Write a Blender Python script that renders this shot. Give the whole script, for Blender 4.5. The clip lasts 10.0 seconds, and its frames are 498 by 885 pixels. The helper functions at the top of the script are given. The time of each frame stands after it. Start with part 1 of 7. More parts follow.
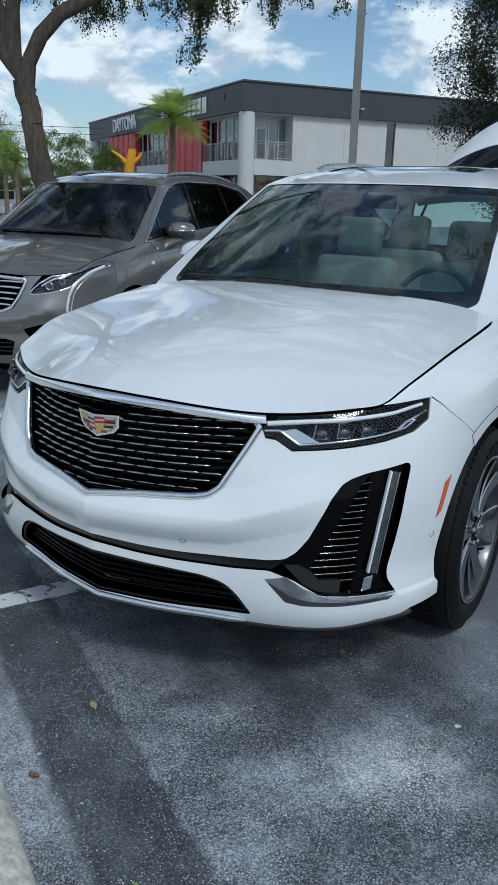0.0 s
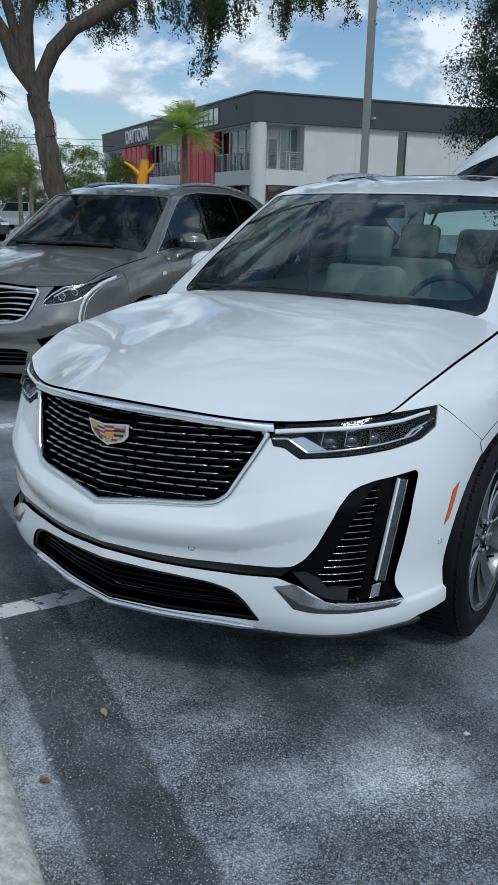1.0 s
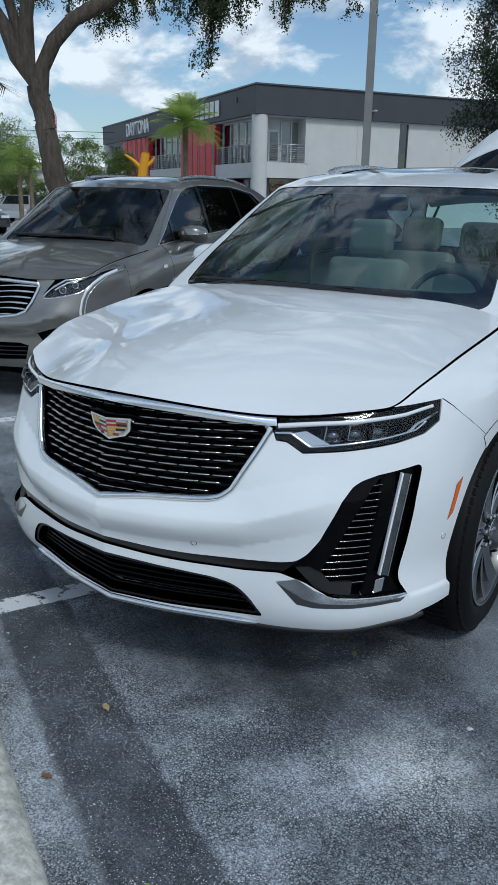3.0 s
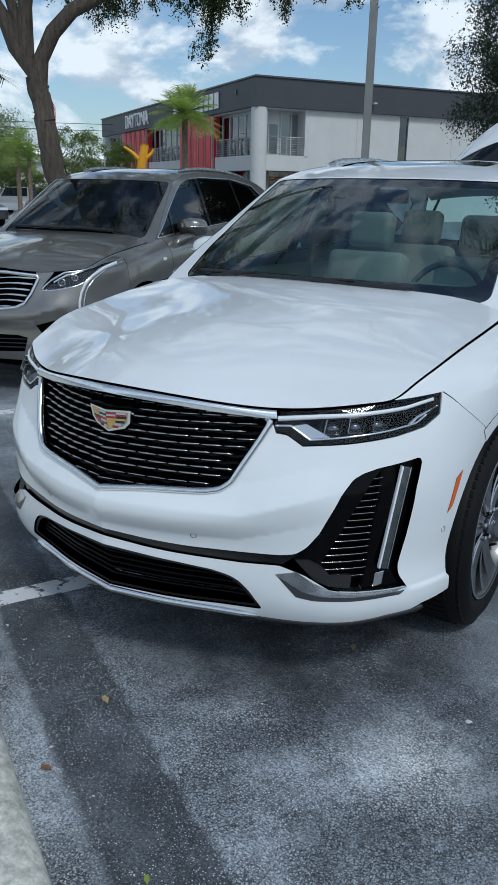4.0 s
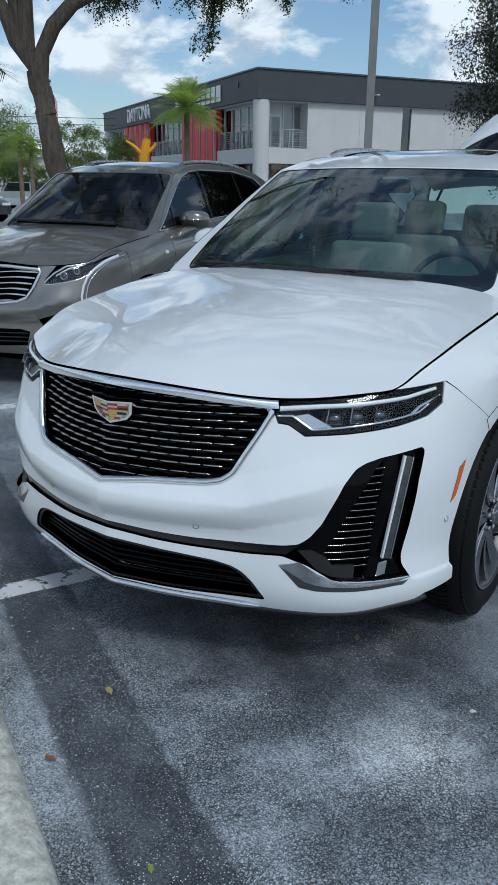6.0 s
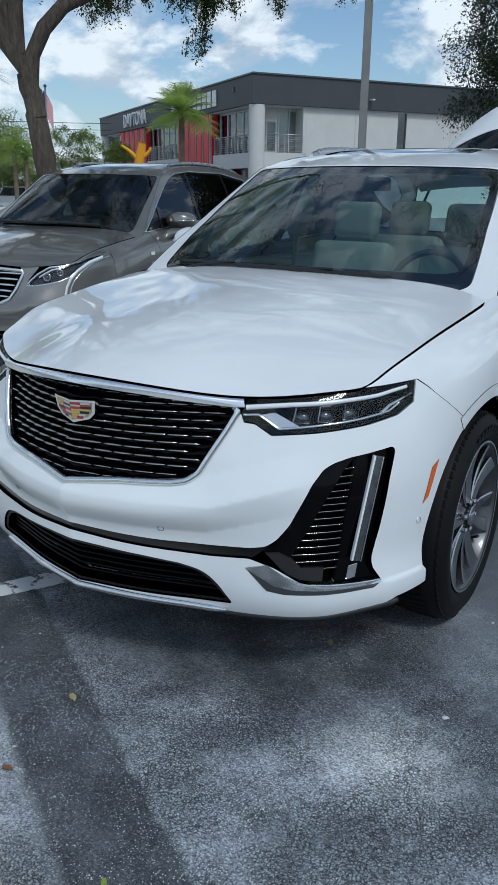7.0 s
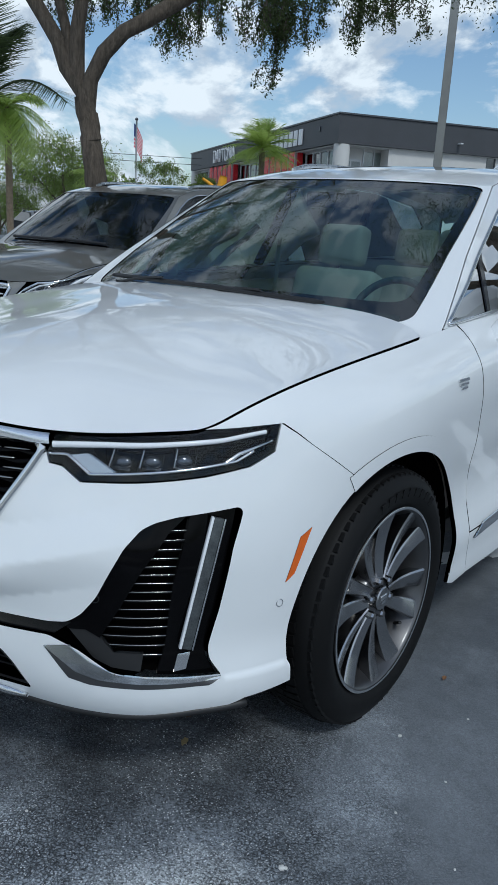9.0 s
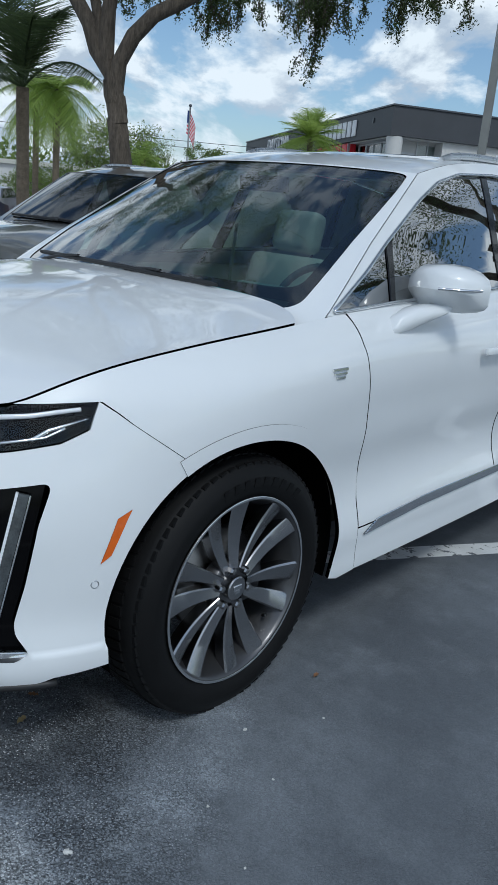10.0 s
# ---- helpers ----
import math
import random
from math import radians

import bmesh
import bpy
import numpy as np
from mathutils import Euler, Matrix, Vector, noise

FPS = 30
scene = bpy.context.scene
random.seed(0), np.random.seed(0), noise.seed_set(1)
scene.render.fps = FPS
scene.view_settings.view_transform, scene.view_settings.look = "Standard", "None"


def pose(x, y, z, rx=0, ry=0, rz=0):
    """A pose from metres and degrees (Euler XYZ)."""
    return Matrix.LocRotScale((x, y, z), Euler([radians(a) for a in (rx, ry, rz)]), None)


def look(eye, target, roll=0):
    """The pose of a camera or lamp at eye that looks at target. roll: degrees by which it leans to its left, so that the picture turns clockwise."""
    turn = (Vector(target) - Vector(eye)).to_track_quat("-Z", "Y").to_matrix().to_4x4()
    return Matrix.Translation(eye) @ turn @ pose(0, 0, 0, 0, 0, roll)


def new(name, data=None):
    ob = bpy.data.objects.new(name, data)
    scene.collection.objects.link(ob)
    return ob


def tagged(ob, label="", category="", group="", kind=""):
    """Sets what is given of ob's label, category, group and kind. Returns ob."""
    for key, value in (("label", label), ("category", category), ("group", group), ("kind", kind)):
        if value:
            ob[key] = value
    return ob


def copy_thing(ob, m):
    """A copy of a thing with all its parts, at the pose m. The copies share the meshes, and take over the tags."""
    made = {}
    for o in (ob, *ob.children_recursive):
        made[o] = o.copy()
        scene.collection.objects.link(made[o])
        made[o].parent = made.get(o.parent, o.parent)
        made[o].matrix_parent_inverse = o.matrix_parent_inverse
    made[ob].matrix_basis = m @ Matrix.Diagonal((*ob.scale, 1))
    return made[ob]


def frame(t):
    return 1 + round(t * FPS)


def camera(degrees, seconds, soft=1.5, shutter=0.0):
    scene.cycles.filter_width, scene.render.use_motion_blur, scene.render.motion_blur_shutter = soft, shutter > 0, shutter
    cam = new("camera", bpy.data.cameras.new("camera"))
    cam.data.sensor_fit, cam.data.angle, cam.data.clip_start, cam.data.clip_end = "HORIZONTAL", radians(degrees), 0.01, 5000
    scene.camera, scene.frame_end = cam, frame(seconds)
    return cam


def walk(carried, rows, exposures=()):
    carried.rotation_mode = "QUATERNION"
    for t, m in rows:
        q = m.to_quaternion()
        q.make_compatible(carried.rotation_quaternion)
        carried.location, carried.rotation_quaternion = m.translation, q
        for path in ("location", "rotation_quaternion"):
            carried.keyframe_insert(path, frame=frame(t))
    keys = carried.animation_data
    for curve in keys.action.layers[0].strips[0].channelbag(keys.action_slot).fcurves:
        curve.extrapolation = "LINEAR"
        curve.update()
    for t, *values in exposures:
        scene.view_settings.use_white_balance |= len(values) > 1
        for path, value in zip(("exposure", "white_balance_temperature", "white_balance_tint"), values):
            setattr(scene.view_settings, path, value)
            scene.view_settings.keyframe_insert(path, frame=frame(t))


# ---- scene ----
cam = camera(34.8, 10.0, 1.0)
EXPOSURE, KELVIN, TINT = 0.0, 5830, 3
PATH = [
    (0, (1.577, -1.865, 1.564), (0.612, -0.217, 0.968), 1.5),
    (0.5, (1.596, -1.872, 1.569), (0.613, -0.23, 0.986), 1.3),
    (1, (1.601, -1.875, 1.568), (0.604, -0.239, 0.993), 1.0),
    (1.5, (1.602, -1.876, 1.568), (0.598, -0.244, 0.996), 0.9),
    (2, (1.596, -1.875, 1.569), (0.592, -0.244, 0.994), 0.9),
    (2.5, (1.592, -1.866, 1.568), (0.591, -0.235, 0.986), 0.9),
    (4, (1.583, -1.865, 1.562), (0.593, -0.236, 0.956), 1.2),
    (4.5, (1.586, -1.871, 1.564), (0.593, -0.246, 0.953), 1.2),
    (5, (1.587, -1.865, 1.561), (0.587, -0.246, 0.946), 1.1),
    (6.5, (1.592, -1.849, 1.547), (0.598, -0.228, 0.926), 0.6),
    (7, (1.642, -1.764, 1.518), (0.648, -0.139, 0.909), 0.7),
    (7.3, (1.724, -1.612, 1.436), (0.716, 0.011, 0.845), 0.8),
    (7.5, (1.771, -1.482, 1.401), (0.764, 0.143, 0.813), 1.2),
    (8, (1.866, -1.278, 1.423), (0.825, 0.334, 0.859), 1.7),
    (8.5, (1.884, -1.1, 1.41), (0.784, 0.48, 0.867), 2.6),
    (9, (1.897, -0.997, 1.427), (0.733, 0.541, 0.897), 3.3),
    (9.5, (2.084, -0.839, 1.418), (0.849, 0.643, 0.89), 4.4),
    (10, (2.291, -0.615, 1.433), (1.043, 0.844, 0.873), 5.3),
]
walk(cam, [(t, look(eye, target, roll)) for t, eye, target, roll in PATH], exposures=((0, EXPOSURE, KELVIN, TINT), (10, EXPOSURE, KELVIN, TINT)))

# ---- sky and sun ----
SUN_AZ, SUN_EL = radians(122), radians(52)   # clockwise from +y, above the horizon
world = bpy.data.worlds.new("sky")
scene.world = world
world.use_nodes = True
wn, wl = world.node_tree.nodes, world.node_tree.links
wn.clear()
w_out, w_bg = wn.new("ShaderNodeOutputWorld"), wn.new("ShaderNodeBackground")
w_sky = wn.new("ShaderNodeTexSky")
w_sky.sky_type, w_sky.sun_disc = "NISHITA", False
w_sky.sun_elevation, w_sky.sun_rotation = SUN_EL, SUN_AZ
w_sky.air_density, w_sky.dust_density, w_sky.ozone_density = 1.0, 1.1, 2.0
w_co = wn.new("ShaderNodeTexCoord")
w_map = wn.new("ShaderNodeMapping")
w_map.inputs["Scale"].default_value = (1.0, 1.0, 1.75)
# the clouds' shape, and the same shape a step towards the light, whose difference shades their bellies
w_map2 = wn.new("ShaderNodeMapping")
w_map2.inputs["Scale"].default_value, w_map2.inputs["Location"].default_value = (1.0, 1.0, 1.75), (0.012, -0.010, 0.045)
w_n, w_n2 = wn.new("ShaderNodeTexNoise"), wn.new("ShaderNodeTexNoise")
for _n in (w_n, w_n2):
    _n.inputs["Scale"].default_value, _n.inputs["Detail"].default_value, _n.inputs["Roughness"].default_value = 6.4, 12.0, 0.56
    _n.inputs["Distortion"].default_value = 0.25
w_r = wn.new("ShaderNodeValToRGB")
w_r.color_ramp.elements[0].position, w_r.color_ramp.elements[1].position = 0.435, 0.525
w_r2 = wn.new("ShaderNodeValToRGB")
w_r2.color_ramp.elements[0].color, w_r2.color_ramp.elements[1].color = (4.9, 5.35, 6.1, 1), (8.3, 8.45, 8.7, 1)
w_r2.color_ramp.elements[0].position, w_r2.color_ramp.elements[1].position = 0.40, 0.56
w_dif = wn.new("ShaderNodeMath")
w_dif.operation = "SUBTRACT"
w_off = wn.new("ShaderNodeMath")
w_off.operation = "MULTIPLY_ADD"
w_off.inputs[1].default_value, w_off.inputs[2].default_value = 1.6, 0.48
w_mix = wn.new("ShaderNodeMix")
w_mix.data_type = "RGBA"
wl.new(w_co.outputs["Generated"], w_map.inputs["Vector"])
wl.new(w_map.outputs["Vector"], w_n.inputs["Vector"])
wl.new(w_co.outputs["Generated"], w_map2.inputs["Vector"])
wl.new(w_map2.outputs["Vector"], w_n2.inputs["Vector"])
wl.new(w_n.outputs["Fac"], w_r.inputs["Fac"])
wl.new(w_n.outputs["Fac"], w_dif.inputs[0])
wl.new(w_n2.outputs["Fac"], w_dif.inputs[1])
wl.new(w_dif.outputs[0], w_off.inputs[0])
wl.new(w_off.outputs[0], w_r2.inputs["Fac"])
# fair-weather clouds: dense low in the sky, thin overhead
w_sep = wn.new("ShaderNodeSeparateXYZ")
w_hi = wn.new("ShaderNodeMapRange")
w_hi.inputs["From Min"].default_value, w_hi.inputs["From Max"].default_value = 0.30, 0.85
w_hi.inputs["To Min"].default_value, w_hi.inputs["To Max"].default_value = 1.0, 0.38
w_mul = wn.new("ShaderNodeMath")
w_mul.operation = "MULTIPLY"
wl.new(w_co.outputs["Generated"], w_sep.inputs[0])
wl.new(w_sep.outputs["Z"], w_hi.inputs["Value"])
wl.new(w_r.outputs["Color"], w_mul.inputs[0])
wl.new(w_hi.outputs["Result"], w_mul.inputs[1])
wl.new(w_mul.outputs[0], w_mix.inputs["Factor"])
wl.new(w_sky.outputs["Color"], w_mix.inputs["A"])
wl.new(w_r2.outputs["Color"], w_mix.inputs["B"])
wl.new(w_mix.outputs["Result"], w_bg.inputs["Color"])
w_bg.inputs["Strength"].default_value = 0.105
wl.new(w_bg.outputs["Background"], w_out.inputs["Surface"])
sun = new("sun", bpy.data.lights.new("sun", "SUN"))
sun.data.energy, sun.data.angle, sun.data.color = 1.3, radians(12), (1.0, 0.96, 0.90)
_d = Vector((math.sin(SUN_AZ) * math.cos(SUN_EL), math.cos(SUN_AZ) * math.cos(SUN_EL), math.sin(SUN_EL)))
sun.matrix_world = Matrix.Translation(_d * 60) @ _d.to_track_quat("Z", "Y").to_matrix().to_4x4()

# ---- materials ----
def node(nt, kind, **inputs):
    n = nt.nodes.new(kind)
    for key, value in inputs.items():
        n.inputs[key.replace("_", " ")].default_value = value
    return n


def surface(name, color, rough=0.5, metal=0.0, vary=0.12, scale=8.0, fine=120.0, bump=0.0, coat=0.0, coat_rough=0.03,
            rand=0.0, spec=0.5, alpha=1.0, transmission=0.0, tint=None, sheen=0.0, rough_vary=0.08, emit=0.0):
    """A principled material whose colour, gloss and relief vary at two scales, in metres."""
    m = bpy.data.materials.new(name)
    m.use_nodes = True
    nt = m.node_tree
    b = nt.nodes["Principled BSDF"]
    link = nt.links.new
    co = node(nt, "ShaderNodeTexCoord")
    big = node(nt, "ShaderNodeTexNoise", Scale=scale, Detail=5.0, Roughness=0.6)
    small = node(nt, "ShaderNodeTexNoise", Scale=fine, Detail=3.0, Roughness=0.6)
    for n in (big, small):
        link(co.outputs["Object"], n.inputs["Vector"])
    mix = node(nt, "ShaderNodeMath")
    mix.operation = "ADD"
    half = node(nt, "ShaderNodeMath")
    half.operation = "MULTIPLY"
    half.inputs[1].default_value = 0.5
    link(small.outputs["Fac"], half.inputs[0])
    link(big.outputs["Fac"], mix.inputs[0])
    link(half.outputs[0], mix.inputs[1])
    span = node(nt, "ShaderNodeMapRange")
    span.inputs["From Min"].default_value, span.inputs["From Max"].default_value = 0.45, 1.05
    link(mix.outputs[0], span.inputs["Value"])
    fac = span.outputs["Result"]
    if rand:
        info = node(nt, "ShaderNodeNewGeometry" if rand < 0 else "ShaderNodeObjectInfo")
        blend = node(nt, "ShaderNodeMix")
        blend.inputs["Factor"].default_value = abs(rand)
        link(fac, blend.inputs["A"])
        link(info.outputs["Random Per Island" if rand < 0 else "Random"], blend.inputs["B"])
        fac = blend.outputs["Result"]
    col = node(nt, "ShaderNodeMix")
    col.data_type = "RGBA"
    c2 = tint or color
    col.inputs["A"].default_value = (*[max(0.0, c * (1 - vary)) for c in color], 1)
    col.inputs["B"].default_value = (*[min(1.0, c * (1 + vary)) for c in c2], 1)
    link(fac, col.inputs["Factor"])
    link(col.outputs["Result"], b.inputs["Base Color"])
    rr = node(nt, "ShaderNodeMapRange")
    rr.inputs["To Min"].default_value, rr.inputs["To Max"].default_value = max(0.0, rough - rough_vary), min(1.0, rough + rough_vary)
    link(big.outputs["Fac"], rr.inputs["Value"])
    link(rr.outputs["Result"], b.inputs["Roughness"])
    b.inputs["Metallic"].default_value = metal
    b.inputs["Specular IOR Level"].default_value = spec
    b.inputs["Coat Weight"].default_value, b.inputs["Coat Roughness"].default_value = coat, coat_rough
    b.inputs["Transmission Weight"].default_value = transmission
    b.inputs["Alpha"].default_value = alpha
    b.inputs["Sheen Weight"].default_value = sheen
    if emit:
        b.inputs["Emission Color"].default_value, b.inputs["Emission Strength"].default_value = (*color, 1), emit
    if bump:
        bp = node(nt, "ShaderNodeBump", Strength=0.6, Distance=bump)
        link(mix.outputs[0], bp.inputs["Height"])
        link(bp.outputs["Normal"], b.inputs["Normal"])
    return m


def clear_glass(name, color, tint=0.5, rough=0.0, gloss=1.0):
    """A thin pane: a mirror by Fresnel over a coloured see-through sheet."""
    m = bpy.data.materials.new(name)
    m.use_nodes = True
    nt = m.node_tree
    nt.nodes.clear()
    out = node(nt, "ShaderNodeOutputMaterial")
    see = node(nt, "ShaderNodeBsdfTransparent", Color=(*color, 1))
    gl = node(nt, "ShaderNodeBsdfGlossy", Roughness=rough)
    fr = node(nt, "ShaderNodeFresnel", IOR=1.52)
    mul = node(nt, "ShaderNodeMath")
    mul.operation = "MULTIPLY"
    mul.use_clamp = True
    mul.inputs[1].default_value = gloss
    mix = node(nt, "ShaderNodeMixShader")
    nt.links.new(fr.outputs[0], mul.inputs[0])
    nt.links.new(mul.outputs[0], mix.inputs["Fac"])
    nt.links.new(see.outputs[0], mix.inputs[1])
    nt.links.new(gl.outputs[0], mix.inputs[2])
    nt.links.new(mix.outputs[0], out.inputs["Surface"])
    return m


WHITE = surface("white_pearl_paint", (0.80, 0.82, 0.83), 0.38, 0.0, 0.015, 3, 900, coat=1.0, coat_rough=0.02, rough_vary=0.03)
BRONZE = surface("bronze_grey_metallic_paint", (0.240, 0.230, 0.210), 0.30, 0.7, 0.08, 3, 1500, coat=1.0, coat_rough=0.02, rough_vary=0.03)
PIANO = surface("deep_black_plastic", (0.0025, 0.0025, 0.003), 0.10, 0.0, 0.2, 10, 300, spec=0.12, rough_vary=0.03)
GLOSS_BLACK = surface("gloss_black_plastic", (0.006, 0.006, 0.007), 0.12, 0.0, 0.2, 10, 300, coat=0.3)
MATT_BLACK = surface("grained_black_plastic", (0.015, 0.015, 0.016), 0.5, 0.0, 0.25, 14, 900, bump=0.0004)
# deep shade as a colour, for openings, wheel houses and underbody
VOID_BLACK = surface("recess_shade_black", (0.002, 0.002, 0.002), 0.8, spec=0.03)
CHROME = surface("bright_chrome", (0.78, 0.79, 0.80), 0.10, 1.0, 0.04, 20, 300, rough_vary=0.03)
DARK_CHROME = surface("dark_chrome", (0.42, 0.41, 0.40), 0.16, 1.0, 0.08, 20, 300, rough_vary=0.04)
BAR_CHROME = surface("brushed_bright_trim", (0.84, 0.86, 0.90), 0.24, 1.0, 0.03, 20, 300, rough_vary=0.03)
SATIN = surface("satin_chrome", (0.66, 0.67, 0.68), 0.28, 1.0, 0.05, 20, 500, rough_vary=0.05)
RUBBER = surface("tyre_rubber", (0.0049, 0.0049, 0.0052), 0.62, 0.0, 0.3, 12, 250, bump=0.0006, spec=0.22)
ALLOY = surface("polished_grey_alloy", (0.40, 0.40, 0.41), 0.24, 1.0, 0.08, 10, 700, coat=0.4, rough_vary=0.05)
ALLOY_DARK = surface("painted_dark_alloy", (0.10, 0.10, 0.105), 0.35, 0.7, 0.1, 10, 500, coat=0.3)
STEEL = surface("brake_steel", (0.32, 0.31, 0.30), 0.38, 1.0, 0.15, 20, 300)
AMBER = surface("amber_lens", (0.72, 0.13, 0.008), 0.12, 0.0, 0.1, 60, 500, coat=0.6)
LAMP_CLEAR = clear_glass("clear_lamp_lens", (0.93, 0.95, 0.97), gloss=0.7)
LAMP_CORE = surface("white_light_guide", (0.80, 0.82, 0.85), 0.2, 0.0, 0.08, 40, 300, coat=0.5)
WINDSCREEN = clear_glass("green_tinted_windscreen", (0.57, 0.87, 0.84), gloss=2.5)
SIDE_GLASS = clear_glass("tinted_side_glass", (0.07, 0.095, 0.092), gloss=5.0)
GREY_SCREEN = clear_glass("smoke_tinted_windscreen", (0.25, 0.34, 0.31), gloss=1.7)
SUNROOF = clear_glass("smoked_roof_glass", (0.42, 0.46, 0.46), gloss=2.0)
DARK_GLASS = clear_glass("dark_privacy_glass", (0.05, 0.06, 0.06), gloss=1.2)
CREAM = surface("cream_leather", (0.74, 0.70, 0.62), 0.55, 0.0, 0.06, 14, 700, bump=0.0005)
TRIM_GREY = surface("mid_grey_soft_trim", (0.20, 0.20, 0.195), 0.6, 0.0, 0.12, 14, 900, bump=0.0004)
INTERIOR = surface("dark_grey_soft_trim", (0.06, 0.06, 0.062), 0.6, 0.0, 0.15, 14, 900, bump=0.0004)
GUIDE = surface("smoky_light_guide", (0.10, 0.11, 0.115), 0.15, 0.5, 0.5, 30, 260, coat=0.6, bump=0.002)
PROJECTOR = surface("projector_glass", (0.10, 0.11, 0.13), 0.04, 0.6, 0.1, 60, 500, coat=1.0, rough_vary=0.02)
ENAMEL_RED = surface("red_enamel", (0.36, 0.015, 0.03), 0.2, 0.0, 0.1, 50, 300, coat=0.6)
ENAMEL_GOLD = surface("gold_enamel", (0.62, 0.42, 0.14), 0.25, 0.4, 0.1, 50, 300, coat=0.6)

# ---- shape helpers ----
from mathutils.geometry import delaunay_2d_cdt


def mesh_object(name, verts, faces, material, parent=None, label="", smooth=True, normals=None):
    me = bpy.data.meshes.new(name)
    me.from_pydata([tuple(map(float, v)) for v in verts], [], [tuple(map(int, f)) for f in faces])
    me.materials.append(material)
    if smooth:
        me.shade_smooth()
    if normals is not None:
        me.normals_split_custom_set_from_vertices([tuple(map(float, n)) for n in normals])
    ob = new(name, me)
    ob.parent = parent
    if label:
        ob["label"] = label
    return ob


def part(name, bm, material, parent, label="", smooth=False, angle=None):
    """One bmesh as one mesh object under a thing or a part."""
    me = bpy.data.meshes.new(name)
    bmesh.ops.recalc_face_normals(bm, faces=bm.faces)
    bm.to_mesh(me)
    bm.free()
    me.materials.append(material)
    if angle is not None:
        me.shade_smooth()
        me.set_sharp_from_angle(angle=radians(angle))
    elif smooth:
        me.shade_smooth()
    ob = new(name, me)
    ob.parent = parent
    if label:
        ob["label"] = label
    return ob


def thing(name, label, category, m=None, group="", kind=""):
    ob = new(name)
    ob.empty_display_size = 0.1
    if m is not None:
        ob.matrix_basis = m
    return tagged(ob, label, category, group, kind)


def box(bm, x0, x1, y0, y1, z0, z1, bevel=0.0, seg=1, m=None):
    made = bmesh.ops.create_cube(bm, size=1.0, matrix=(m or Matrix()) @ Matrix.LocRotScale(
        ((x0 + x1) / 2, (y0 + y1) / 2, (z0 + z1) / 2), None, (abs(x1 - x0), abs(y1 - y0), abs(z1 - z0))))
    if bevel:
        edges = {e for v in made["verts"] for e in v.link_edges}
        bmesh.ops.bevel(bm, geom=list(edges), offset=bevel, segments=seg, affect="EDGES", profile=0.6)
    return bm


def boxed(*dims, **kw):
    return box(bmesh.new(), *dims, **kw)


def natural(xs, ys):
    """Second derivatives of the natural cubic spline through ys (any number of columns)."""
    xs, ys = np.asarray(xs, float), np.asarray(ys, float)
    n = len(xs)
    h = np.diff(xs)
    a = np.eye(n)
    r = np.zeros_like(ys)
    for i in range(1, n - 1):
        a[i, i - 1], a[i, i], a[i, i + 1] = h[i - 1], 2 * (h[i - 1] + h[i]), h[i]
        r[i] = 6 * ((ys[i + 1] - ys[i]) / h[i] - (ys[i] - ys[i - 1]) / h[i - 1])
    return np.linalg.solve(a, r)


def spline(xs, ys):
    """A smooth function through the given points."""
    xs, ys = np.asarray(xs, float), np.asarray(ys, float)
    m = natural(xs, ys)

    def f(x):
        x = np.asarray(x, float)
        i = np.clip(np.searchsorted(xs, x) - 1, 0, len(xs) - 2)
        h = xs[i + 1] - xs[i]
        t = np.clip((x - xs[i]) / h, -0.6, 1.6)
        if ys.ndim > 1:
            h, t = h[..., None], t[..., None]
        a, b = 1 - t, t
        return a * ys[i] + b * ys[i + 1] + ((a ** 3 - a) * m[i] + (b ** 3 - b) * m[i + 1]) * h * h / 6
    return f


def inside(pts, poly):
    """Which points lie in the polygon."""
    x, y = pts[:, 0], pts[:, 1]
    hit = np.zeros(len(pts), bool)
    for (x0, y0), (x1, y1) in zip(poly, np.roll(poly, -1, 0)):
        if y0 != y1:
            hit ^= ((y0 > y) != (y1 > y)) & (x < (x1 - x0) * (y - y0) / (y1 - y0) + x0)
    return hit


def resample(poly, step, closed=True):
    poly = np.asarray(poly, float)
    ends = np.roll(poly, -1, 0) if closed else poly[1:]
    out = []
    for a, b in zip(poly, ends):
        n = max(1, int(math.ceil(np.hypot(*(b - a)) / step)))
        out += [a + (b - a) * k / n for k in range(n)]
    if not closed:
        out.append(poly[-1])
    return np.array(out)


def rounded(poly, r, seg=4):
    """The polygon with its corners rounded by about r."""
    poly = np.asarray(poly, float)
    out = []
    for a, p, b in zip(np.roll(poly, 1, 0), poly, np.roll(poly, -1, 0)):
        la, lb = max(np.hypot(*(a - p)), 1e-6), max(np.hypot(*(b - p)), 1e-6)
        pa, pb = p + (a - p) * min(r / la, 0.45), p + (b - p) * min(r / lb, 0.45)
        for k in range(seg + 1):
            t = k / seg
            out.append((1 - t) ** 2 * pa + 2 * t * (1 - t) * p + t * t * pb)
    return np.array(out)


def normals_of(surf, uv, e=0.002):
    u, v = uv[:, 0], uv[:, 1]
    du = surf(u + e, v) - surf(u - e, v)
    dv = surf(u, v + e) - surf(u, v - e)
    n = np.cross(du, dv)
    return n / np.maximum(np.linalg.norm(n, axis=1), 1e-9)[:, None]


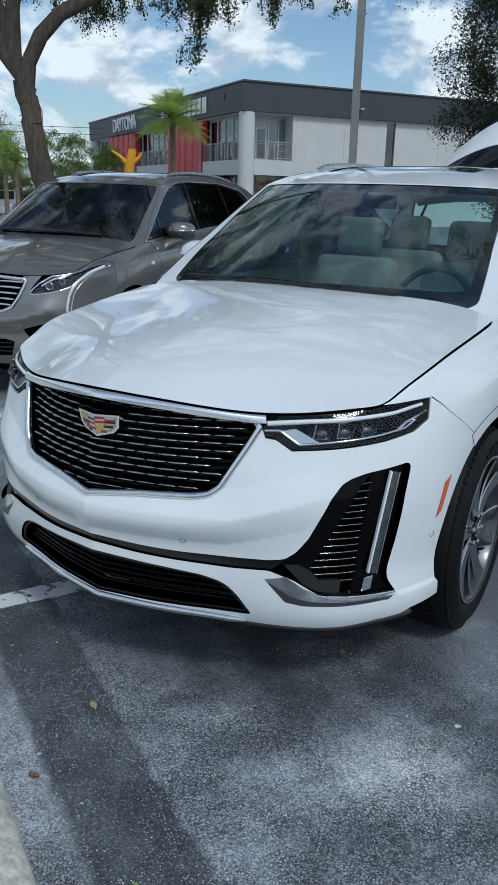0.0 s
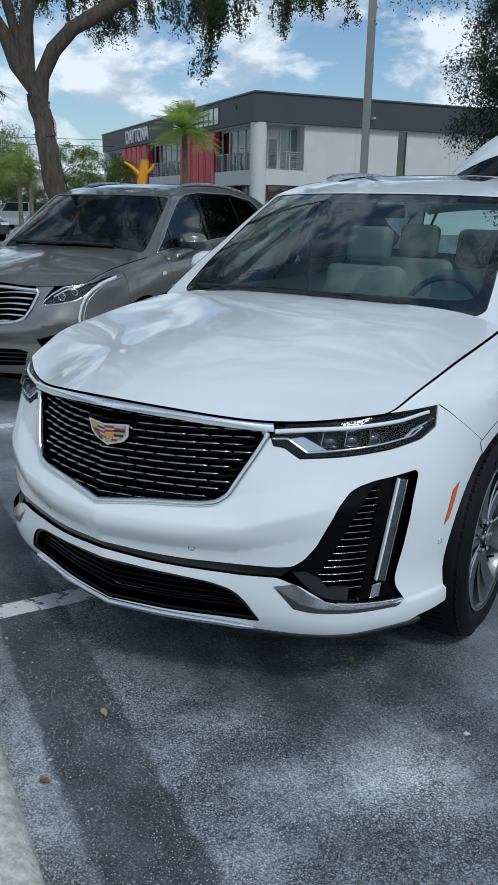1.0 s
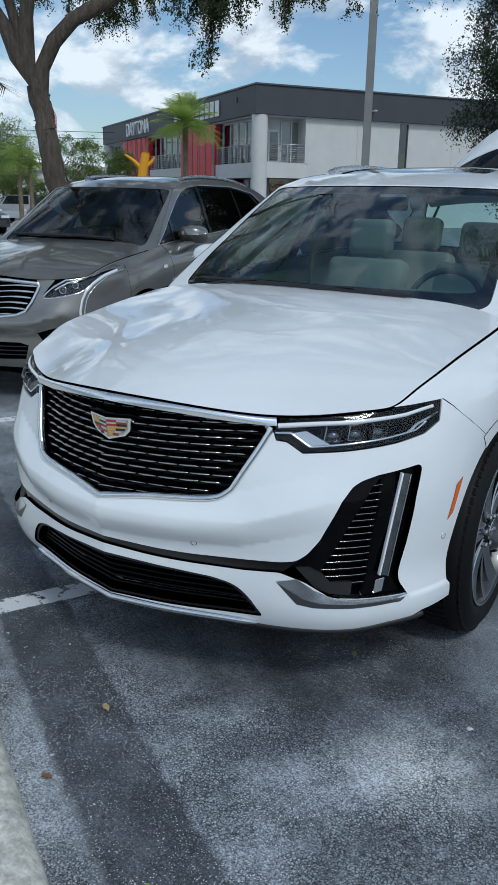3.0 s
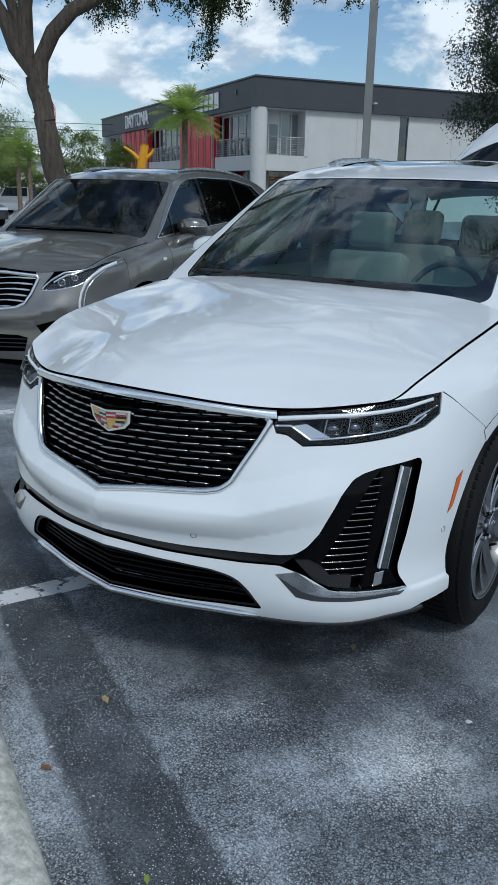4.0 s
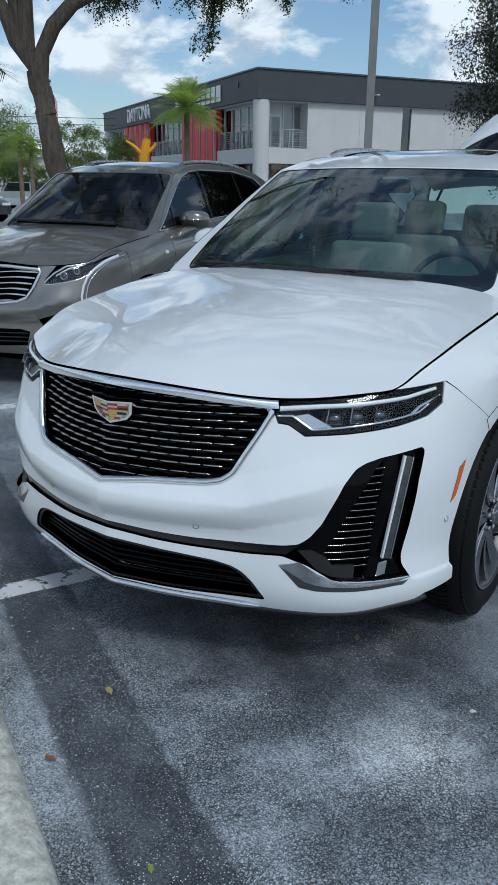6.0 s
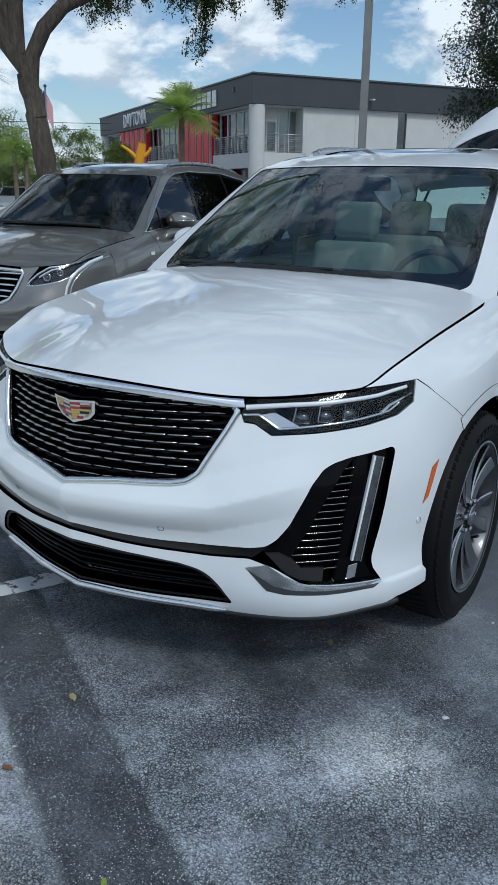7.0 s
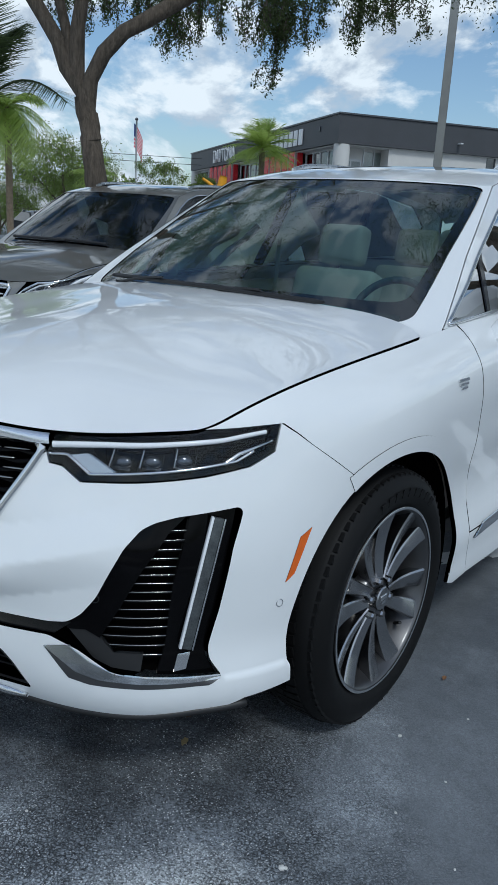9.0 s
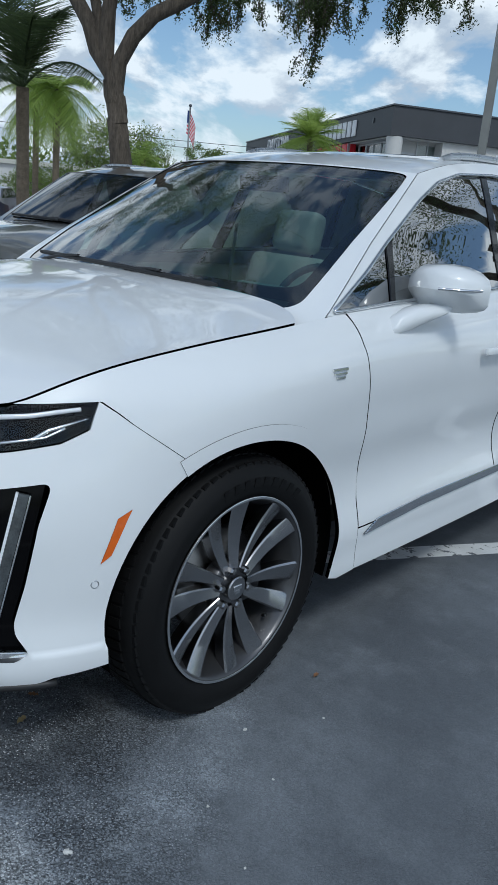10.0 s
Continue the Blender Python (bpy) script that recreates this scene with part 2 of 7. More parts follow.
def panel(name, surf, poly, material, parent, holes=(), step=0.03, edge=None, depth=0.0, flange=0.012, flip=False, mirror=False, label=""):
    """A sheet of the surface surf(u, v), cut to a polygon with holes, sunk by depth, with turned-in edges.
    flip: the surface's own normal points inward; mirror: on the other side of the car."""
    edge = edge or step
    loops = [resample(p, edge) for p in (poly, *holes)]
    allp = np.concatenate(loops)
    lo, hi = loops[0].min(0), loops[0].max(0)
    gx = np.arange(lo[0] + step * 0.5, hi[0], step)
    gy = np.arange(lo[1] + step * 0.5, hi[1], step * 0.87)
    grid = np.array([(x + (step / 2 if j % 2 else 0), y) for j, y in enumerate(gy) for x in gx]).reshape(-1, 2)
    keep = inside(grid, loops[0])
    for h in loops[1:]:
        keep &= ~inside(grid, h)
    grid = grid[keep]
    if len(grid):
        far = np.ones(len(grid), bool)
        for k in range(0, len(allp), 200):
            d = np.hypot(grid[:, None, 0] - allp[None, k:k + 200, 0], grid[:, None, 1] - allp[None, k:k + 200, 1])
            far &= d.min(1) > 0.55 * step
        grid = grid[far]
    pts = np.concatenate([allp, grid]) if len(grid) else allp
    edges, k = [], 0
    for lp in loops:
        n = len(lp)
        edges += [(k + i, k + (i + 1) % n) for i in range(n)]
        k += n
    vco, _, tris, *_ = delaunay_2d_cdt([Vector(map(float, p)) for p in pts], edges, [], 0, 1e-6)
    uv = np.array([(v[0], v[1]) for v in vco])
    tris = np.array([t for t in tris if len(t) == 3])
    mid = uv[tris].mean(1)
    ok = inside(mid, loops[0])
    for h in loops[1:]:
        ok &= ~inside(mid, h)
    tris = tris[ok]
    nor = normals_of(surf, uv) * (-1 if flip else 1)
    pos = surf(uv[:, 0], uv[:, 1]) - nor * depth
    verts, norms, faces = [pos], [nor], [tris if not flip else tris[:, ::-1]]
    base = len(pos)
    if flange:
        for lp in loops:
            n = len(lp)
            ln = normals_of(surf, lp) * (-1 if flip else 1)
            top = surf(lp[:, 0], lp[:, 1]) - ln * depth
            low = top - ln * flange
            tang = np.roll(top, -1, 0) - np.roll(top, 1, 0)
            out = np.cross(tang, ln)
            out /= np.maximum(np.linalg.norm(out, axis=1), 1e-9)[:, None]
            soft = ln * 0.7 + out * 0.7
            verts += [top, low]
            norms += [soft, out]
            i = np.arange(n)
            j = (i + 1) % n
            quads = np.stack([base + i, base + j, base + n + j, base + n + i], 1)
            faces.append(quads)
            base += 2 * n
    v, nn = np.concatenate(verts), np.concatenate(norms)
    if mirror:
        v, nn = v * (-1, 1, 1), nn * (-1, 1, 1)
        faces = [f[:, ::-1] for f in faces]
    return mesh_object(name, v, [f for fs in faces for f in fs.tolist()], material, parent, label, True, nn)


def tube(name, pts, radius, material, parent=None, sides=8, closed=False, label="", flat=1.0, up=(0, 0, 1)):
    """A swept round (or, by flat, oval) bar along points; radius may be one number or one for each point."""
    v, f = tube_data(pts, radius, sides, closed, flat, up)
    return mesh_object(name, v, f, material, parent, label)


def tube_data(pts, radius, sides=8, closed=False, flat=1.0, up=(0, 0, 1)):
    pts = np.asarray(pts, float)
    n = len(pts)
    rad = np.broadcast_to(np.asarray(radius, float), (n,))
    t = np.roll(pts, -1, 0) - np.roll(pts, 1, 0)
    if not closed:
        t[0], t[-1] = pts[1] - pts[0], pts[-1] - pts[-2]
    t /= np.maximum(np.linalg.norm(t, axis=1), 1e-9)[:, None]
    if np.abs(t @ np.asarray(up, float)).max() > 0.93:
        up = (0.31, 0.95, 0.0) if np.abs(t @ np.array([0.31, 0.95, 0.0])).max() < 0.93 else (0.95, -0.31, 0.05)
    ref = np.tile(np.asarray(up, float), (n, 1))
    a = np.cross(t, ref)
    a /= np.linalg.norm(a, axis=1)[:, None]
    b = np.cross(t, a)
    ang = np.arange(sides) * 2 * math.pi / sides
    ring = a[:, None] * np.cos(ang)[None, :, None] + b[:, None] * np.sin(ang)[None, :, None] * flat
    v = (pts[:, None] + ring * rad[:, None, None]).reshape(-1, 3)
    f = []
    for i in range(n if closed else n - 1):
        j = (i + 1) % n
        for k in range(sides):
            l = (k + 1) % sides
            f.append((i * sides + k, i * sides + l, j * sides + l, j * sides + k))
    if not closed:
        f.append(tuple(range(sides)))
        f.append(tuple(range((n - 1) * sides, n * sides))[::-1])
    return v, f


def lathe(profile, seg=64, axis="x"):
    """Verts and faces of a profile of (along, radius) turned about the axis."""
    p = np.asarray(profile, float)
    ang = np.arange(seg) * 2 * math.pi / seg
    v = [(a, r * math.cos(t), r * math.sin(t)) for t in ang for a, r in p]
    n = len(p)
    f = [(i * n + k, i * n + k + 1, (i + 1) % seg * n + k + 1, (i + 1) % seg * n + k) for i in range(seg) for k in range(n - 1)]
    return v, f


def seat_on(surf, u, v, depth=0.0, e=0.003):
    """A frame on a sheet: x along u, z along v, y inward; its origin sunk by depth."""
    u, v = np.array([u], float), np.array([v], float)
    p = surf(u, v)[0]
    a = Vector(surf(u + e, v)[0] - surf(u - e, v)[0]).normalized()
    c = Vector(surf(u, v + e)[0] - surf(u, v - e)[0]).normalized()
    n = a.cross(c).normalized()
    c = n.cross(a)
    m = Matrix((a, -n, c)).transposed().to_4x4()
    m.translation = Vector(p) - n * depth
    return m


def line_on(surf, pts, step, depth=0.0):
    """Places along a line of (u, v) on a sheet, sunk by depth."""
    q = resample(pts, step, False)
    return surf(q[:, 0], q[:, 1]) - normals_of(surf, q) * depth


def low_shape(q):
    return q.shape[:-1] + (3,)


def white_detail(car, grille, head, tip, vent, intake):
    S, W = SHELL, SHELL.wrap
    uk = S.u_corner
    # ---- upper grille ----
    g_all = both(grille)
    back = g_all.copy()
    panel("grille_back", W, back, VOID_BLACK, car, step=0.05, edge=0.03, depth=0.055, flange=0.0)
    panel("grille_wall", W, g_all * (1.0, 1.0), GLOSS_BLACK, car, [0.004 * np.array([0.0, 0.0]) + np.stack([g_all[:, 0] * 0.975, 0.81 + (g_all[:, 1] - 0.81) * 0.95], 1)], step=0.05, edge=0.02, depth=0.006, flange=0.05)
    unit = bmesh.new()
    for k in range(7):
        q = k / 6 * 2 - 1
        h = 0.0005 + 0.0026 * (1 - q * q)
        for y, z in ((-0.002 - 0.008 * (1 - q * q), -0.0015), (-0.001, h), (0.010, h * 0.6), (0.010, -h)):
            unit.verts.new((q * 0.0315, y, z))
    unit.verts.ensure_lookup_table()
    for k in range(6):
        for j in range(4):
            unit.faces.new([unit.verts[i] for i in (k * 4 + j, k * 4 + (j + 1) % 4, k * 4 + 4 + (j + 1) % 4, k * 4 + 4 + j)])
    dash = bpy.data.meshes.new("grille_dash")
    bmesh.ops.recalc_face_normals(unit, faces=unit.faces)
    unit.to_mesh(dash)
    unit.free()
    dash.materials.append(DARK_CHROME)
    dash.shade_smooth()
    g_in = np.stack([g_all[:, 0] * 0.985, 0.81 + (g_all[:, 1] - 0.81) * 0.955], 1)
    rows = np.linspace(0.684, 0.914, 11)
    for i, z in enumerate(rows):
        us = np.arange(-0.648, 0.649, 0.072) + (0.036 if i % 2 else 0.0)
        ok = inside(np.stack([us, np.full(len(us), z)], 1), g_in) & inside(np.stack([us + 0.029, np.full(len(us), z)], 1), g_in) & inside(np.stack([us - 0.029, np.full(len(us), z)], 1), g_in)
        for u in us[ok]:
            if abs(u) < 0.095 and 0.835 < z < 0.93:
                continue
            ob = new("grille_dash", dash)
            ob.parent = car
            ob.matrix_basis = seat_on(W, float(u) if abs(u) > 1e-6 else 0.004, float(z), 0.014)
        uu = np.linspace(-0.62, 0.62, 90)
        okk = inside(np.stack([uu, np.full(90, z)], 1), g_in)
        uu = uu[okk]
        if len(uu) > 2:
            wave = z - 0.0065 + 0.0028 * np.cos((uu - (0.036 if i % 2 else 0)) / 0.072 * 2 * math.pi)
            q = np.stack([uu, wave], 1)
            tube("grille_rib", W(q[:, 0], q[:, 1]) - normals_of(W, q) * 0.024, 0.0066, PIANO, car, 6, False, "", 1.2)
    # large facets along the top row
    for k_facet, u in enumerate(np.arange(-0.504, 0.51, 0.036)):
        z = float(np.interp(abs(u), [0, 0.27, 0.52], [0.941, 0.928, 0.905]))
        bm = boxed(-0.011, 0.011, -0.008, 0.012, -0.008, 0.007, bevel=0.004) if k_facet % 2 else boxed(-0.022, 0.022, -0.010, 0.008, 0.000, 0.007, bevel=0.003)
        ob = part("grille_facet", bm, PIANO if k_facet % 2 else DARK_CHROME, car)
        ob.matrix_basis = seat_on(W, float(u), z, 0.018)
    # bright surround, thick along the bonnet
    us = np.linspace(0, float(S.fx([(0.503, 0.910)])[0][0]), 14)
    ue = us[-1]

    def bar(u, s):
        u, s = np.broadcast_arrays(np.asarray(u, float), np.asarray(s, float))
        au = np.abs(u)
        q = np.stack([u, np.interp(au, grille[:3, 0], grille[:3, 1])], -1)
        low = W(q[..., 0], q[..., 1]) - normals_of(W, q.reshape(-1, 2)).reshape(low_shape(q)) * -0.016
        high = S.rim(au) * np.stack([np.where(u < 0, -1.0, 1.0), np.ones_like(u), np.ones_like(u)], -1) + np.array([0, -0.004, -0.006])
        bow = (0.006 * np.sin(np.clip(s, 0, 1) * math.pi))[..., None] * np.array([0, -0.5, 0.8])
        return low + (high - low) * s[..., None] + bow
    panel("grille_bar", bar, np.array([(-ue, 0.0), (ue, 0.0), (ue, 1.0), (-ue, 1.0)]), BAR_CHROME, car, step=0.03, edge=0.02, flange=0.02, label="thick bright chrome bar under the bonnet")
    ring = np.concatenate([grille[2:], (grille * (-1, 1))[::-1][:-2]])
    tube("grille_surround", line_on(W, rounded_line(ring, 0.012), 0.012, -0.002), 0.0105, CHROME, car, 8, False, "thin bright chrome surround", 1.1)
    crest_shield(car, Matrix.Translation((0.010, W(np.array([0.002]), np.array([0.872]))[0][1] - 0.004, 0.874)) @ pose(0, 0, 0, 8, 0, 0), (1.05, 1.0, 0.82), 0.26)
    # ---- headlights ----
    rim_u = np.linspace(float(S.fx([(0.51, 0.92)])[0][0]), uk - 0.01, 12)
    rim_line = np.stack([rim_u, S.top(rim_u) - 0.008], 1)
    tip_u = np.linspace(uk + 0.004, float(tip[0][0]) - 0.004, 6)
    upper = np.concatenate([rim_line, np.stack([tip_u, np.interp(tip_u, [uk, tip[0][0]], [float(S.top(np.array([uk]))[0]) - 0.006, tip[0][1] + 0.004])], 1)])
    low = head[::-1] * (1, 1) + (0, 0.004)
    lamp_poly = np.concatenate([upper, tip + (-0.003, 0.0), low])
    for mir in (False, True):
        lamp = new("headlight")
        lamp.empty_display_size = 0.1
        lamp.parent = car
        panel("lens", W, lamp_poly, LAMP_CLEAR, lamp, step=0.03, edge=0.015, depth=0.001, flange=0.0, mirror=mir)
        panel("housing", W, lamp_poly, PIANO, lamp, step=0.03, edge=0.015, depth=0.050, flange=0.0, mirror=mir)
        panel("bezel", W, lamp_poly, PIANO, lamp, [np.stack([lamp_poly[:, 0].mean() + (lamp_poly[:, 0] - lamp_poly[:, 0].mean()) * 0.975, lamp_poly[:, 1].mean() + (lamp_poly[:, 1] - lamp_poly[:, 1].mean()) * 0.86], 1)], step=0.03, edge=0.012, depth=0.003, flange=0.03, mirror=mir)
        sx = -1 if mir else 1
        blade = S.fx([(0.505, 0.909), (0.62, 0.920), (0.747, 0.931), (0.813, 0.938), (0.839, 0.946), (0.862, 0.952)])
        p = line_on(W, blade, 0.012, 0.002) * (sx, 1, 1)
        tube("light_blade", p, np.linspace(0.0068, 0.0046, len(p)), LAMP_CORE, lamp, 8, False, "white light blade", 1.2)
        foot = S.fx([(0.500, 0.888), (0.541, 0.890), (0.600, 0.852), (0.694, 0.863), (0.789, 0.877), (0.842, 0.890), (0.858, 0.910)])
        p = line_on(W, foot, 0.012, 0.002) * (sx, 1, 1)
        tube("lower_trim", p, 0.0042, CHROME, lamp, 6, False, "bright chrome line", 1.0)
        wedge = S.fx([(0.545, 0.890), (0.582, 0.897), (0.640, 0.868), (0.655, 0.860), (0.602, 0.855)])
        panel("silver_wedge", W, wedge, SATIN, lamp, step=0.02, edge=0.01, depth=0.004, flange=0.02, mirror=mir)
        hook = S.fx([(0.876, 0.931), (0.852, 0.913), (0.842, 0.906), (0.836, 0.896), (0.828, 0.884)])
        p = line_on(W, hook, 0.01, 0.004) * (sx, 1, 1)
        tube("corner_hook", p, np.linspace(0.0022, 0.0060, len(p)), CHROME, lamp, 6, False, "chrome hook", 1.2)
        for k, x in enumerate((0.655, 0.715, 0.772)):
            u, v = S.fx([(x, 0.888 + 0.004 * k)])[0]
            m = seat_on(W, u, v, 0.034)
            if mir:
                m = Matrix.Diagonal((-1, 1, 1, 1)) @ m @ Matrix.Diagonal((-1, 1, 1, 1))
            bm = bmesh.new()
            for x0, x1 in ((-0.027, -0.023), (0.022, 0.0235)):
                box(bm, x0, x1, -0.020, 0.012, -0.022, 0.022, bevel=0.0008, m=pose(0, 0, 0, 0, 12, 8))
            box(bm, -0.024, 0.022, 0.004, 0.012, -0.022, -0.004, bevel=0.001, m=pose(0, 0, 0, -35, 0, 0))
            ob = part("reflector", bm, DARK_CHROME, lamp, "dark chrome projector frame")
            ob.matrix_basis = m
            bm = bmesh.new()
            bmesh.ops.create_uvsphere(bm, u_segments=20, v_segments=10, radius=0.017, matrix=Matrix.Diagonal((1.35, 0.6, 0.85, 1)))
            ob = part("projector", bm, PROJECTOR, lamp, "glassy projector lens", smooth=True)
            ob.matrix_basis = m @ Matrix.Translation((0, -0.004, -0.001))
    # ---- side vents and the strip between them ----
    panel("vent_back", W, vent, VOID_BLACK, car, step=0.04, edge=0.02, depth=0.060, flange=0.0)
    inner = vent.copy()
    panel("lower_strip", W, both(S.fx([(0.0, 0.511), (0.14, 0.504), (0.30, 0.498), (0.45, 0.497), (0.57, 0.499), (0.61, 0.500), (0.57, 0.466), (0.45, 0.463), (0.30, 0.469), (0.14, 0.477), (0.0, 0.487)])), GLOSS_BLACK, car, step=0.03, edge=0.015, depth=0.010, flange=0.02, label="gloss black strip across the bumper")
    for mir in (False, True):
        sx = -1 if mir else 1
        outer_blk = S.fx([(0.590, 0.502), (0.632, 0.530), (0.664, 0.577), (0.692, 0.642), (0.713, 0.702), (0.732, 0.743), (0.754, 0.758), (0.800, 0.772), (0.780, 0.735), (0.748, 0.642), (0.710, 0.55), (0.670, 0.468), (0.640, 0.485), (0.60, 0.482)])
        panel("vent_shoulder", W, outer_blk, PIANO, car, step=0.02, edge=0.012, depth=0.012, flange=0.03, mirror=mir)
        rail = S.fx([(0.806, 0.772), (0.866, 0.786), (0.871, 0.69), (0.860, 0.54), (0.848, 0.445), (0.853, 0.415), (0.874, 0.370), (0.784, 0.380), (0.790, 0.45), (0.799, 0.60)])
        panel("lamp_backing", W, rail, PIANO, car, step=0.02, edge=0.012, depth=0.022, flange=0.03, mirror=mir, label="gloss black lamp backing")
        ends = S.fx([(0.838, 0.768), (0.813, 0.446)])
        ends = W(ends[:, 0], ends[:, 1]) - normals_of(W, ends) * 0.004
        span = ends[1] - ends[0]
        face = Vector(normals_of(W, S.fx([(0.826, 0.60)]))[0])
        down = Vector(span).normalized()
        across = face.cross(down).normalized()
        across = across if across.x > 0 else -across
        flipx = Matrix.Diagonal((sx, 1, 1, 1))

        def strip_bar(name, off, wide, deep, mat, label=""):
            bm = bmesh.new()
            m = Matrix((across, -face, -down)).transposed().to_4x4()
            m.translation = Vector(ends[0] + span / 2) + across * off
            half = float(np.linalg.norm(span)) / 2
            box(bm, -wide / 2, wide / 2, -deep / 2, deep / 2, -half, half, bevel=min(wide, deep) * 0.3, seg=2, m=flipx @ m)
            return part(name, bm, mat, car, label, angle=40)
        strip_bar("daylight_blade", -0.003, 0.007, 0.012, LAMP_CORE, "tall clear daytime light blade")
        strip_bar("daylight_lens", 0.0130, 0.024, 0.010, GUIDE, "smoky ribbed light guide")
        strip_bar("daylight_edge", 0.0275, 0.004, 0.012, CHROME, "bright edge")
        fog = S.fx([(0.812, 0.425), (0.830, 0.428), (0.829, 0.390), (0.811, 0.385)])
        panel("fog_lamp", W, fog, CHROME, car, step=0.02, edge=0.01, depth=0.018, flange=0.02, mirror=mir, label="small clear fog lamp")
        for k in range(15):
            z = 0.421 + k * 0.0224
            x0 = np.interp(z, [0.421, 0.443, 0.466, 0.55, 0.642, 0.735], [0.660, 0.630, 0.638, 0.682, 0.730, 0.770])
            x1 = np.interp(z, [0.421, 0.60, 0.735], [0.790, 0.800, 0.812])
            line = S.fx([(x0 + (x1 - x0) * t, z) for t in (0, 0.33, 0.66, 1)])
            p = line_on(W, line, 0.02, 0.034) * (sx, 1, 1)
            tube("vent_slat", p, 0.0062, PIANO, car, 6, False, "", 0.8)
            p = line_on(W, line + (0, 0.003), 0.02, 0.028) * (sx, 1, 1)
            tube("slat_edge", p, 0.0014, DARK_CHROME, car, 5)
        sill = S.fx([(0.60, 0.482), (0.655, 0.484), (0.70, 0.432), (0.755, 0.43), (0.755, 0.388), (0.70, 0.396), (0.66, 0.415)])
        panel("vent_floor", W, sill, MATT_BLACK, car, step=0.03, edge=0.015, depth=0.016, flange=0.02, mirror=mir)
        # the accent's shaded lower facet, drawn as a strip of darker metal
        under = S.fx([(0.554, 0.431), (0.63, 0.382), (0.68, 0.369), (0.76, 0.363), (0.876, 0.361), (0.866, 0.351), (0.76, 0.350), (0.66, 0.354), (0.613, 0.364)])
        panel("accent_return", W, under, ALLOY_DARK, car, step=0.02, edge=0.01, depth=-0.001, flange=0.012, mirror=mir, label="dark grey strip for the shade under the accent")
        wing = S.fx([(0.552, 0.436), (0.608, 0.447), (0.655, 0.413), (0.71, 0.386), (0.77, 0.379), (0.877, 0.371), (0.877, 0.362), (0.76, 0.364), (0.68, 0.370), (0.63, 0.383)])
        panel("lower_accent", W, wing, CHROME, car, step=0.02, edge=0.01, depth=-0.004, flange=0.012, mirror=mir, label="satin silver accent")
        mark = S.fy([(0.548, 0.690), (0.585, 0.708), (0.575, 0.690), (0.532, 0.598), (0.506, 0.580)])
        panel("side_marker", W, mark, AMBER, car, step=0.02, edge=0.01, depth=-0.002, flange=0.006, mirror=mir, label="orange side marker")
        for x, z in ((0.31, 0.540), (0.66, 0.567)):
            u, v = S.fx([(x, z)])[0]
            m = seat_on(W, u, v, 0.010 if x > 0.5 else 0.0)
            if mir:
                m = Matrix.Diagonal((-1, 1, 1, 1)) @ m @ Matrix.Diagonal((-1, 1, 1, 1))
            vv, ff = lathe([(0.0006, 0.0085), (0.0016, 0.0100), (0.0, 0.0108)], 24)
            ob = mesh_object("parking_sensor", [(y, -x_, z_) for x_, y, z_ in vv], ff, MATT_BLACK if x < 0.5 else GLOSS_BLACK, car)
            ob.matrix_basis = m
        u, v = S.fy([(0.494, 0.527)])[0]
        m = seat_on(W, u, v, 0.0)
        if mir:
            m = Matrix.Diagonal((-1, 1, 1, 1)) @ m @ Matrix.Diagonal((-1, 1, 1, 1))
        vv, ff = lathe([(0.0006, 0.0085), (0.0016, 0.0100), (0.0, 0.0108)], 24)
        ob = mesh_object("parking_sensor", [(y, -x_, z_) for x_, y, z_ in vv], ff, SATIN, car)
        ob.matrix_basis = m
        # small shield on the wing
        u, v = S.fy([(1.352, 0.985)])[0]
        m = seat_on(W, u, v, -0.001)
        if mir:
            m = Matrix.Diagonal((-1, 1, 1, 1)) @ m @ Matrix.Diagonal((-1, 1, 1, 1))
        bm = bmesh.new()
        box(bm, -0.040, 0.040, -0.004, 0.002, 0.006, 0.016, bevel=0.002)
        box(bm, -0.034, 0.034, -0.004, 0.002, -0.006, 0.003, bevel=0.002)
        box(bm, -0.024, 0.024, -0.004, 0.002, -0.018, -0.009, bevel=0.002)
        ob = part("wing_badge", bm, CHROME, car, "small chrome wing badge")
        ob.matrix_basis = m
        # body edge trim at the foot of the bumper
        # door handle
        u, v = S.fy([(2.40, 0.985)])[0]
        m = seat_on(W, u, v, -0.03)
        if mir:
            m = Matrix.Diagonal((-1, 1, 1, 1)) @ m @ Matrix.Diagonal((-1, 1, 1, 1))
        ob = part("door_handle", boxed(-0.11, 0.11, -0.012, 0.010, -0.014, 0.014, bevel=0.009, seg=2), WHITE, car, "body-coloured door handle", angle=40)
        ob.matrix_basis = m
        # mirror: shell, foot, bright line, glass
        door_mirror(car, sx, WHITE)
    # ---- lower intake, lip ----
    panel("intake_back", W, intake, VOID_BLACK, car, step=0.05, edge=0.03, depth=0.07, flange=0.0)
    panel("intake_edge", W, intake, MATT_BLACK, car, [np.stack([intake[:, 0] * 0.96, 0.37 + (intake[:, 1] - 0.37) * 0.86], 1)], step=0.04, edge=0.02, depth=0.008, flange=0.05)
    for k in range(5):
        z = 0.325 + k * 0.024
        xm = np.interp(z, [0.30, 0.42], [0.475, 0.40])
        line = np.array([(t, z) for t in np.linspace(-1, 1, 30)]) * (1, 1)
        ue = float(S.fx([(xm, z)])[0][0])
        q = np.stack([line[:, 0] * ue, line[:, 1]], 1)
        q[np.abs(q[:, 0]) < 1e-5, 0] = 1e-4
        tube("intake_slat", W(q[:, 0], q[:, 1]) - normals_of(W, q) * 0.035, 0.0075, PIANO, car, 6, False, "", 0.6)
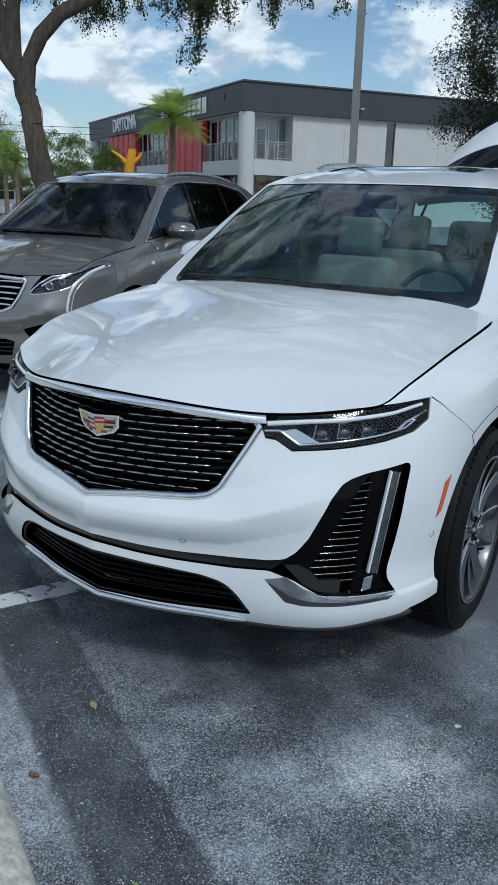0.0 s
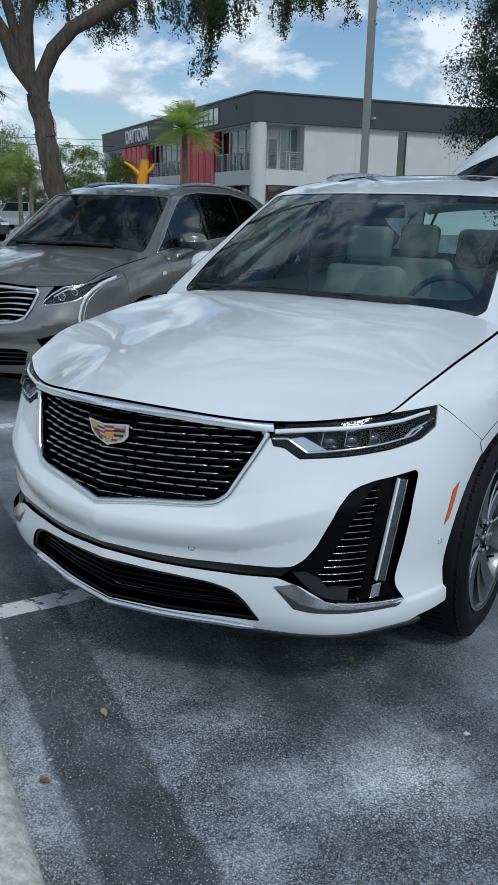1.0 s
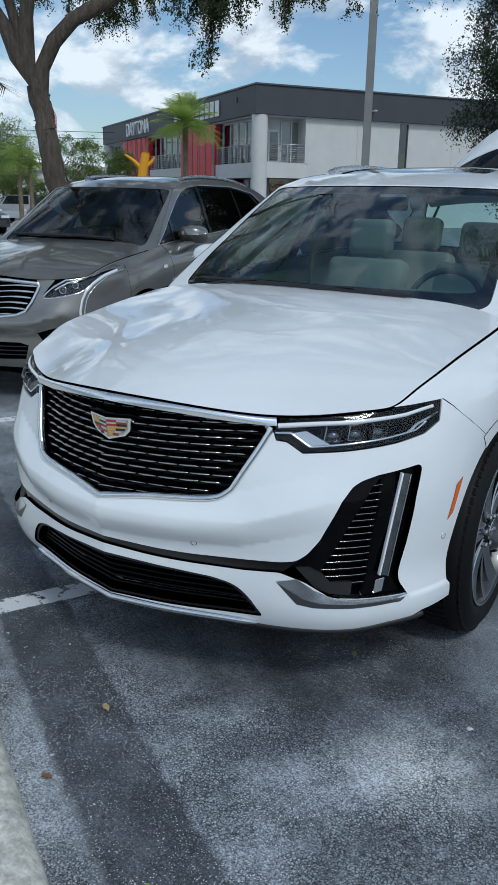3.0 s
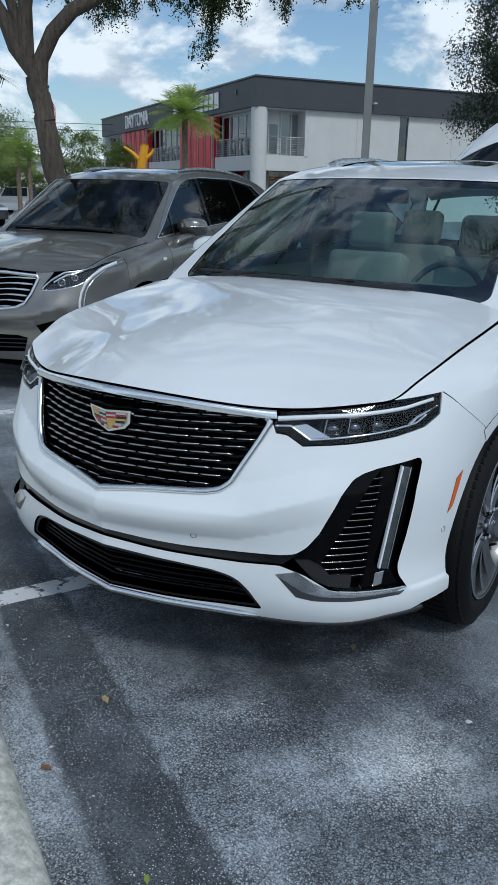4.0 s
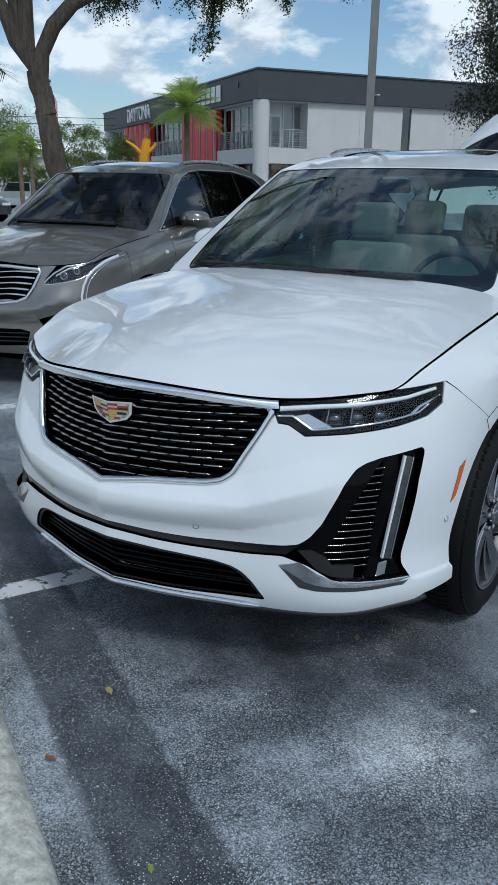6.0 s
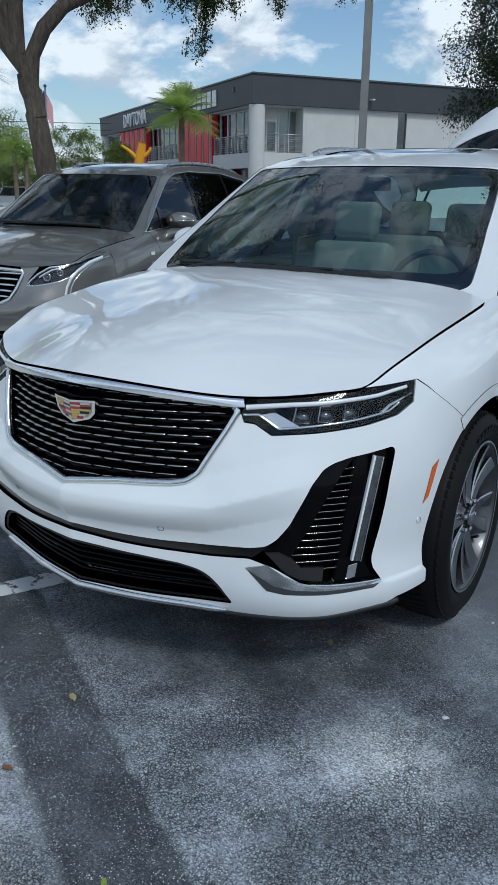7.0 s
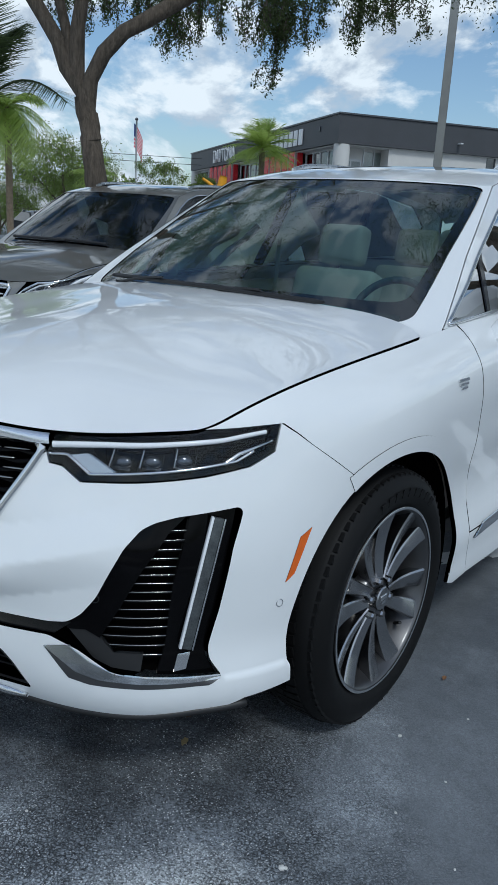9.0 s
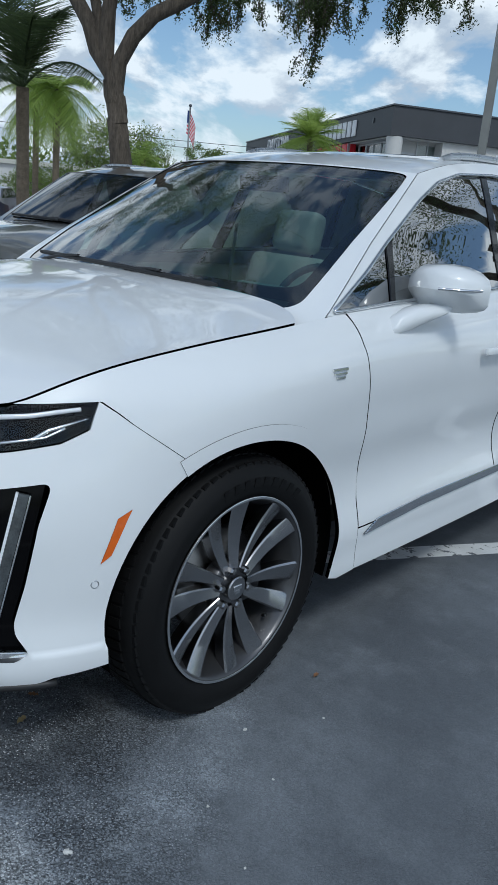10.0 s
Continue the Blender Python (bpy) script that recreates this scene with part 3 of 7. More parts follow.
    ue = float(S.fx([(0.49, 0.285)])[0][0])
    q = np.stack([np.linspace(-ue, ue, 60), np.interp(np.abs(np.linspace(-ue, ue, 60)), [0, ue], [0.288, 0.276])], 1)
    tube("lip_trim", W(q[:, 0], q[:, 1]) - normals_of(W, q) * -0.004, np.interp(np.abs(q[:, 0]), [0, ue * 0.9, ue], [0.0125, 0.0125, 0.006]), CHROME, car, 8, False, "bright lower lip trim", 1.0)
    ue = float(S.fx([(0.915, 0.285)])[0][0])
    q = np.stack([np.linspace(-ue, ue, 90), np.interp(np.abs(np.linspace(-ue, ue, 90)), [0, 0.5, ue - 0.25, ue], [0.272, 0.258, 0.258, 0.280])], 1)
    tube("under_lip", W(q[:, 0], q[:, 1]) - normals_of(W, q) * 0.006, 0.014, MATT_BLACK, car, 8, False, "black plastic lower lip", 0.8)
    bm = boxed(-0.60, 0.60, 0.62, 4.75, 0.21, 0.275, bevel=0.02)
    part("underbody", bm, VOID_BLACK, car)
    # unseen black block added behind the openings so that nothing shines through
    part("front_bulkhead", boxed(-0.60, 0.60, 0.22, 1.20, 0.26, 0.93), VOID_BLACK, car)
    # ---- cowl and wipers ----
    def cowl(t, s):
        t, s = np.broadcast_arrays(np.asarray(t, float), np.asarray(s, float))
        a = SHELL.bonnet(t * 0.985, np.full_like(t, 0.988)) - np.array([0, 0, 0.022])
        b = screen(t * 0.97, np.full_like(t, 0.05)) - np.array([0, 0, 0.008])
        return a + (b - a) * s[..., None]
    panel("cowl_panel", cowl, np.array([(-0.86, 0.0), (0.86, 0.0), (0.86, 1.0), (-0.86, 1.0)]), MATT_BLACK, car, step=0.08, edge=0.05, flange=0.01, label="black plastic wiper cowl")
    for pivot, a, b in ((-0.74, (-0.78, 0.055), (0.02, 0.052)), (-0.02, (-0.10, 0.055), (0.53, 0.040))):
        wiper = new("wiper")
        wiper.empty_display_size = 0.1
        wiper.parent = car
        ts = np.linspace(a[0], b[0], 18)
        ss = np.linspace(a[1], b[1], 18)
        blade = screen(ts, ss) + np.array([0, -0.006, 0.012])
        tube("wiper_blade", blade, np.concatenate([[0.005], np.full(16, 0.0075), [0.004]]), MATT_BLACK, wiper, 6, False, "", 1.3)
        tm, sm = (a[0] + b[0]) / 2 + 0.02, (a[1] + b[1]) / 2
        base = cowl(np.array([pivot + 0.02 if pivot < -0.5 else pivot - 0.02]), np.array([0.25]))[0] + np.array([0, 0, 0.012])
        end = screen(np.array([tm]), np.array([sm]))[0] + np.array([0, -0.014, 0.026])
        mid = (base + end) / 2 + np.array([0, 0, 0.008])
        tube("wiper_arm", spline([0, 0.5, 1], np.array([base, mid, end]))(np.linspace(0, 1, 10)), np.linspace(0.011, 0.0065, 10), MATT_BLACK, wiper, 6, False, "", 0.7)


def door_mirror(car, sx, paint, m=None):
    """A wedge-shaped shell on a bent foot, with a bright line and its glass at the rear."""
    mirror = new("door_mirror")
    mirror.empty_display_size = 0.1
    mirror.parent = car
    mirror.matrix_basis = pose(sx * -0.068, 0.13, -0.012)
    bm = bmesh.new()
    # sections from the inner end outwards: x, front y, rear y, bottom z, top z
    secs = [(0.888, 1.815, 1.850, 1.186, 1.240), (0.905, 1.790, 1.858, 1.172, 1.288), (0.950, 1.752, 1.866, 1.162, 1.318), (1.030, 1.728, 1.874, 1.158, 1.326),
            (1.085, 1.738, 1.884, 1.160, 1.322), (1.128, 1.765, 1.894, 1.168, 1.308), (1.156, 1.800, 1.900, 1.180, 1.288), (1.168, 1.850, 1.900, 1.196, 1.264)]
    rings = []
    for x, y0, y1, z0, z1 in secs:
        cz, hz, ring = (z0 + z1) / 2, (z1 - z0) / 2, []
        for k in range(20):
            a = k * math.pi / 10
            c, d = math.cos(a), math.sin(a)
            dz = math.copysign(abs(d) ** 0.55, d)
            if c > 0:
                y = y1 - 0.006 * (1 - abs(c) ** 0.3)
            else:
                y = y1 + (y0 - y1) * abs(c) ** 0.62
            # the lower half tucks under its edge
            tuck = 0.55 * max(0.0, -dz) ** 0.7 * (y1 - y)
            ring.append(bm.verts.new((sx * x, y + tuck, cz + hz * dz)))
        rings.append(ring)
    for r0, r1 in zip(rings, rings[1:]):
        for k in range(20):
            bm.faces.new((r0[k], r0[(k + 1) % 20], r1[(k + 1) % 20], r1[k]))
    bm.faces.new(rings[0])
    bm.faces.new(rings[-1])
    part("mirror_shell", bm, paint, mirror, angle=38)
    bm = bmesh.new()
    box(bm, -0.10, 0.10, 0.0, 0.006, -0.062, 0.064, bevel=0.004, m=pose(sx * 1.034, 1.882, 1.240, 0, 0, sx * 12))
    part("mirror_glass", bm, CHROME, mirror, "mirror glass")
    bm = bmesh.new()
    # sections from the door's skin rearwards and out: y, inner x, outer x, bottom z, top z
    sec = [(1.565, 0.975, 1.012, 1.088, 1.142), (1.575, 0.972, 1.022, 1.080, 1.152), (1.64, 0.968, 1.038, 1.092, 1.176), (1.72, 0.968, 1.062, 1.122, 1.186), (1.80, 0.985, 1.080, 1.150, 1.188)]
    rings = []
    for y, x0, x1, z0, z1 in sec:
        ring = []
        for k in range(16):
            c, d = math.cos(k * math.pi / 8), math.sin(k * math.pi / 8)
            c, d = math.copysign(abs(c) ** 0.5, c), math.copysign(abs(d) ** 0.5, d)
            ring.append(bm.verts.new((sx * ((x0 + x1) / 2 + (x1 - x0) / 2 * c - 0.012 * max(0, -d)), y + 0.02 * d, (z0 + z1) / 2 + (z1 - z0) / 2 * d)))
        rings.append(ring)
    for r0, r1 in zip(rings, rings[1:]):
        for k in range(16):
            bm.faces.new((r0[k], r0[(k + 1) % 16], r1[(k + 1) % 16], r1[k]))
    bm.faces.new(rings[0])
    bm.faces.new(rings[-1])
    part("mirror_foot", bm, paint, mirror, angle=50)
    tube("mirror_line", [(sx * 1.060, 1.726, 1.246), (sx * 1.090, 1.735, 1.247), (sx * 1.132, 1.763, 1.248), (sx * 1.156, 1.800, 1.249), (sx * 1.163, 1.842, 1.250)], 0.0065, CHROME, mirror, 6, False, "bright line", 0.8)


def soft_box(w, d, h, r, m=None, bm=None):
    """A padded block."""
    bm = bm or bmesh.new()
    box(bm, -w / 2, w / 2, -d / 2, d / 2, -h / 2, h / 2, bevel=r, seg=4, m=m)
    return bm


def white_inside(car):
    part("cabin_floor", boxed(-0.80, 0.80, 1.25, 4.6, 0.30, 0.36), INTERIOR, car)
    part("dashboard", soft_box(1.50, 0.50, 0.26, 0.07, pose(0, 1.66, 0.985, 6, 0, 0)), TRIM_GREY, car, "dark grey dashboard top", angle=45)
    part("dash_hood", soft_box(0.40, 0.24, 0.09, 0.03, pose(0.40, 1.80, 1.115, -6, 0, 0)), TRIM_GREY, car, "instrument hood", angle=45)
    part("firewall", boxed(-0.80, 0.80, 1.22, 1.27, 0.30, 1.08), VOID_BLACK, car)
    for sx in (-1, 1):
        part("door_card", soft_box(0.06, 2.9, 0.66, 0.025, pose(sx * 0.845, 3.0, 0.80)), CREAM, car, angle=45)
        ps = np.linspace(0.05, 0.97, 14)
        tube("pillar_trim", screen(np.full(14, 0.955 * sx), ps) + np.array([-0.012 * sx, 0.045, -0.012]), 0.024, CREAM, car, 8)
        part("speaker", soft_box(0.02, 0.16, 0.10, 0.008, pose(sx * 0.80, 1.90, 1.06)), MATT_BLACK, car)
        for y, nm in ((2.38, "front_seat"), (3.25, "rear_seat")):
            seat = new(nm)
            seat.empty_display_size = 0.1
            seat.parent = car
            seat.matrix_basis = pose(sx * 0.34, y, 0)
            part("seat_cushion", soft_box(0.52, 0.52, 0.17, 0.06, pose(0, -0.02, 0.66, -7, 0, 0)), CREAM, seat, angle=50)
            part("backrest", soft_box(0.50, 0.15, 0.58, 0.06, pose(0, 0.27, 0.94, -17, 0, 0)), CREAM, seat, angle=50)
            part("headrest", soft_box(0.27, 0.12, 0.21, 0.05, pose(0, 0.37, 1.345, -12, 0, 0)), CREAM, seat, angle=50)
    rings = [(0.40 + 0.185 * math.cos(a), 1.93 + 0.07 * math.sin(a), 1.07 + 0.17 * math.sin(a)) for a in np.arange(36) * math.pi / 18]
    wheel_top = new("steering_wheel")
    wheel_top.parent = car
    tube("steering_rim", rings, 0.015, INTERIOR, wheel_top, 8, True)
    part("steering_boss", soft_box(0.18, 0.06, 0.11, 0.02, pose(0.40, 1.92, 1.06, -22, 0, 0)), INTERIOR, wheel_top, angle=45)
    tube("steering_spoke", [(0.225, 1.93, 1.07), (0.40, 1.92, 1.065), (0.575, 1.93, 1.07)], 0.014, INTERIOR, wheel_top, 6)
    def lining(t, s):
        return roof(t, s) - np.array([0, 0, 0.045])
    panel("headliner", lining, np.array([(-0.96, 0.0), (0.96, 0.0), (0.96, 1.0), (-0.96, 1.0)]), CREAM, car, [np.array([(-0.62, 0.135), (0.62, 0.135), (0.62, 0.54), (-0.62, 0.54)])], step=0.15, edge=0.1, flange=0.0)
    part("rear_view_mirror", soft_box(0.24, 0.03, 0.065, 0.014, pose(0.02, 2.03, 1.545, 8, 0, 8)), MATT_BLACK, car, angle=45)
    for sx in (-1, 1):
        tube("seat_belt", [(sx * 0.70, 2.66, 1.36), (sx * 0.69, 2.62, 1.0), (sx * 0.66, 2.60, 0.6)], 0.02, CREAM, car, 6, False, "", 0.15)

# ---- the car body as smooth sheets ----
class Shell:
    """The outer skin of a car: a wrap round nose, sides and tail by (u, v), a bonnet, a glasshouse and a roof.
    x to its left, y to its rear, z up; the nose is at y = 0."""

    def __init__(self, plan, levels, rows, rim, hood_mid, hood_rear, screen, glass, roof):
        self.net = {}
        plan = np.array(plan, float)
        chord = np.concatenate([[0], np.cumsum(np.hypot(*np.diff(plan, axis=0).T))])
        self.us, self.c = chord, spline(chord, plan)
        self.umax = chord[-1]
        self.levels = np.array(levels, float)
        self.bend = natural(self.levels, np.eye(len(levels))).T
        table = np.array([r for _, r in rows], float)
        self.off = spline([chord[k] for k, _ in rows], table)
        fine = np.linspace(0, self.umax, 1200)
        cf = self.c(fine)
        rim = np.array(rim, float)
        ru = [fine[np.argmin(np.hypot(*(cf - p[:2]).T))] for p in rim]
        ru[0], ru[-1] = 0.0, self.umax
        self.ru, self.rim = np.array(ru), spline(ru, rim)
        self.hood_mid, self.hood_rear, self.screen, self.glass, self.roof_z = hood_mid, hood_rear, screen, glass, roof

    def _low(self, u, z):
        au = np.abs(u)
        sgn = np.where(u < 0, -1.0, 1.0)
        p = self.c(au)
        t = self.c(au + 0.01) - self.c(au - 0.01)
        t /= np.linalg.norm(t, axis=-1)[..., None]
        # the two halves meet in a soft prow
        n = np.stack([t[..., 1] * np.clip(au / 0.035, 0, 1), -t[..., 0]], -1)
        rows = self.off(au)
        lv = self.levels
        key = rows @ self.bend
        i = np.clip(np.searchsorted(lv, z) - 1, 0, len(lv) - 2)
        h = lv[i + 1] - lv[i]
        b = np.clip((z - lv[i]) / h, -1, 2)
        a = 1 - b
        take = lambda m, k: np.take_along_axis(m, k[..., None], -1)[..., 0]
        d = a * take(rows, i) + b * take(rows, i + 1) + ((a ** 3 - a) * take(key, i) + (b ** 3 - b) * take(key, i + 1)) * h * h / 6
        # pressed crease under the grille
        zc = 0.628 + 0.095 * np.clip((au - 0.46) / 0.36, 0, 1)
        amp = 0.026 * np.clip((0.80 - au) / 0.26, 0, 1)
        d = d + amp * np.maximum(0, 1.02 - np.sqrt(((z - zc) / 0.085) ** 2 + 0.0016))
        # the chin stands proud of the bumper above it
        q = np.clip((0.364 - z) / 0.010, 0, 1)
        d = d + 0.011 * q * q * (3 - 2 * q) * np.clip((au - 0.94) / 0.10, 0, 1) * np.clip((1.45 - au) / 0.05, 0, 1)
        xy = p + n * d[..., None]
        return np.stack([xy[..., 0] * sgn, xy[..., 1], z], -1)

    def turn(self, u):
        """Where the side begins to roll over to the rim above it."""
        return self.rim(np.abs(u))[..., 2] - SHOULDER(np.abs(u))

    def top(self, u):
        u = np.asarray(u, float)
        zs = self.turn(u)
        e = self.rim(np.abs(u)) * np.stack([np.where(u < 0, -1.0, 1.0), np.ones_like(u), np.ones_like(u)], -1)
        return zs + np.linalg.norm(e - self._low(u, zs), axis=-1) * 1.04

    def wrap(self, u, v):
        u, v = np.broadcast_arrays(np.asarray(u, float), np.asarray(v, float))
        zs = self.turn(u)
        low = self._low(u, np.minimum(v, zs))
        p0 = self._low(u, zs)
        e = self.rim(np.abs(u)) * np.stack([np.where(u < 0, -1.0, 1.0), np.ones_like(u), np.ones_like(u)], -1)
        length = np.linalg.norm(e - p0, axis=-1) * 1.04
        slope = (p0 - self._low(u, zs - 0.004)) / 0.004
        p1 = p0 + slope * (length * 0.42)[..., None]
        t = (np.maximum(v - zs, 0) / length)[..., None]
        arc = (1 - t) ** 2 * p0 + 2 * t * (1 - t) * p1 + t * t * e
        return np.where((v > zs)[..., None], arc, low)

    def at(self, along, z, axis):
        """(u, v) of the places on the wrap with that x (axis 0) or y (axis 1) and height."""
        want = np.stack([np.asarray(along, float), np.asarray(z, float)], 1)
        pick = (0, 2) if axis == 0 else (1, 2)
        if axis not in self.net:
            lo, hi = (0.0, self.us[9]) if axis == 0 else (self.us[6], self.us[16])
            gu, gt = [g.ravel() for g in np.meshgrid(np.linspace(lo, hi, 160), np.linspace(0, 1, 70))]
            gv = 0.2 + (self.top(gu) - 0.2) * gt
            self.net[axis] = gu, gv, self.wrap(gu, gv)[:, pick]
        gu, gv, gp = self.net[axis]
        near = np.array([np.argmin(((gp - w) ** 2).sum(1)) for w in want])
        u, v = gu[near].copy(), gv[near].copy()
        e = 0.001
        for _ in range(4):
            p = self.wrap(u, v)[:, pick]
            a, b = (self.wrap(u + e, v)[:, pick] - p) / e, (self.wrap(u, v + e)[:, pick] - p) / e
            det = a[:, 0] * b[:, 1] - a[:, 1] * b[:, 0]
            det = np.where(np.abs(det) < 1e-4, 1e-4, det)
            r = want - p
            u = u + np.clip((r[:, 0] * b[:, 1] - r[:, 1] * b[:, 0]) / det, -0.03, 0.03)
            v = v + np.clip((a[:, 0] * r[:, 1] - a[:, 1] * r[:, 0]) / det, -0.03, 0.03)
        return u, np.minimum(v, self.top(u))

    def fx(self, pts):
        p = np.array(pts, float)
        u, v = self.at(np.abs(p[:, 0]), p[:, 1], 0)
        return np.stack([np.where(np.abs(p[:, 0]) < 1e-6, 0.0, u * np.sign(p[:, 0])), v], 1)

    def fy(self, pts):
        p = np.array(pts, float)
        return np.stack(self.at(p[:, 0], p[:, 1], 1), 1)

    def bonnet(self, t, s):
        """s: 0 at the nose to 1 at the screen; t: -1 to 1 across."""
        t, s = np.broadcast_arrays(np.asarray(t, float), np.asarray(s, float))
        sg, at = np.where(t < 0, -1.0, 1.0), np.abs(t)
        k, r = self.u_corner, self.u_rear
        front = self.rim(at * k)
        side = self.rim(k + s * (r - k))
        rear = self.hood_rear(at, self.rim(np.array(r)))
        mid = self.hood_mid(s)
        b = (at * at * (1.6 - 0.6 * at))[..., None]
        s1, a1 = s[..., None], (at * at)[..., None]
        c00, c01 = self.rim(np.array(0.0)), self.rim(np.array(k))
        c10, c11 = self.hood_rear(np.array(0.0), self.rim(np.array(r))), self.rim(np.array(r))
        p = (1 - s1) * front + s1 * rear + (1 - b) * mid + b * side - ((1 - s1) * ((1 - b) * c00 + b * c01) + s1 * ((1 - b) * c10 + b * c11))
        # a wide, soft power dome and a raised edge line
        dome = 0.003 * np.exp(-((at - 0.62) / 0.16) ** 2) * np.sin(np.clip(s, 0, 1) * math.pi) ** 0.8
        p = p + np.stack([0 * dome, 0 * dome, dome], -1)
        return p * np.stack([sg, np.ones_like(sg), np.ones_like(sg)], -1)


def SHOULDER(u):
    return 0.05 + 0.085 / (1 + np.exp(-(u - 1.2) / 0.10))


# plan of the nose, side and tail, from the middle of the nose round to the middle of the tail
PLAN = [(0, -0.092), (0.1, -0.074), (0.2, -0.053), (0.4, 0.018), (0.56, 0.085), (0.70, 0.165), (0.80, 0.26), (0.875, 0.37), (0.935, 0.51), (0.968, 0.72),
        (0.980, 1.0), (0.985, 1.4), (0.985, 2.0), (0.985, 3.2), (0.975, 3.9), (0.93, 4.5), (0.84, 4.82), (0.5, 4.95), (0, 4.98)]
LEVELS = [0.18, 0.27, 0.34, 0.42, 0.52, 0.60, 0.66, 0.74, 0.84, 0.92, 1.0, 1.12]
OFFSETS = [
    (0, [-0.08, -0.035, -0.015, 0.0, 0.0, 0.014, -0.014, -0.029, -0.035, -0.040, -0.05, -0.08]),
    (3, [-0.08, -0.030, -0.005, 0.005, 0.003, 0.014, -0.006, -0.024, -0.046, -0.062, -0.085, -0.13]),
    (4, [-0.07, -0.012, 0.010, 0.010, 0.006, 0.010, 0.004, -0.018, -0.056, -0.080, -0.11, -0.16]),
    (6, [-0.06, 0.004, 0.020, 0.008, 0.002, 0.004, 0.004, -0.011, -0.036, -0.060, -0.09, -0.14]),
    (8, [-0.05, 0.0, 0.012, 0.002, 0.002, 0.002, 0.0, -0.008, -0.028, -0.048, -0.075, -0.12]),
    (9, [-0.05, -0.01, 0.0, 0.0, 0.002, 0.004, 0.004, 0.004, 0.0, -0.012, -0.035, -0.08]),
]
OFFSETS += [
    (11, [-0.03, 0.0, 0.0, 0.002, -0.016, -0.024, -0.022, -0.010, 0.0, 0.004, -0.004, -0.04]),
    (13, [-0.03, 0.0, 0.0, 0.002, -0.022, -0.032, -0.028, -0.012, 0.0, 0.004, -0.004, -0.04]),
    (15, [-0.03, 0.0, 0.0, 0.0, 0.0, 0.0, 0.0, 0.0, 0.0, 0.0, -0.01, -0.04]),
    (18, [-0.06, -0.01, 0.0, 0.0, 0.0, 0.0, 0.0, -0.01, -0.02, -0.03, -0.05, -0.08]),
]
# where bonnet, wings and belt line end, from the middle of the nose to the middle of the tail
RIM = [(0, -0.042, 0.985), (0.26, 0.012, 0.968), (0.49, 0.135, 0.942), (0.64, 0.235, 0.947), (0.73, 0.308, 0.957), (0.779, 0.356, 0.966), (0.806, 0.44, 0.993), (0.834, 0.55, 1.030),
       (0.852, 0.74, 1.064), (0.864, 0.95, 1.090), (0.869, 1.252, 1.120), (0.870, 1.43, 1.140), (0.870, 1.80, 1.162), (0.872, 2.58, 1.20), (0.87, 3.4, 1.23),
       (0.84, 4.2, 1.25), (0.74, 4.68, 1.22), (0.42, 4.86, 1.20), (0, 4.90, 1.20)]


def white_hood_mid(s):
    return np.stack([0 * s, -0.042 + 1.40 * s, spline([0, 0.08, 0.25, 0.5, 0.75, 1.0], [0.985, 1.018, 1.068, 1.118, 1.155, 1.182])(s)], -1)


def white_hood_rear(t, corner):
    return np.stack([corner[0] * t, 1.358 + 0.035 * t ** 2 - (1.393 - corner[1]) * t ** 9, 1.182 - 0.014 * t ** 9 - (1.168 - corner[2]) * t ** 2.6], -1)


SHELL = Shell(PLAN, LEVELS, OFFSETS, RIM, white_hood_mid, white_hood_rear, None, None, None)
SHELL.u_corner, SHELL.u_rear = SHELL.ru[5], SHELL.ru[10]


def both(half):
    """A right-to-left outline from its half at u >= 0, listed from the middle's top round to the middle's bottom."""
    half = np.asarray(half, float)
    return np.concatenate([half, (half * (-1, 1))[::-1]])


def rounded_line(pts, r):
    """An open line with its inner corners rounded."""
    pts = np.asarray(pts, float)
    return np.concatenate([pts[:1], rounded(pts, r, 3)[4:-4], pts[-1:]])


def arc(cy, cz, r, a0, a1, n=24):
    """Points (y, z) of an arch; degrees from the front, over the top."""
    return [(cy - r * math.cos(radians(a)), cz + r * math.sin(radians(a))) for a in np.linspace(a0, a1, n)]


def arch_line(a0, a1, n, cy, grow=0.0):
    """The wheel opening, flatter on top and fuller towards the rear; degrees from the front, over the top."""
    out = []
    for a in np.linspace(a0, a1, n):
        r = ARCH_R + grow - 0.012 * math.exp(-((a - 98) / 26) ** 2) + 0.020 * math.exp(-((a - 155) / 16) ** 2) - 0.022 * min(max((a - 170) / 20, 0), 1)
        out.append((cy - r * math.cos(radians(a)), ARCH_Z + r * math.sin(radians(a))))
    return out


GRILLE = [(0.0, 0.957), (0.24, 0.942), (0.474, 0.912), (0.487, 0.898), (0.465, 0.845), (0.428, 0.765), (0.405, 0.716), (0.378, 0.694), (0.335, 0.685), (0.17, 0.676), (0.0, 0.656)]
HEAD_LOW = [(0.495, 0.888), (0.505, 0.866), (0.535, 0.862), (0.584, 0.832), (0.70, 0.842), (0.81, 0.858), (0.862, 0.875), (0.884, 0.905)]
VENT = [(0.0, 0.512), (0.14, 0.505), (0.30, 0.499), (0.45, 0.498), (0.56, 0.499), (0.603, 0.505), (0.632, 0.528), (0.664, 0.575), (0.692, 0.640), (0.713, 0.70), (0.732, 0.742), (0.752, 0.758), (0.785, 0.771), (0.866, 0.787),
        (0.873, 0.775), (0.873, 0.69), (0.862, 0.54), (0.850, 0.445), (0.855, 0.415), (0.880, 0.366), (0.77, 0.374), (0.70, 0.390), (0.63, 0.437), (0.56, 0.464), (0.45, 0.462), (0.30, 0.468), (0.14, 0.476), (0.0, 0.486)]
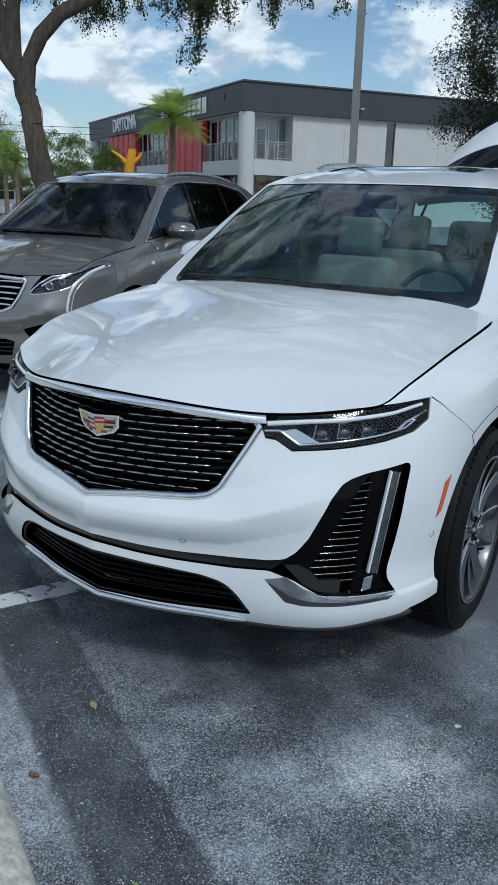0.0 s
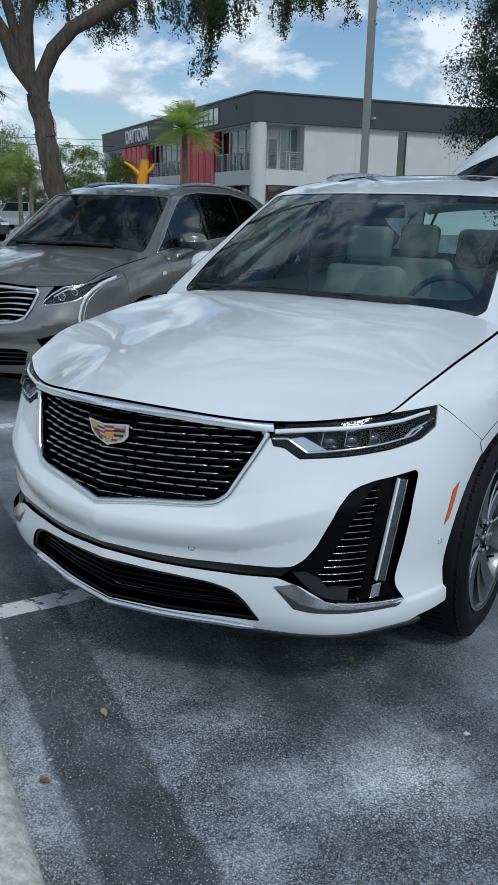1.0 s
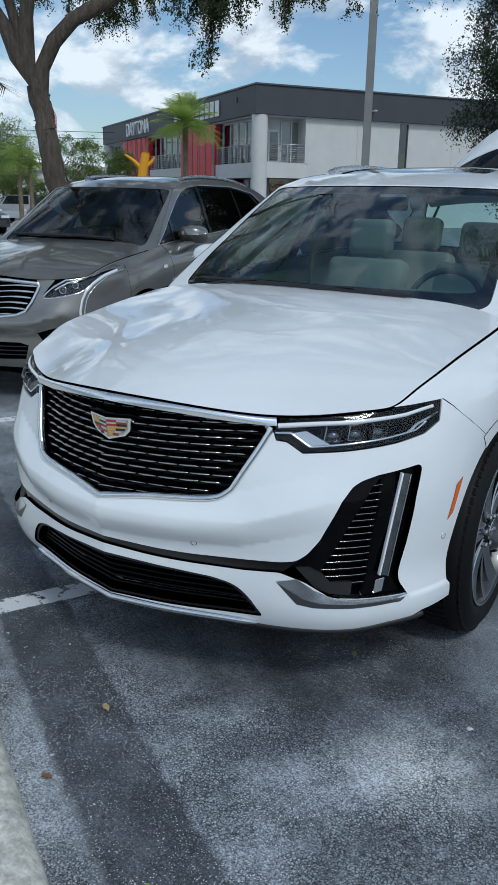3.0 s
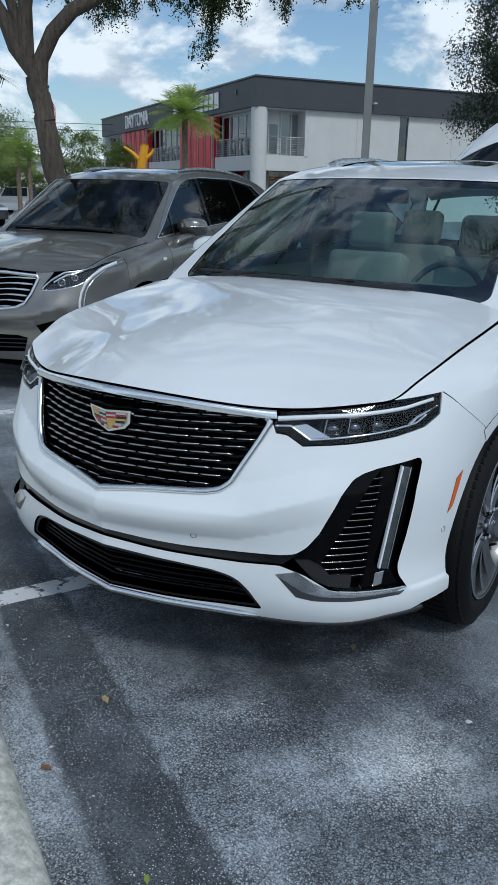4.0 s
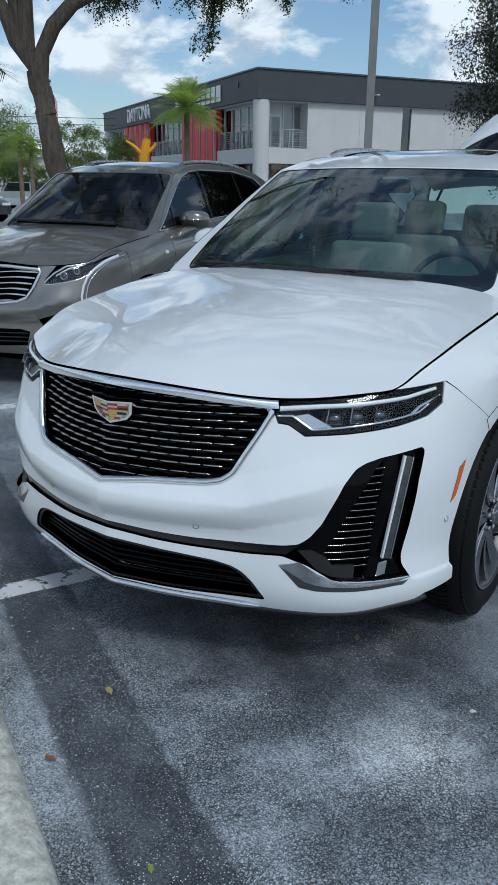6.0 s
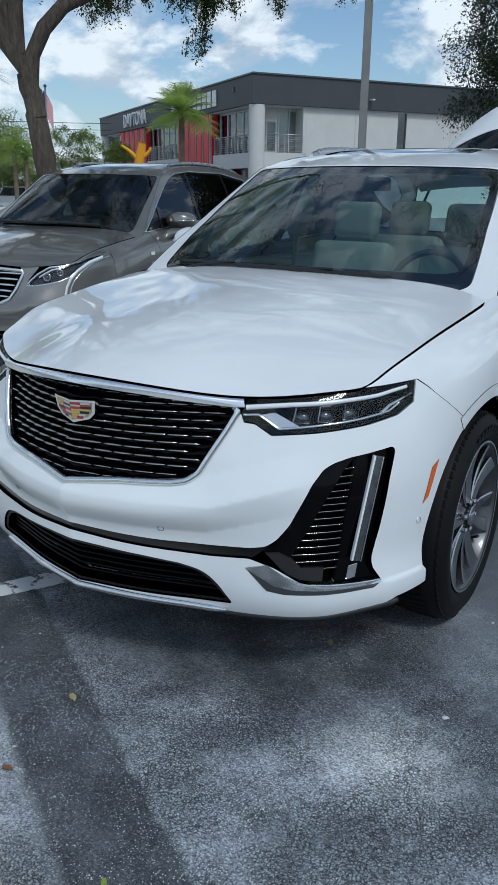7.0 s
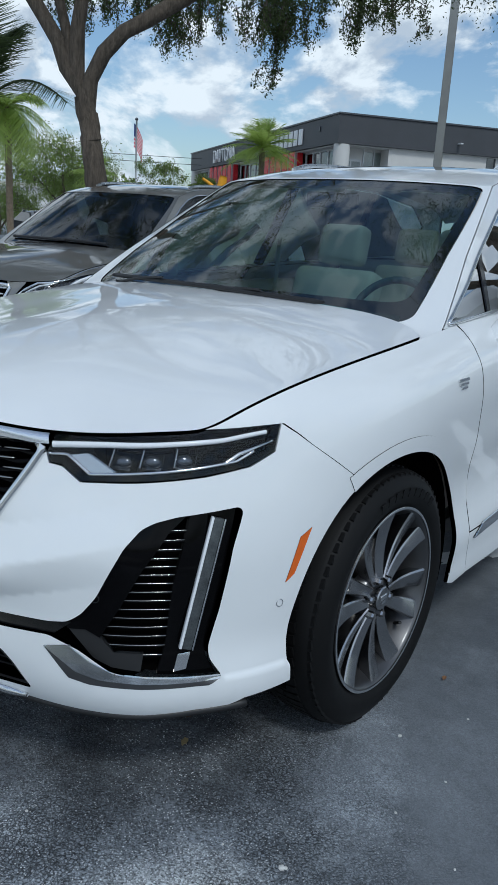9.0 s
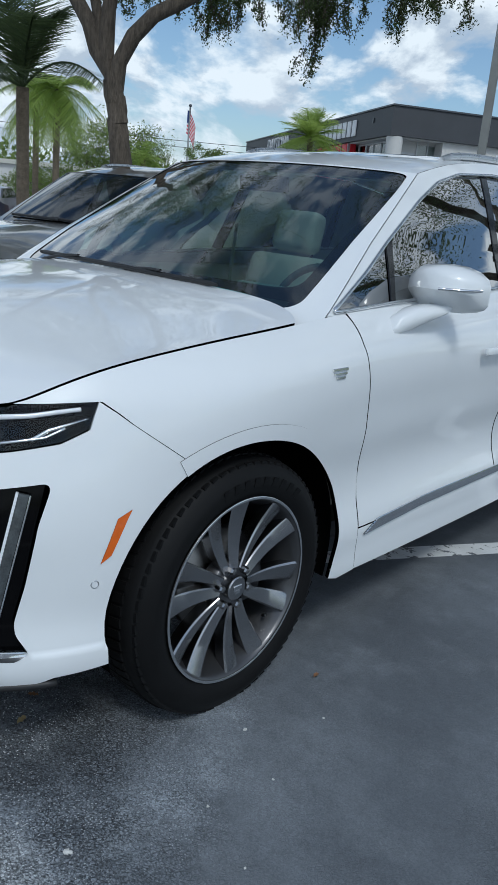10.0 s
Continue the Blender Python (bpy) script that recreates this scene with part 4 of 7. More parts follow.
INTAKE = [(0.0, 0.456), (0.14, 0.449), (0.25, 0.442), (0.36, 0.430), (0.415, 0.416), (0.445, 0.400), (0.475, 0.368), (0.512, 0.303), (0.30, 0.298), (0.0, 0.300)]
ARCH_Y, ARCH_Z, ARCH_R = 0.988, 0.374, 0.468


def greenhouse_x(y, z):
    """Half-width of the glasshouse."""
    d = np.maximum(z - np.interp(y, [1.4, 2.6, 4.2], [1.14, 1.20, 1.25]), -0.02)
    return 0.871 - 0.02 * np.clip((z - 1.16) / 0.2, 0, 1) - 0.33 * d - 0.18 * d * d - 0.03 * np.clip((y - 3.2) / 1.4, 0, 1) ** 2


def greenhouse(y, z):
    y, z = np.broadcast_arrays(np.asarray(y, float), np.asarray(z, float))
    return np.stack([greenhouse_x(y, z), y, z], -1)


def screen_edge(s):
    y, z = 1.405 + 0.760 * s + 0.04 * s * (1 - s), 1.137 + 0.484 * s + 0.05 * s * (1 - s)
    return np.stack([greenhouse_x(y, z) - 0.004, y, z], -1)


def screen(t, s):
    """The windscreen with the pillars' front faces; t: -1 to 1 across, s: 0 at the cowl to 1 at the roof."""
    t, s = np.broadcast_arrays(np.asarray(t, float), np.asarray(s, float))
    at, e = np.abs(t), screen_edge(s)
    yc, zc = 1.285 + 0.725 * s, 1.150 + 0.484 * s + 0.07 * s * (1 - s)
    return np.stack([e[..., 0] * t, yc + (e[..., 1] - yc) * at ** 2.2, zc + (e[..., 2] - zc) * at ** 2.6], -1)


ROOF_EDGE = spline([2.165, 2.42, 2.75, 3.3, 4.0, 4.5, 4.72], [1.621, 1.676, 1.712, 1.726, 1.686, 1.612, 1.54])
ROOF_MID = spline([0, 0.15, 0.4, 0.7, 1.0], [1.634, 1.715, 1.760, 1.745, 1.60])


def roof(t, s):
    t, s = np.broadcast_arrays(np.asarray(t, float), np.asarray(s, float))
    at = np.abs(t)
    ye = 2.165 + 2.535 * s
    ze = ROOF_EDGE(ye)
    yc, zc = 2.01 + 2.77 * s, ROOF_MID(s)
    return np.stack([(greenhouse_x(ye, ze) - 0.004) * t, yc + (ye - yc) * at ** 2.2, zc + (ze - zc) * at ** 2.7], -1)


WINDOW = [(1.430, 1.148), (1.665, 1.268), (1.905, 1.405), (2.12, 1.524), (2.29, 1.600), (2.48, 1.646), (2.78, 1.668), (3.6, 1.664), (4.2, 1.602), (4.46, 1.48),
          (4.38, 1.275), (3.2, 1.240), (2.58, 1.212), (1.80, 1.172)]


WHEELS = {}


def wheel(parent, x, y, side, name="wheel", r=0.394, rim=0.280, style="split"):
    """An alloy wheel with its tyre, outer face towards +x for side 1."""
    place = pose(x, y, r - 0.017, 0, 0, 0 if side > 0 else 180)
    if style in WHEELS:
        hub = copy_thing(WHEELS[style], place)
        hub.parent = parent
        return hub
    hub = new(name)
    hub.empty_display_size = 0.1
    hub.parent = parent
    hub.matrix_basis = place
    WHEELS[style] = hub
    w = 0.118
    prof = [(-0.20, rim - 0.01), (-0.215, rim + 0.02), (-0.222, 0.5 * (rim + r)), (-0.205, r - 0.022), (-0.185, r - 0.004), (-0.1, r), (-0.035, r - 0.003), (-0.012, r - 0.018),
            (0.006, r - 0.048), (0.010, 0.5 * (rim + r) - 0.005), (0.004, rim + 0.022), (-0.006, rim + 0.008), (-0.012, rim - 0.006)]
    v, f = lathe(prof, 96)
    tyre = mesh_object("tyre", v, f, RUBBER, hub)
    # tread blocks
    bm = bmesh.new()
    for k in range(72):
        a = k * 2 * math.pi / 72
        for x0, x1, rr, tw in ((-0.055, -0.014, r - 0.0165, 0.2), (-0.205, -0.160, r - 0.0165, -0.2), (-0.112, -0.062, r - 0.004, 0.2), (-0.155, -0.117, r - 0.004, -0.2)):
            m = Matrix.Rotation(a, 4, "X") @ pose((x0 + x1) / 2, 0, rr, 0, -16 if x1 > -0.01 else (16 if x0 < -0.2 else 0), math.degrees(tw) * 0.8)
            box(bm, -(x1 - x0) / 2, (x1 - x0) / 2, -0.0125, 0.0125, -0.012, 0.007, m=m)
    tagged(part("tread", bm, RUBBER, hub), kind="stuff")
    # raised unreadable sidewall marks as bars
    for k in range(9):
        a = radians(-38 + k * 7.0)
        part("sidewall_mark", boxed(-0.0015, 0.0015, -0.010, 0.010, -0.014, 0.014, m=Matrix.Rotation(a, 4, "X") @ pose(0.0095, 0, r - 0.062, 0, 8, 0)), RUBBER, hub)
    # barrel and bright lip
    v, f = lathe([(-0.008, rim - 0.002), (-0.004, rim + 0.004), (-0.001, rim + 0.001), (-0.004, rim - 0.006), (-0.014, rim - 0.010), (-0.06, rim - 0.030), (-0.17, rim - 0.034), (-0.20, rim - 0.012)], 96)
    mesh_object("rim", v, f, ALLOY_DARK, hub)
    v, f = lathe([(0.0005, rim - 0.0035), (0.0025, rim + 0.0005), (0.0005, rim + 0.0045)], 96)
    mesh_object("rim_lip", v, f, CHROME, hub)
    v, f = lathe([(-0.105, 0.001), (-0.105, 0.155), (-0.112, 0.16), (-0.13, 0.16), (-0.13, 0.001)], 64)
    mesh_object("brake_disc", v, f, STEEL, hub)
    bm = boxed(-0.15, -0.085, 0.085, 0.19, -0.11, 0.10, bevel=0.012, seg=2)
    part("brake_caliper", bm, ALLOY_DARK, hub)
    # six pairs of blades, each twisted and flared to the rim
    for k in range(6):
        for sgn in (-1, 1):
            a = radians(60 * k + 14 + sgn * 11.5)
            n = 10
            vs, fs = [], []
            for i in range(n):
                q = i / (n - 1)
                rad = 0.058 + (rim - 0.004 - 0.058) * q
                half = 0.0135 + 0.0190 * q
                swing = -sgn * 0.010 * (1 - q)
                face = -0.030 - 0.010 * math.sin(q * math.pi * 0.9) + 0.022 * q * q
                tilt = 0.0035 * sgn
                for yy, xx in ((-half * 0.8, face - 0.040), (-half, face - 0.004 + tilt), (-half * 0.80, face + tilt), (half * 0.80, face - tilt), (half, face - 0.004 - tilt), (half * 0.8, face - 0.040)):
                    vs.append((xx, swing * 0.35 + yy, rad))
            for i in range(n - 1):
                for j in range(5):
                    fs.append((i * 6 + j, i * 6 + j + 1, (i + 1) * 6 + j + 1, (i + 1) * 6 + j))
                fs.append((i * 6 + 5, i * 6, (i + 1) * 6, (i + 1) * 6 + 5))
            vs = [Matrix.Rotation(a, 3, "X") @ Vector(p) for p in vs]
            me = mesh_object("spoke", vs, fs, ALLOY, hub)
            me.data.set_sharp_from_angle(angle=radians(28))
    v, f = lathe([(-0.085, 0.082), (-0.046, 0.078), (-0.040, 0.070), (-0.038, 0.050), (-0.040, 0.044), (-0.040, 0.036)], 48)
    mesh_object("hub_boss", v, f, ALLOY_DARK, hub)
    v, f = lathe([(-0.045, 0.0375), (-0.016, 0.0365), (-0.0125, 0.033), (-0.0125, 0.001)], 40)
    cap = mesh_object("centre_cap", v, f, ALLOY, hub)
    cap.data.set_sharp_from_angle(angle=radians(25))
    bm = boxed(-0.002, 0.002, -0.017, 0.017, -0.003, 0.012, bevel=0.0015)
    box(bm, -0.002, 0.002, -0.010, 0.010, -0.014, -0.005)
    crest = part("crest", bm, CHROME, cap)
    crest.matrix_basis = pose(-0.0115, 0, 0)
    for k in range(6):
        a = radians(60 * k + 44)
        v, f = lathe([(-0.045, 0.0125), (-0.020, 0.0120), (-0.014, 0.009), (-0.012, 0.001)], 6)
        nut = mesh_object("lug_nut", v, f, DARK_CHROME, hub, smooth=False)
        nut.matrix_basis = Matrix.Translation((0, 0.060 * math.sin(a), 0.060 * math.cos(a)))
    va = radians(-132)
    tube("valve", [Matrix.Rotation(va, 3, "X") @ Vector(p) for p in ((-0.055, 0, rim - 0.03), (-0.04, 0, rim - 0.045), (-0.025, 0, rim - 0.062))], 0.0055, MATT_BLACK, hub)
    return hub


def crest_shield(parent, m, size=(1.0, 1.0, 1.0), bend=0.0):
    """A wide shield badge of coloured bars in a bright frame; local x across, z up, faces -y; bent back from its middle."""
    badge = new("badge")
    badge.parent = parent
    badge.matrix_basis = m
    kx, ky, kz = size
    outer = [(0.0, 0.040), (0.078, 0.040), (0.072, -0.010), (0.054, -0.033), (0.0, -0.050)]
    inner = [(x * 0.88, z * 0.80) for x, z in outer]

    def bent(bm):
        for v in bm.verts:
            v.co = (v.co.x * kx, v.co.y * ky + bend * abs(v.co.x * kx), v.co.z * kz)
        return bm

    def plate(pts, y0, y1):
        bm = bmesh.new()
        for sx in (1, -1):
            f = bm.faces.new([bm.verts.new((x * sx, y1, z)) for x, z in pts][::sx])
            r = bmesh.ops.extrude_face_region(bm, geom=[f])
            bmesh.ops.translate(bm, verts=[g for g in r["geom"] if isinstance(g, bmesh.types.BMVert)], vec=(0, y0 - y1, 0))
        return bent(bm)
    part("badge_frame", plate(outer, -0.006, 0.010), CHROME, badge)
    part("badge_field", plate(inner, -0.0068, 0.0), DARK_CHROME, badge)
    rows = [(0.031, 0.0235), (0.0225, 0.0155), (0.0145, 0.007), (0.006, -0.002), (-0.003, -0.012), (-0.013, -0.022), (-0.023, -0.033)]
    inks = (ENAMEL_GOLD, SATIN, ENAMEL_RED, SATIN, ENAMEL_GOLD, GLOSS_BLACK, SATIN, ENAMEL_RED, ENAMEL_GOLD, SATIN, ENAMEL_RED, GLOSS_BLACK,
            GLOSS_BLACK, ENAMEL_RED, ENAMEL_GOLD, ENAMEL_GOLD, ENAMEL_RED, SATIN, ENAMEL_GOLD, GLOSS_BLACK, ENAMEL_RED, ENAMEL_RED, ENAMEL_GOLD, SATIN,
            GLOSS_BLACK, SATIN, ENAMEL_GOLD, ENAMEL_RED)
    for i, (z1, z0) in enumerate(rows):
        w = 0.064 - 0.004 * max(0, i - 2) - 0.007 * max(0, i - 4)
        for j in range(4):
            x0, x1 = -w + j * w / 2 + 0.0008, -w + (j + 1) * w / 2 - 0.0008
            part("badge_bar", bent(boxed(x0, x1, -0.0086, -0.006, z0, z1)), inks[i * 4 + j], badge)
    return badge


def suv_shell(car, paint, seam, a_seam, side_glass, screen_glass, strip_mat, lamp_tip=(0.54, 0.968)):
    """Bonnet, wings, doors, wheels, glasshouse and roof of a large car."""
    S = SHELL
    W = S.wrap
    uk = S.u_corner
    # ---- bonnet ----
    lip = 0.001
    poly = [(-1, lip), (1, lip), (1, 1), (-1, 1)]
    panel("bonnet", lambda t, s: S.bonnet(t * 0.992, s), resample(poly, 0.04), paint, car, step=0.05, edge=0.02, flange=0.022)
    # ---- wings, doors ----
    for mir in (False, True):
        us = np.linspace(uk + 0.006, S.fy([(1.497, 1.13)])[0][0], 40)
        top = np.stack([us, S.top(us) - 0.004], 1)
        wing = np.concatenate([S.fy([lamp_tip]), seam + (0.0032, 0), S.fy(arch_line(a_seam + 0.4, 192, 40, ARCH_Y)), S.fy([(1.47, 0.268), (1.566, 0.276), (1.565, 0.63), (1.552, 0.78), (1.524, 0.93), (1.497, 1.06), (1.50, 1.125)])[:], top[::-1]])
        panel("front_wing", W, wing, paint, car, step=0.03, edge=0.015, flange=0.014, mirror=mir)
        flare = np.array(arc(0.99, 0.243, 0.63, 64.5, 146, 26) + [(1.536, 0.53), (1.534, 0.46), (1.514, 0.39), (1.478, 0.33)])
        lipa = np.concatenate([S.fy(arch_line(a_seam - 1.8, 188, 40, ARCH_Y, -0.002)), S.fy([tuple(p) for p in flare[::-1]])])
        panel("arch_lip", W, lipa, paint, car, step=0.03, edge=0.012, depth=-0.0024, flange=0.004, mirror=mir)
        ud = np.linspace(S.fy([(1.508, 1.13)])[0][0], S.fy([(2.62, 1.18)])[0][0], 16)
        door = np.concatenate([S.fy([(1.502, 1.06), (1.529, 0.93), (1.557, 0.78), (1.570, 0.63), (1.571, 0.43), (2.0, 0.432), (2.62, 0.444), (2.62, 1.0)]), np.stack([ud, S.top(ud) - 0.003], 1)[::-1]])
        panel("front_door", W, door, paint, car, step=0.04, edge=0.02, flange=0.012, mirror=mir)
        ur = np.linspace(S.fy([(2.628, 1.18)])[0][0], S.fy([(3.62, 1.2)])[0][0], 14)
        RY = ARCH_Y + 2.863
        rear_door = np.concatenate([S.fy([(2.628, 1.0), (2.628, 0.444), (3.20, 0.452), (3.37, 0.50), (3.47, 0.66), (3.62, 0.80), (3.62, 1.1)]), np.stack([ur, S.top(ur) - 0.003], 1)[::-1]])
        panel("rear_door", W, rear_door, paint, car, step=0.05, edge=0.025, flange=0.012, mirror=mir)
        rocker = np.concatenate([S.fy([(1.568, 0.425), (1.568, 0.278), (2.6, 0.284), (3.33, 0.292), (3.36, 0.40), (3.33, 0.44), (2.6, 0.436), (2.0, 0.426)])])
        panel("rocker_panel", W, rocker, paint, car, step=0.04, edge=0.02, flange=0.02, mirror=mir)
        uq = np.linspace(S.fy([(3.628, 1.2)])[0][0], S.umax - 0.001, 40)
        back = np.concatenate([S.fy([(3.628, 1.1), (3.628, 0.81)]), S.fy(arch_line(62, 188, 30, RY)),
                               np.stack([np.linspace(S.fy([(4.5, 0.3)])[0][0], S.umax - 0.001, 10), np.full(10, 0.30)], 1), np.stack([uq, S.top(uq) - 0.003], 1)[::-1]])
        panel("rear_wing", W, back, paint, car, step=0.06, edge=0.03, flange=0.012, mirror=mir)
        # bright strip along the rocker
        sgn = -1 if mir else 1
        strip = np.concatenate([S.fy([(1.60, 0.398), (1.68, 0.436), (1.98, 0.452), (2.62, 0.458), (3.25, 0.462), (3.25, 0.437), (2.62, 0.432), (1.98, 0.422), (1.70, 0.406)])])
        panel("rocker_strip", W, strip, strip_mat, car, step=0.03, edge=0.015, depth=-0.008, flange=0.014, mirror=mir, label="bright chrome strip")
        # inner wheel house
        v, f = lathe([(-0.022, 0.474), (-0.34, 0.474), (-0.34, 0.02)], 48)
        mean = [np.mean([tuple(v[i]) for i in q], axis=0) for q in f]
        f = [q for q, c in zip(f, mean) if math.atan2(c[2], abs(c[1])) > -0.22]
        for yy in (ARCH_Y, RY):
            ob = mesh_object("wheel_house", v, f, VOID_BLACK, car)
            ob.matrix_basis = pose(sgn * 0.955, yy + 0.024, ARCH_Z + 0.004, 0, 0, 0 if sgn > 0 else 180)
            wheel(car, sgn * 0.985, yy - 0.006, sgn)
        # glasshouse side: pillars and roof rail round one window opening
        ws = np.linspace(0, 1, 12)
        e = screen_edge(ws)
        fr = np.concatenate([e[:, 1:], np.stack([np.linspace(2.20, 4.70, 24), ROOF_EDGE(np.linspace(2.20, 4.70, 24))], 1), [(4.86, 1.35), (4.80, 1.235), (4.2, 1.243), (3.4, 1.226), (2.58, 1.196), (1.80, 1.160), (1.43, 1.137)]])
        win = np.array(WINDOW)
        panel("pillar_frame", greenhouse, fr, paint, car, [rounded(win, 0.03)], step=0.05, edge=0.02, flange=0.012, mirror=mir)
        glass_cuts = [[(1.45, 1.153), (1.665, 1.256), (1.842, 1.352), (1.79, 1.172)], [(1.815, 1.174), (1.884, 1.386), (2.12, 1.517), (2.29, 1.593), (2.48, 1.640), (2.70, 1.659), (2.65, 1.216)],
                      [(2.70, 1.219), (2.75, 1.662), (3.59, 1.658), (3.64, 1.252)], [(3.69, 1.255), (3.62, 1.656), (4.2, 1.594), (4.44, 1.48), (4.37, 1.28)]]
        names = ["quarter_glass", "door_glass", "door_glass", "rear_quarter_glass"]
        for nm, g in zip(names, glass_cuts):
            panel(nm, greenhouse, np.array(g), side_glass if nm != "rear_quarter_glass" else DARK_GLASS, car, step=0.06, edge=0.03, depth=0.010, flange=0.0, mirror=mir)
        seal = [(1.79, 1.172), (1.842, 1.356), (1.888, 1.380), (1.815, 1.173)]
        panel("window_divider", greenhouse, np.array(seal), GLOSS_BLACK, car, step=0.05, depth=0.004, flange=0.02, mirror=mir)
        for g in ([(2.65, 1.216), (2.70, 1.661), (2.75, 1.662), (2.70, 1.219)], [(3.64, 1.252), (3.59, 1.658), (3.62, 1.656), (3.69, 1.255)]):
            panel("door_pillar", greenhouse, np.array(g), GLOSS_BLACK, car, step=0.05, depth=0.006, flange=0.02, mirror=mir)
        line = resample(rounded(win, 0.03), 0.03)
        pos = greenhouse(line[:, 0], line[:, 1]) * (sgn, 1, 1) + np.array([0.003 * sgn, 0, 0])
        tube("window_trim", pos, 0.0085, CHROME, car, 6, True, "bright chrome window trim", 0.8)
    # ---- screen, roof ----
    edge_s = np.linspace(0.035, 0.985, 12)
    tw = 0.872 + 0.085 * np.clip(edge_s / 0.85, 0, 1) ** 0.8
    glass_half = np.concatenate([[(0.0, 0.985)], np.stack([tw, edge_s], 1)[::-1], [(0.82, -0.006), (0.60, -0.012), (0.0, -0.02)]])
    glass_poly = both(glass_half)
    shell_poly = np.array([(-1, -0.16), (-0.80, -0.16), (-0.72, -0.10), (0.72, -0.10), (0.80, -0.16), (1, -0.16), (1, 1), (-1, 1)])
    glass_poly = rounded(glass_poly, 0.10, 5)
    panel("windscreen", screen, glass_poly, screen_glass, car, step=0.07, edge=0.03, depth=0.003, flange=0.0)
    inner_poly = glass_poly * (0.952, 1.0)
    inner_poly[:, 1] = 0.098 + (inner_poly[:, 1] + 0.02) * 0.825
    panel("windscreen_band", screen, glass_poly * (0.999, 0.999), GLOSS_BLACK, car, [rounded(inner_poly, 0.05, 4)], step=0.05, edge=0.025, depth=0.007, flange=0.0)
    panel("pillar_front", screen, shell_poly, paint, car, [glass_poly * (1.006, 1.003)], step=0.05, edge=0.025, flange=0.012)
    roof_poly = np.array([(-1, 0), (1, 0), (1, 1), (-1, 1)])
    sun_hole = rounded([(-0.66, 0.115), (0.66, 0.115), (0.66, 0.56), (-0.66, 0.56)], 0.06)
    panel("roof_panel", roof, roof_poly, paint, car, [sun_hole], step=0.05, edge=0.03, flange=0.012)
    panel("sunroof", roof, sun_hole * (0.99, 1.0), SUNROOF, car, step=0.06, edge=0.03, depth=0.004, flange=0.01, label="black glass sunroof")
    for sgn in (-1, 1):
        ys = np.linspace(0.16, 0.86, 24)
        rail = roof(np.full(24, 0.86 * sgn), ys)
        lift = 0.016 * np.clip(np.minimum((ys - 0.16) / 0.05, (0.86 - ys) / 0.05), 0, 1) ** 0.5
        tube("roof_rail", rail + np.stack([0 * lift, 0 * lift, lift], 1), 0.016, SATIN, car, 8, False, "satin silver roof rail", 1.0)


def white_suv(m):
    car = thing("suv", "glossy white luxury suv with dark mesh grille and raised tailgate", "car", m)
    S = SHELL
    W = S.wrap
    uk = S.u_corner
    # ---- fascia ----
    grille = S.fx(GRILLE)
    head = S.fx(HEAD_LOW)
    tip = S.fy([(0.533, 0.968)])
    seam = S.fy([(0.60, 0.914), (0.67, 0.862), (0.732, 0.818)])
    a_seam = math.degrees(math.atan2(0.818 - ARCH_Z, ARCH_Y - 0.732))
    arch_front = S.fy(arch_line(a_seam, -8, 16, ARCH_Y))
    bottom = S.fx([(0.915, 0.300), (0.88, 0.280), (0.80, 0.270), (0.70, 0.266), (0.50, 0.268), (0.25, 0.278), (0.0, 0.284)])
    half = np.concatenate([grille[::-1][:-3], S.fx([(0.478, 0.914)]), head, tip, seam, arch_front, bottom])
    vent, intake = both(rounded_line(S.fx(VENT), 0.012)), both(rounded_line(S.fx(INTAKE), 0.015))
    body = panel("front_bumper", W, both(half), WHITE, car, [vent, intake], step=0.013, edge=0.010, flange=0.014)
    suv_shell(car, WHITE, seam, a_seam, SIDE_GLASS, WINDSCREEN, CHROME)
    # raised tailgate
    def gate(t, s):
        t, s = np.broadcast_arrays(np.asarray(t, float), np.asarray(s, float))
        h = roof(t * 0.96, np.ones_like(s))
        at = np.abs(t)
        end = np.stack([0.76 * t, 5.40 - 0.12 * at ** 2, 2.27 - 0.50 * at ** 2], -1)
        bow = 0.05 * np.sin(np.clip(s, 0, 1) * math.pi)
        return h + (end - h) * s[..., None] + np.stack([0 * bow, -0.3 * bow, bow], -1)
    lid = np.array([(-1, 0.0), (1, 0.0), (1, 1), (-1, 1)])
    gap = rounded([(-0.84, 0.14), (0.84, 0.14), (0.90, 0.56), (-0.90, 0.56)], 0.05)
    panel("tailgate", gate, lid, WHITE, car, [gap], step=0.08, edge=0.04, flange=0.02, label="raised white tailgate")
    panel("tailgate_lining", gate, lid * (0.985, 1.0), MATT_BLACK, car, [gap], step=0.1, edge=0.05, depth=0.022, flange=0.0)
    panel("tailgate_glass", gate, gap, DARK_GLASS, car, step=0.1, edge=0.05, depth=0.004, flange=0.0)
    for sgn in (-1, 1):
        tube("gate_strut", [(sgn * 0.66, 4.72, 1.40), gate(np.array([0.85 * sgn]), np.array([0.5]))[0] - np.array([0, 0, 0.03])], 0.011, MATT_BLACK, car, 8)
    white_detail(car, grille, head, tip, vent, intake)
    white_inside(car)
    settle_far_side(car)
    return car

